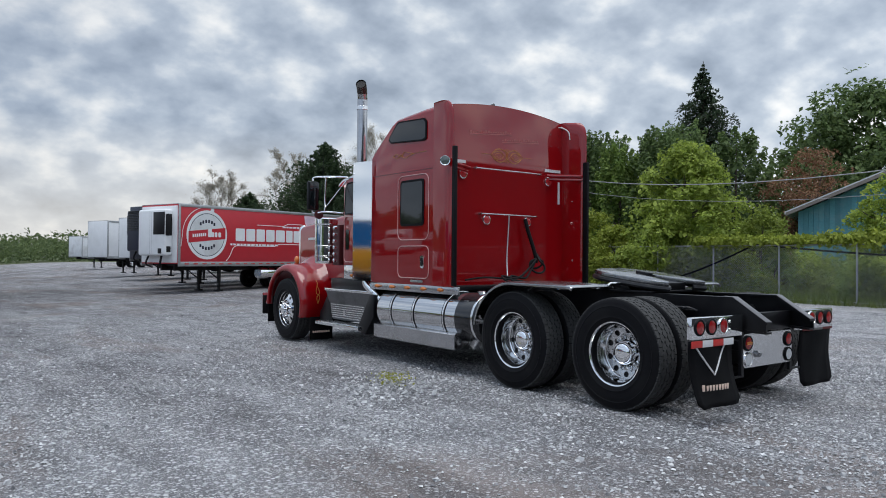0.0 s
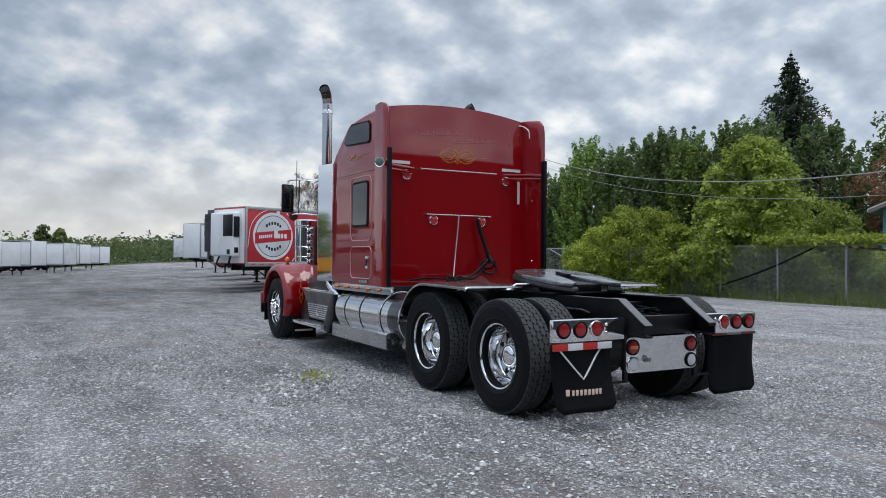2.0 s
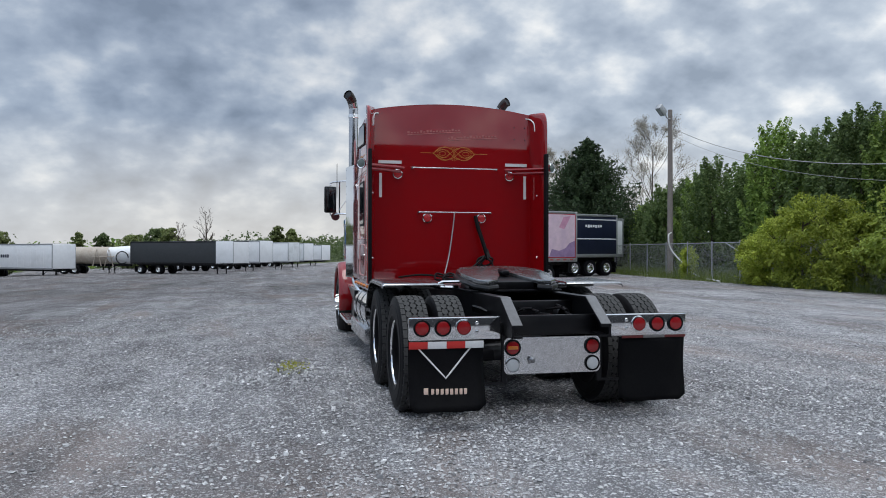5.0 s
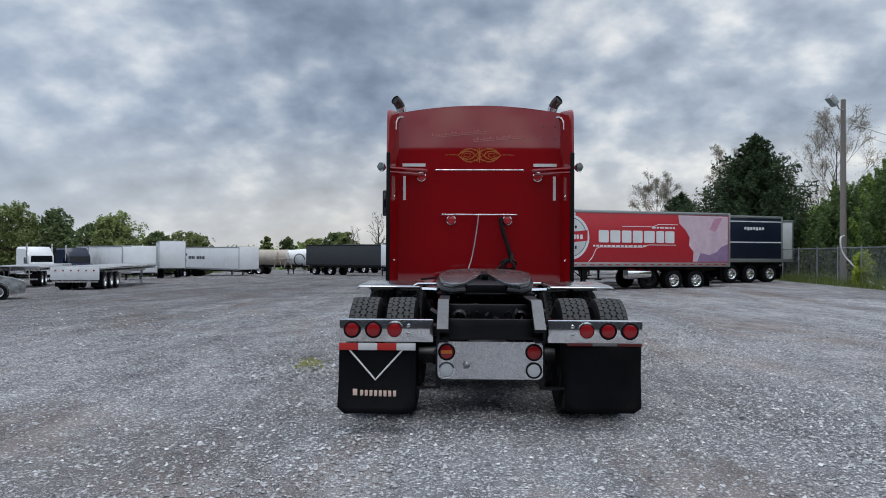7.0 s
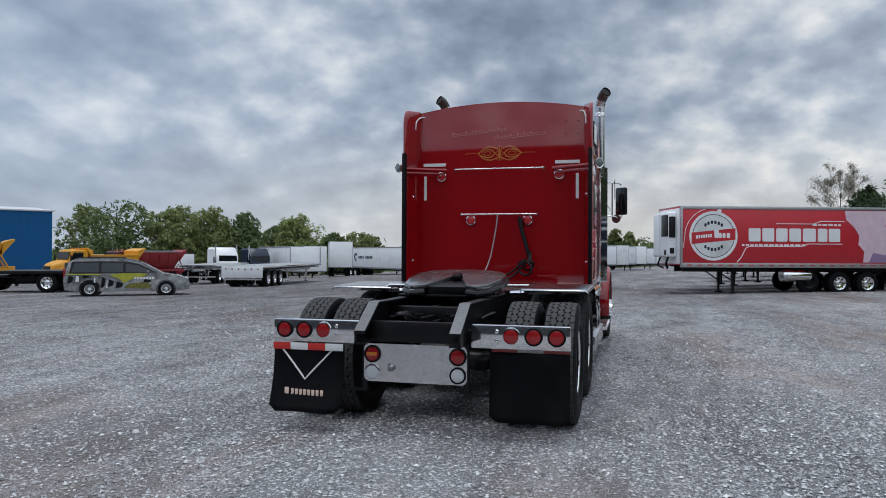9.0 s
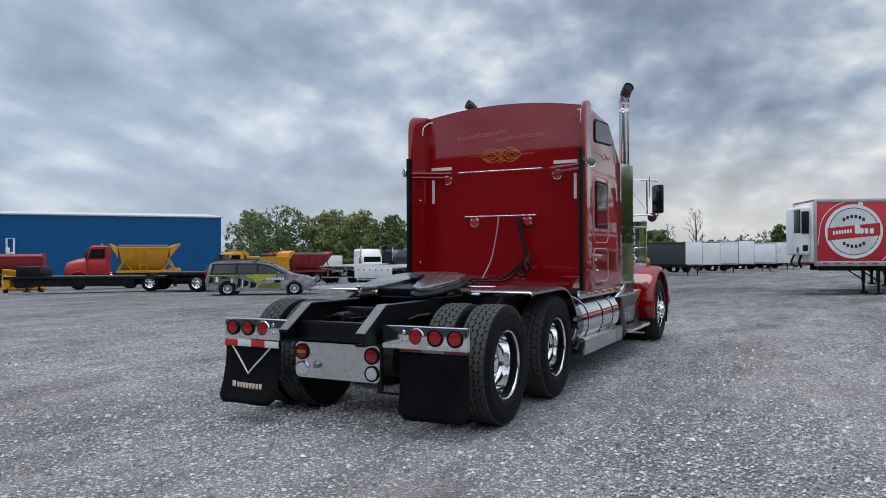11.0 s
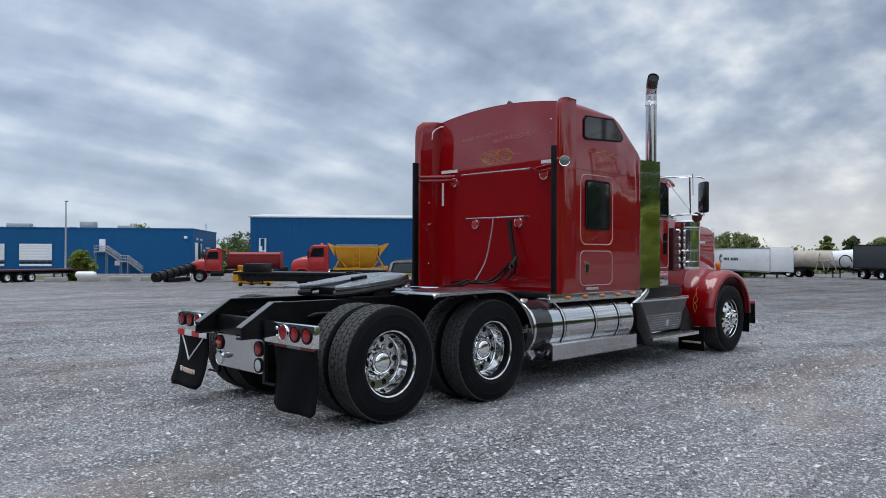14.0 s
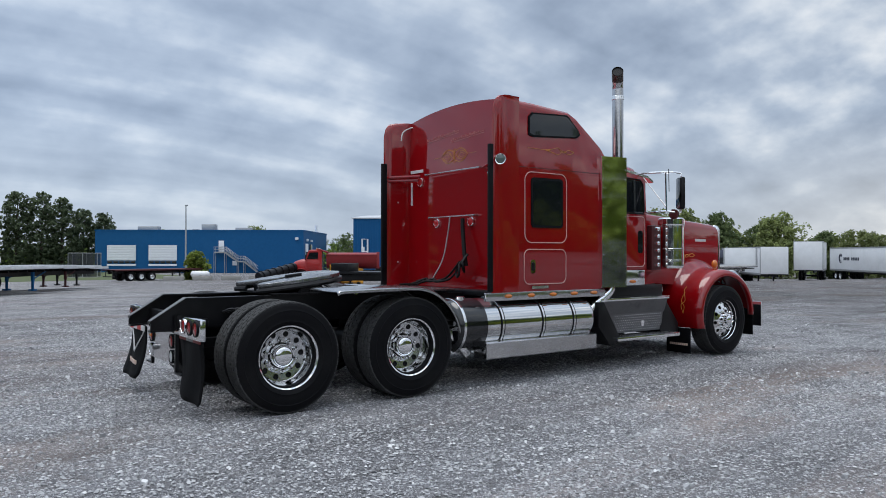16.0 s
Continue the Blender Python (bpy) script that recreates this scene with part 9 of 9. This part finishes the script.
def spruce(label, x, y, h, w, mat, needles, size, seed, droop=0.25, z=None, name="spruce_tree", taper=0.66, fine=1.0):
    rng = np.random.default_rng(seed)
    t = thing(name, label, "tree", pose(x, y, land(x, y) if z is None else z))
    bm = B()
    tube(bm, [(0, 0, -0.2), (0, 0, h * 0.5), (0, 0, h)], [0.02 * h, 0.012 * h, 0.02], 8)
    pts, nor = [], []
    tiers = int(h * 2.6 * fine)
    for k in range(tiers):
        f = k / (tiers - 1)
        z0 = h * (0.10 + 0.88 * f)
        L = w * 0.5 * (1 - f) ** taper * (0.6 + 0.6 * rng.random() if fine < 1.5 else 0.82 + 0.3 * rng.random()) + 0.06
        m = int((7 if f < 0.8 else 5) * fine)
        for j in range(m):
            a = 2 * math.pi * (j + rng.random() * 0.8) / m + k
            Lb = L * (0.35 + 0.75 * rng.random() if fine < 1.5 else 0.5 + 0.55 * rng.random())
            d = np.array([math.cos(a), math.sin(a), 0])
            tip = d * Lb + np.array([0, 0, z0 - droop * Lb])
            tube(bm, [(0, 0, z0), tuple(tip)], [0.012 * (1 - f) * h * 0.2 + 0.008, 0.005], 4)
            nn = max(4, int(needles * Lb / (tiers * m * w * 0.22)))
            s = rng.random(nn) ** 0.7
            side = np.cross(d, [0, 0, 1])
            off = rng.normal(size=nn) * 0.16 * Lb * (1.15 - s)
            q = np.array([0, 0, z0]) + np.outer(s, tip - np.array([0, 0, z0])) + np.outer(off, side)
            q[:, 2] += rng.normal(size=nn) * 0.05 * Lb + 0.10 * Lb * s ** 2 - 0.12 * rng.random(nn) * Lb
            pts.append(q)
            v = np.tile([0, 0, 1.0], (nn, 1)) + rng.normal(size=(nn, 3)) * 0.7
            nor.append(v / np.linalg.norm(v, axis=1)[:, None])
    part("trunk", bm, BARK, t)
    V, F = leaf_quads(np.concatenate(pts), np.concatenate(nor), size, rng, 0.35)
    c = new("crown", mesh_from("crown", V, F, mat))
    c.parent = t
    return t


def bare_tree(label, x, y, h, w, seed, mat=None, r0=0.12, buds=None, depth=5):
    """A leader with upswept limbs that fork into fine twigs, and opening leaves on the twigs."""
    rng = np.random.default_rng(seed)
    t = thing("bare_tree", label, "tree", pose(x, y, land(x, y)))
    bm = B()
    ends = []

    def grow(p, d, L, r, k):
        q = p + d * L
        m = p.lerp(q, 0.5) + Vector(rng.normal(size=3) * 0.04 * L)
        tube(bm, [p, m, q], [r, r * 0.8, r * 0.5], 4 if k < 3 else 6, cap=False)
        if k < 3:
            ends.append(((p + q) / 2, L)), ends.append((q, L))
        if k == 0:
            return
        for j in range(3):
            side = Vector(rng.normal(size=3))
            side = (side - d * side.dot(d)).normalized()
            nd = (d + side * (0.45 + 0.35 * rng.random()) + Vector((0, 0, 0.25))).normalized()
            grow(m.lerp(q, rng.random()), nd, L * (0.48 + 0.16 * rng.random()), max(0.012, r * 0.5), k - 1)
    top = Vector((0.02 * h * rng.normal(), 0.02 * h * rng.normal(), 0.80 * h))
    tube(bm, [(0, 0, -0.2), top * 0.5, top], [r0, r0 * 0.6, 0.02], 8)
    n = 15
    for k in range(n):
        f = 0.20 + 0.74 * k / (n - 1)
        a = 2.4 * k + rng.random()
        L = w * 0.29 * math.sin(math.pi * min(0.95, 0.25 + 0.72 * (f - 0.2))) + 0.3
        grow(top * f, Vector((math.cos(a), math.sin(a), 1.15 + 0.7 * f)).normalized(), L, r0 * 0.5 * (1.1 - f), depth - 2)
    part("trunk", bm, BARK, t)
    if buds:
        E = np.array([tuple(e) for e, _ in ends])
        Ls = np.array([q for _, q in ends])
        per = max(3, 21000 // len(E))
        P = np.repeat(E, per, 0) + rng.normal(size=(len(E) * per, 3)) * np.repeat(Ls, per)[:, None] * 0.32
        N = rng.normal(size=P.shape)
        N /= np.linalg.norm(N, axis=1)[:, None]
        V, F = leaf_quads(P, N, 0.036, rng)
        c = new("crown", mesh_from("crown", V, F, buds))
        c.parent = t
    return t


def plume_tree(label, x, y, h, w, mat, leaves, size, seed):
    """A dense upright crown whose surface is made of steep leafy shoots, bare at the foot."""
    rng = np.random.default_rng(seed)
    t = thing("tree", label, "tree", pose(x, y, land(x, y)), "thicket trees")
    bm = B()
    limbs(bm, (0, 0, 0), h * 0.9, w * 0.36, 6, 0.016 * h, rng)
    part("trunk", bm, BARK, t)
    n = 150
    f = (np.arange(n) + rng.random(n)) / n
    a = 2.399963 * np.arange(n) + rng.normal(size=n) * 0.4
    env = np.sin(np.pi * np.minimum(1.0, 0.22 + 0.74 * f)) ** 0.55
    r = w * 0.5 * env * (0.55 + 0.55 * rng.random(n) ** 0.5)
    zt = h * (0.10 + 0.88 * f) + rng.normal(size=n) * 0.14
    tips = np.stack([r * np.cos(a), r * np.sin(a), zt], 1)
    lean = np.stack([0.42 * np.cos(a), 0.42 * np.sin(a), np.ones(n)], 1)
    lean /= np.linalg.norm(lean, axis=1)[:, None]
    long = 0.8 + 0.9 * rng.random(n)
    per = leaves // n
    s = rng.random((n, per)) ** 0.8
    C = tips[:, None] - lean[:, None] * (s * long[:, None])[..., None]
    d = rng.normal(size=(n, per, 3))
    d /= np.linalg.norm(d, axis=2)[..., None]
    P = (C + d * (0.07 + 0.30 * s * (0.6 + 0.6 * rng.random((n, per))))[..., None]).reshape(-1, 3)
    N = (d + np.array([0, 0, 0.7])).reshape(-1, 3)
    N /= np.linalg.norm(N, axis=1)[:, None]
    V, F = leaf_quads(P, N, size, rng)
    c = new("crown", mesh_from("crown", V, F, mat))
    c.parent = t
    return t


# behind the fence
broadleaf("light green young maple leaning over the fence", 19.9, 14.0, 6.4, 4.5, LEAF_BRIGHT, 34000, 0.072, 21, low=0.06, blobs=46)
broadleaf("small light green tree beside the fence", 20.2, 11.0, 3.6, 2.6, LEAF_BRIGHT, 8000, 0.058, 22, low=0.1, blobs=20)
spruce("tall dark spruce standing over the other trees", 36.0, 23.5, 14.3, 15.0, NEEDLE, 52000, 0.125, 23, droop=0.42, fine=1.55, taper=0.90)
broadleaf("large dark green maple beyond the shed", 37.5, 13.5, 11.6, 11.0, LEAF_DARK, 40000, 0.135, 24, low=0.15, blobs=80)
broadleaf("large dark green maple beyond the shed", 43.5, 8.0, 11.0, 12.0, LEAF_DARK, 19000, 0.135, 25, low=0.15, blobs=40)
broadleaf("half-dead tree with dry brown leaves", 29.6, 13.5, 7.1, 4.2, LEAF_BROWN, 13000, 0.055, 26, low=0.2, blobs=40)
broadleaf("light green shrub before the turquoise shed", 19.7, 6.3, 4.4, 2.6, LEAF_BRIGHT, 12000, 0.058, 27, low=0.05, blobs=26)
HEDGE = ((16.0, 8.2), (30.2, 8.6), (31.2, 7.4), (37.5, 7.1), (42.2, 5.8), (47.0, 4.6))
for k in range(16):
    y = 17.4 + 1.95 * k
    h = float(np.interp(y, [a for a, _ in HEDGE], [b for _, b in HEDGE])) * (1 + 0.05 * math.sin(2.3 * k))
    plume_tree("dense green tree in the thicket behind the fence", 25.0 + 0.5 * math.sin(1.9 * k), y, h, 3.7 if y < 40 else 3.2, (LEAF_DARK, LEAF_DARK, LEAF_MID, LEAF_DARK)[k % 4], 13500, 0.080, 40 + k)
for k, (x, y, h) in enumerate(((29.5, 17.5, 8.6), (29.0, 21.5, 9.2), (29.5, 26.0, 9.4), (29.6, 31.0, 8.4), (30.5, 36.0, 8.0))):
    plume_tree("dense green tree in the thicket behind the fence", x, y, h, 5.2, LEAF_DARK, 9000, 0.11, 80 + k)
for k, (x, y, h, w) in enumerate(((20.6, 7.4, 1.5, 2.6), (21.4, 9.2, 1.7, 2.8), (20.4, 10.6, 1.5, 2.4), (22.6, 10.4, 1.9, 2.6), (21.6, 12.2, 1.8, 2.8), (23.2, 8.2, 1.7, 2.8), (20.8, 5.4, 1.4, 2.4))):
    broadleaf("low tangled green bush between fence and shed", x, y, h, w, (LEAF_MID, LEAF_BRIGHT)[k % 2], 5000, 0.055, 60 + k, low=0.0, blobs=16, name="bush", category="bush", group="undergrowth")
for k in range(4):
    y = 11.5 + 4.1 * k
    broadleaf("low green undergrowth bush behind the fence", fence_x(y) + 3.2 + 0.8 * (k % 3), y, 2.2 + 0.5 * (k % 2), 3.6, LEAF_MID, 6000, 0.07, 70 + k, low=0.0, blobs=18, name="bush", category="bush", group="undergrowth")
# climbers on the fence
for k, (y, h, w) in enumerate(((16.8, 2.9, 2.2), (18.3, 3.8, 2.8), (20.2, 3.9, 2.9), (21.9, 3.1, 2.5), (23.4, 2.4, 1.9), (30.1, 1.8, 0.8))):
    broadleaf("bright green climber growing over the fence", fence_x(y) + 0.15, y, h, w, LEAF_VINE, int(4400 * w), 0.055, 90 + k, low=0.02, blobs=24, name="climber", category="plant", group="climbers")


def vine_band(y0, y1, z, t, n, seed):
    rng = np.random.default_rng(seed)
    ys = rng.uniform(y0, y1, n)
    lump = np.array([0.5 + 0.8 * abs(noise.noise((y * 0.9, 0, seed))) for y in ys])
    P = np.stack([np.array([fence_x(y) for y in ys]) + rng.normal(size=n) * 0.16, ys, z + rng.normal(size=n) * t * lump], 1)
    N = rng.normal(size=(n, 3)) + np.array([-0.6, 0, 0.8])
    N /= np.linalg.norm(N, axis=1)[:, None]
    V, F = leaf_quads(P, N, 0.07, rng)
    c = new("vine", mesh_from("vine", V, F, LEAF_VINE))
    tagged(c, "bright green vine trailing along the fence top", "plant")


vine_band(3.0, 12.5, 2.06, 0.15, 5200, 5)
vine_band(-2.0, 5.5, 1.7, 0.45, 5200, 6)

# north side
spruce("broad dark pine behind the trailers", 22.6, 49.2, 10.8, 13.6, PINE, 62000, 0.14, 31, droop=-0.22, name="pine_tree", taper=0.80, fine=1.8)
spruce("dark pine behind the trailers", 19.4, 56.5, 7.0, 8.0, PINE, 20000, 0.14, 32, droop=-0.22, name="pine_tree", taper=0.68, fine=1.8)
bare_tree("tall thin tree just coming into leaf", 32.4, 56.6, 14.2, 10.5, 33, buds=LEAF_PALE)
bare_tree("thin tree just coming into leaf", 18.6, 61.2, 8.4, 7.0, 34, buds=LEAF_PALE)
bare_tree("thin tree just coming into leaf", 25.6, 61.4, 12.4, 6.5, 35, buds=LEAF_PALE)
bare_tree("tall bare tree beyond the yard", -12.3, 121.0, 10.9, 4.6, 36, r0=0.24)
bare_tree("small bare tree beyond the yard", -16.6, 119.0, 7.9, 3.6, 37, r0=0.16)

FAR_TREES = [(-49.0, 102.0, 8.7, 9.0), (-46.7, 110.6, 6.1, 6.3), (-42.7, 117.3, 5.8, 6.6), (-33.0, 125.3, 5.1, 2.6), (-29.2, 126.2, 4.7, 3.4), (-23.9, 122.1, 4.3, 6.0), (-18.4, 122.9, 5.4, 4.2),
             (-66.0, 81.2, 9.7, 11.6), (-57.4, 89.7, 9.1, 8.0), (-61.8, 86.0, 8.6, 7.5), (-53.5, 93.0, 8.4, 7.5), (-50.4, 102.6, 8.3, 7.0), (-42.9, 111.3, 6.1, 8.0),
             (-20.9, 128.5, 5.6, 5.8), (-0.8, 144.6, 6.7, 3.4), (2.0, 144.5, 6.1, 3.9), (-137.8, 80.4, 7.4, 10.5), (-185.6, 52.9, 9.0, 5.0), (-173.0, 73.3, 10.2, 9.5),
             (-62.2, 98.0, 9.0, 8.5), (-64.5, 93.5, 9.8, 9.0), (-58.4, 103.0, 7.8, 8.0), (-55.6, 107.0, 7.2, 7.5), (-74.4, 84.7, 9.3, 8.5)]
for k, (x, y, top, w) in enumerate(FAR_TREES):
    broadleaf("green tree beyond the yard", x, y, top + 1.3, w * 1.05, (LEAF_OLIVE, LEAF_FAR, LEAF_OLIVE)[k % 3], 8500, 0.18, 120 + k, low=0.1, blobs=40, group="trees beyond the yard")
for k, (x, y, top, w) in enumerate(((-163.6, 18.0, 14.4, 8.0), (-163.4, 22.4, 14.6, 8.0), (-162.8, 26.2, 13.4, 7.6), (-165.0, 30.6, 11.4, 7.0), (-166.4, 35.0, 10.8, 6.6), (-162.8, 12.6, 11.0, 7.0), (-164.0, 8.0, 12.0, 7.4))):
    broadleaf("tall narrow poplar beside the lawn", x, y, top + 2.4, w * 0.84, POPLAR, 14500, 0.20, 160 + k, low=0.02, blobs=110, tall=0.7, group="poplars", name="poplar_tree")
broadleaf("round light green shrub before the workshop", -81.6, 27.2, 3.6, 2.9, LEAF_BRIGHT, 9000, 0.12, 171, low=0.03, blobs=30, name="bush", category="bush")


def wood_belt(name, label, spots, leaves, size, mat, seed):
    """Far woodland as one mass of leaf clumps: spots are (x, y, height, width)."""
    rng = np.random.default_rng(seed)
    S = np.array(spots)
    idx = rng.integers(0, len(S), leaves // 8)
    off = rng.normal(size=(len(idx), 2)) * 0.36
    cx, cy = S[idx, 0] + off[:, 0] * S[idx, 3], S[idx, 1] + off[:, 1] * S[idx, 3]
    drop = np.clip(1.12 - 0.55 * np.sum(off ** 2, 1) * 2.2, 0.3, 1.1)
    lum = np.array([0.86 + 0.38 * noise.noise((x * 0.16, y * 0.16, seed)) for x, y in zip(cx, cy)])
    H = S[idx, 2] * drop * lum
    g = np.array([land(x, y) for x, y in zip(cx, cy)])
    C = np.stack([cx, cy, g + H * rng.random(len(idx)) ** 0.5], 1)
    O = rng.normal(size=C.shape) + np.array([0, 0, 0.8])
    O /= np.linalg.norm(O, axis=1)[:, None]
    P, N = spray_points(C, O, 8, size * 1.6, rng)
    V, F = leaf_quads(P, N, size, rng, 0.8)
    c = new(name, mesh_from(name, V, F, mat))
    return tagged(c, label, "woods", kind="stuff")


def arc(cx, cy, r, a0, a1, n, h, w, jr=8.0):
    out = []
    for k in range(n):
        a = radians(a0 + (a1 - a0) * (k + RNG.random()) / n)
        rr = r + RNG.normal() * jr
        out.append((cx + rr * math.cos(a), cy + rr * math.sin(a), h * (0.8 + 0.35 * RNG.random()), w * (0.8 + 0.5 * RNG.random())))
    return out


wood_belt("north_woods", "green young woodland beyond the yard's end", arc(0, 0, 160, 62, 100, 100, 4.3, 9), 42000, 0.19, LEAF_FAR, 7)
wood_belt("hill_woods", "low wooded rise on the horizon", arc(0, 0, 330, 66, 96, 90, 9.0, 26, 20), 20000, 0.55, LEAF_FAR, 8)
wood_belt("west_woods", "low green trees on the western horizon", arc(0, 0, 175, 100, 190, 110, 6.0, 10), 30000, 0.38, LEAF_MID, 9)
# unseen trees behind the camera, added for the paint and glass to reflect
wood_belt("south_woods", "dense unseen trees south of the yard", arc(0, 0, 62, 188, 345, 150, 10.0, 9, 2.5), 18000, 0.6, LEAF_DARK, 10)
wood_belt("east_woods", "dense trees behind the fence thicket", arc(0, 0, 58, -18, 42, 46, 8.0, 8, 4), 36000, 0.20, LEAF_DARK, 12)


def blades(name, label, n, area, h, mat, seed, place=None):
    rng = np.random.default_rng(seed)
    x = rng.uniform(area[0], area[1], n)
    y = rng.uniform(area[2], area[3], n)
    if place:
        x = np.array([place(b) for b in y]) + x
    z = np.array([land(a, b) for a, b in zip(x, y)])
    a = rng.uniform(0, 6.283, n)
    hh = h * rng.lognormal(0, 0.35, n)
    w = 0.012 + 0.006 * rng.random(n)
    d = np.stack([np.cos(a), np.sin(a)], 1)
    lean = rng.normal(size=(n, 2)) * 0.35
    V = np.stack([np.stack([x - d[:, 0] * w, y - d[:, 1] * w, z], 1), np.stack([x + d[:, 0] * w, y + d[:, 1] * w, z], 1), np.stack([x + lean[:, 0] * hh, y + lean[:, 1] * hh, z + hh], 1)], 1).reshape(-1, 3)
    F = np.arange(3 * n).reshape(-1, 3)
    tagged(new(name, mesh_from(name, V, F, mat)), label, "grass", kind="stuff")


blades("fence_grass", "tall grass and weeds along the fence foot", 26000, (-0.7, 5.5, -6, 45), 0.38, GRASS, 14, fence_x)
# the weed tuft on the gravel beside the truck
rng = np.random.default_rng(5)
n = 190
P = np.stack([-2.12 + rng.normal(size=n) * 0.10, 3.14 + rng.normal(size=n) * 0.12, 0.03 + 0.10 * rng.random(n)], 1)
N = rng.normal(size=(n, 3)) * 0.5 + np.array([0, 0, 1])
N /= np.linalg.norm(N, axis=1)[:, None]
V, F = leaf_quads(P, N, 0.016, rng)
tagged(new("weed_tuft", mesh_from("weed_tuft", V, F, WEED)), "small yellow-green weed tuft in the gravel", "plant", kind="stuff")
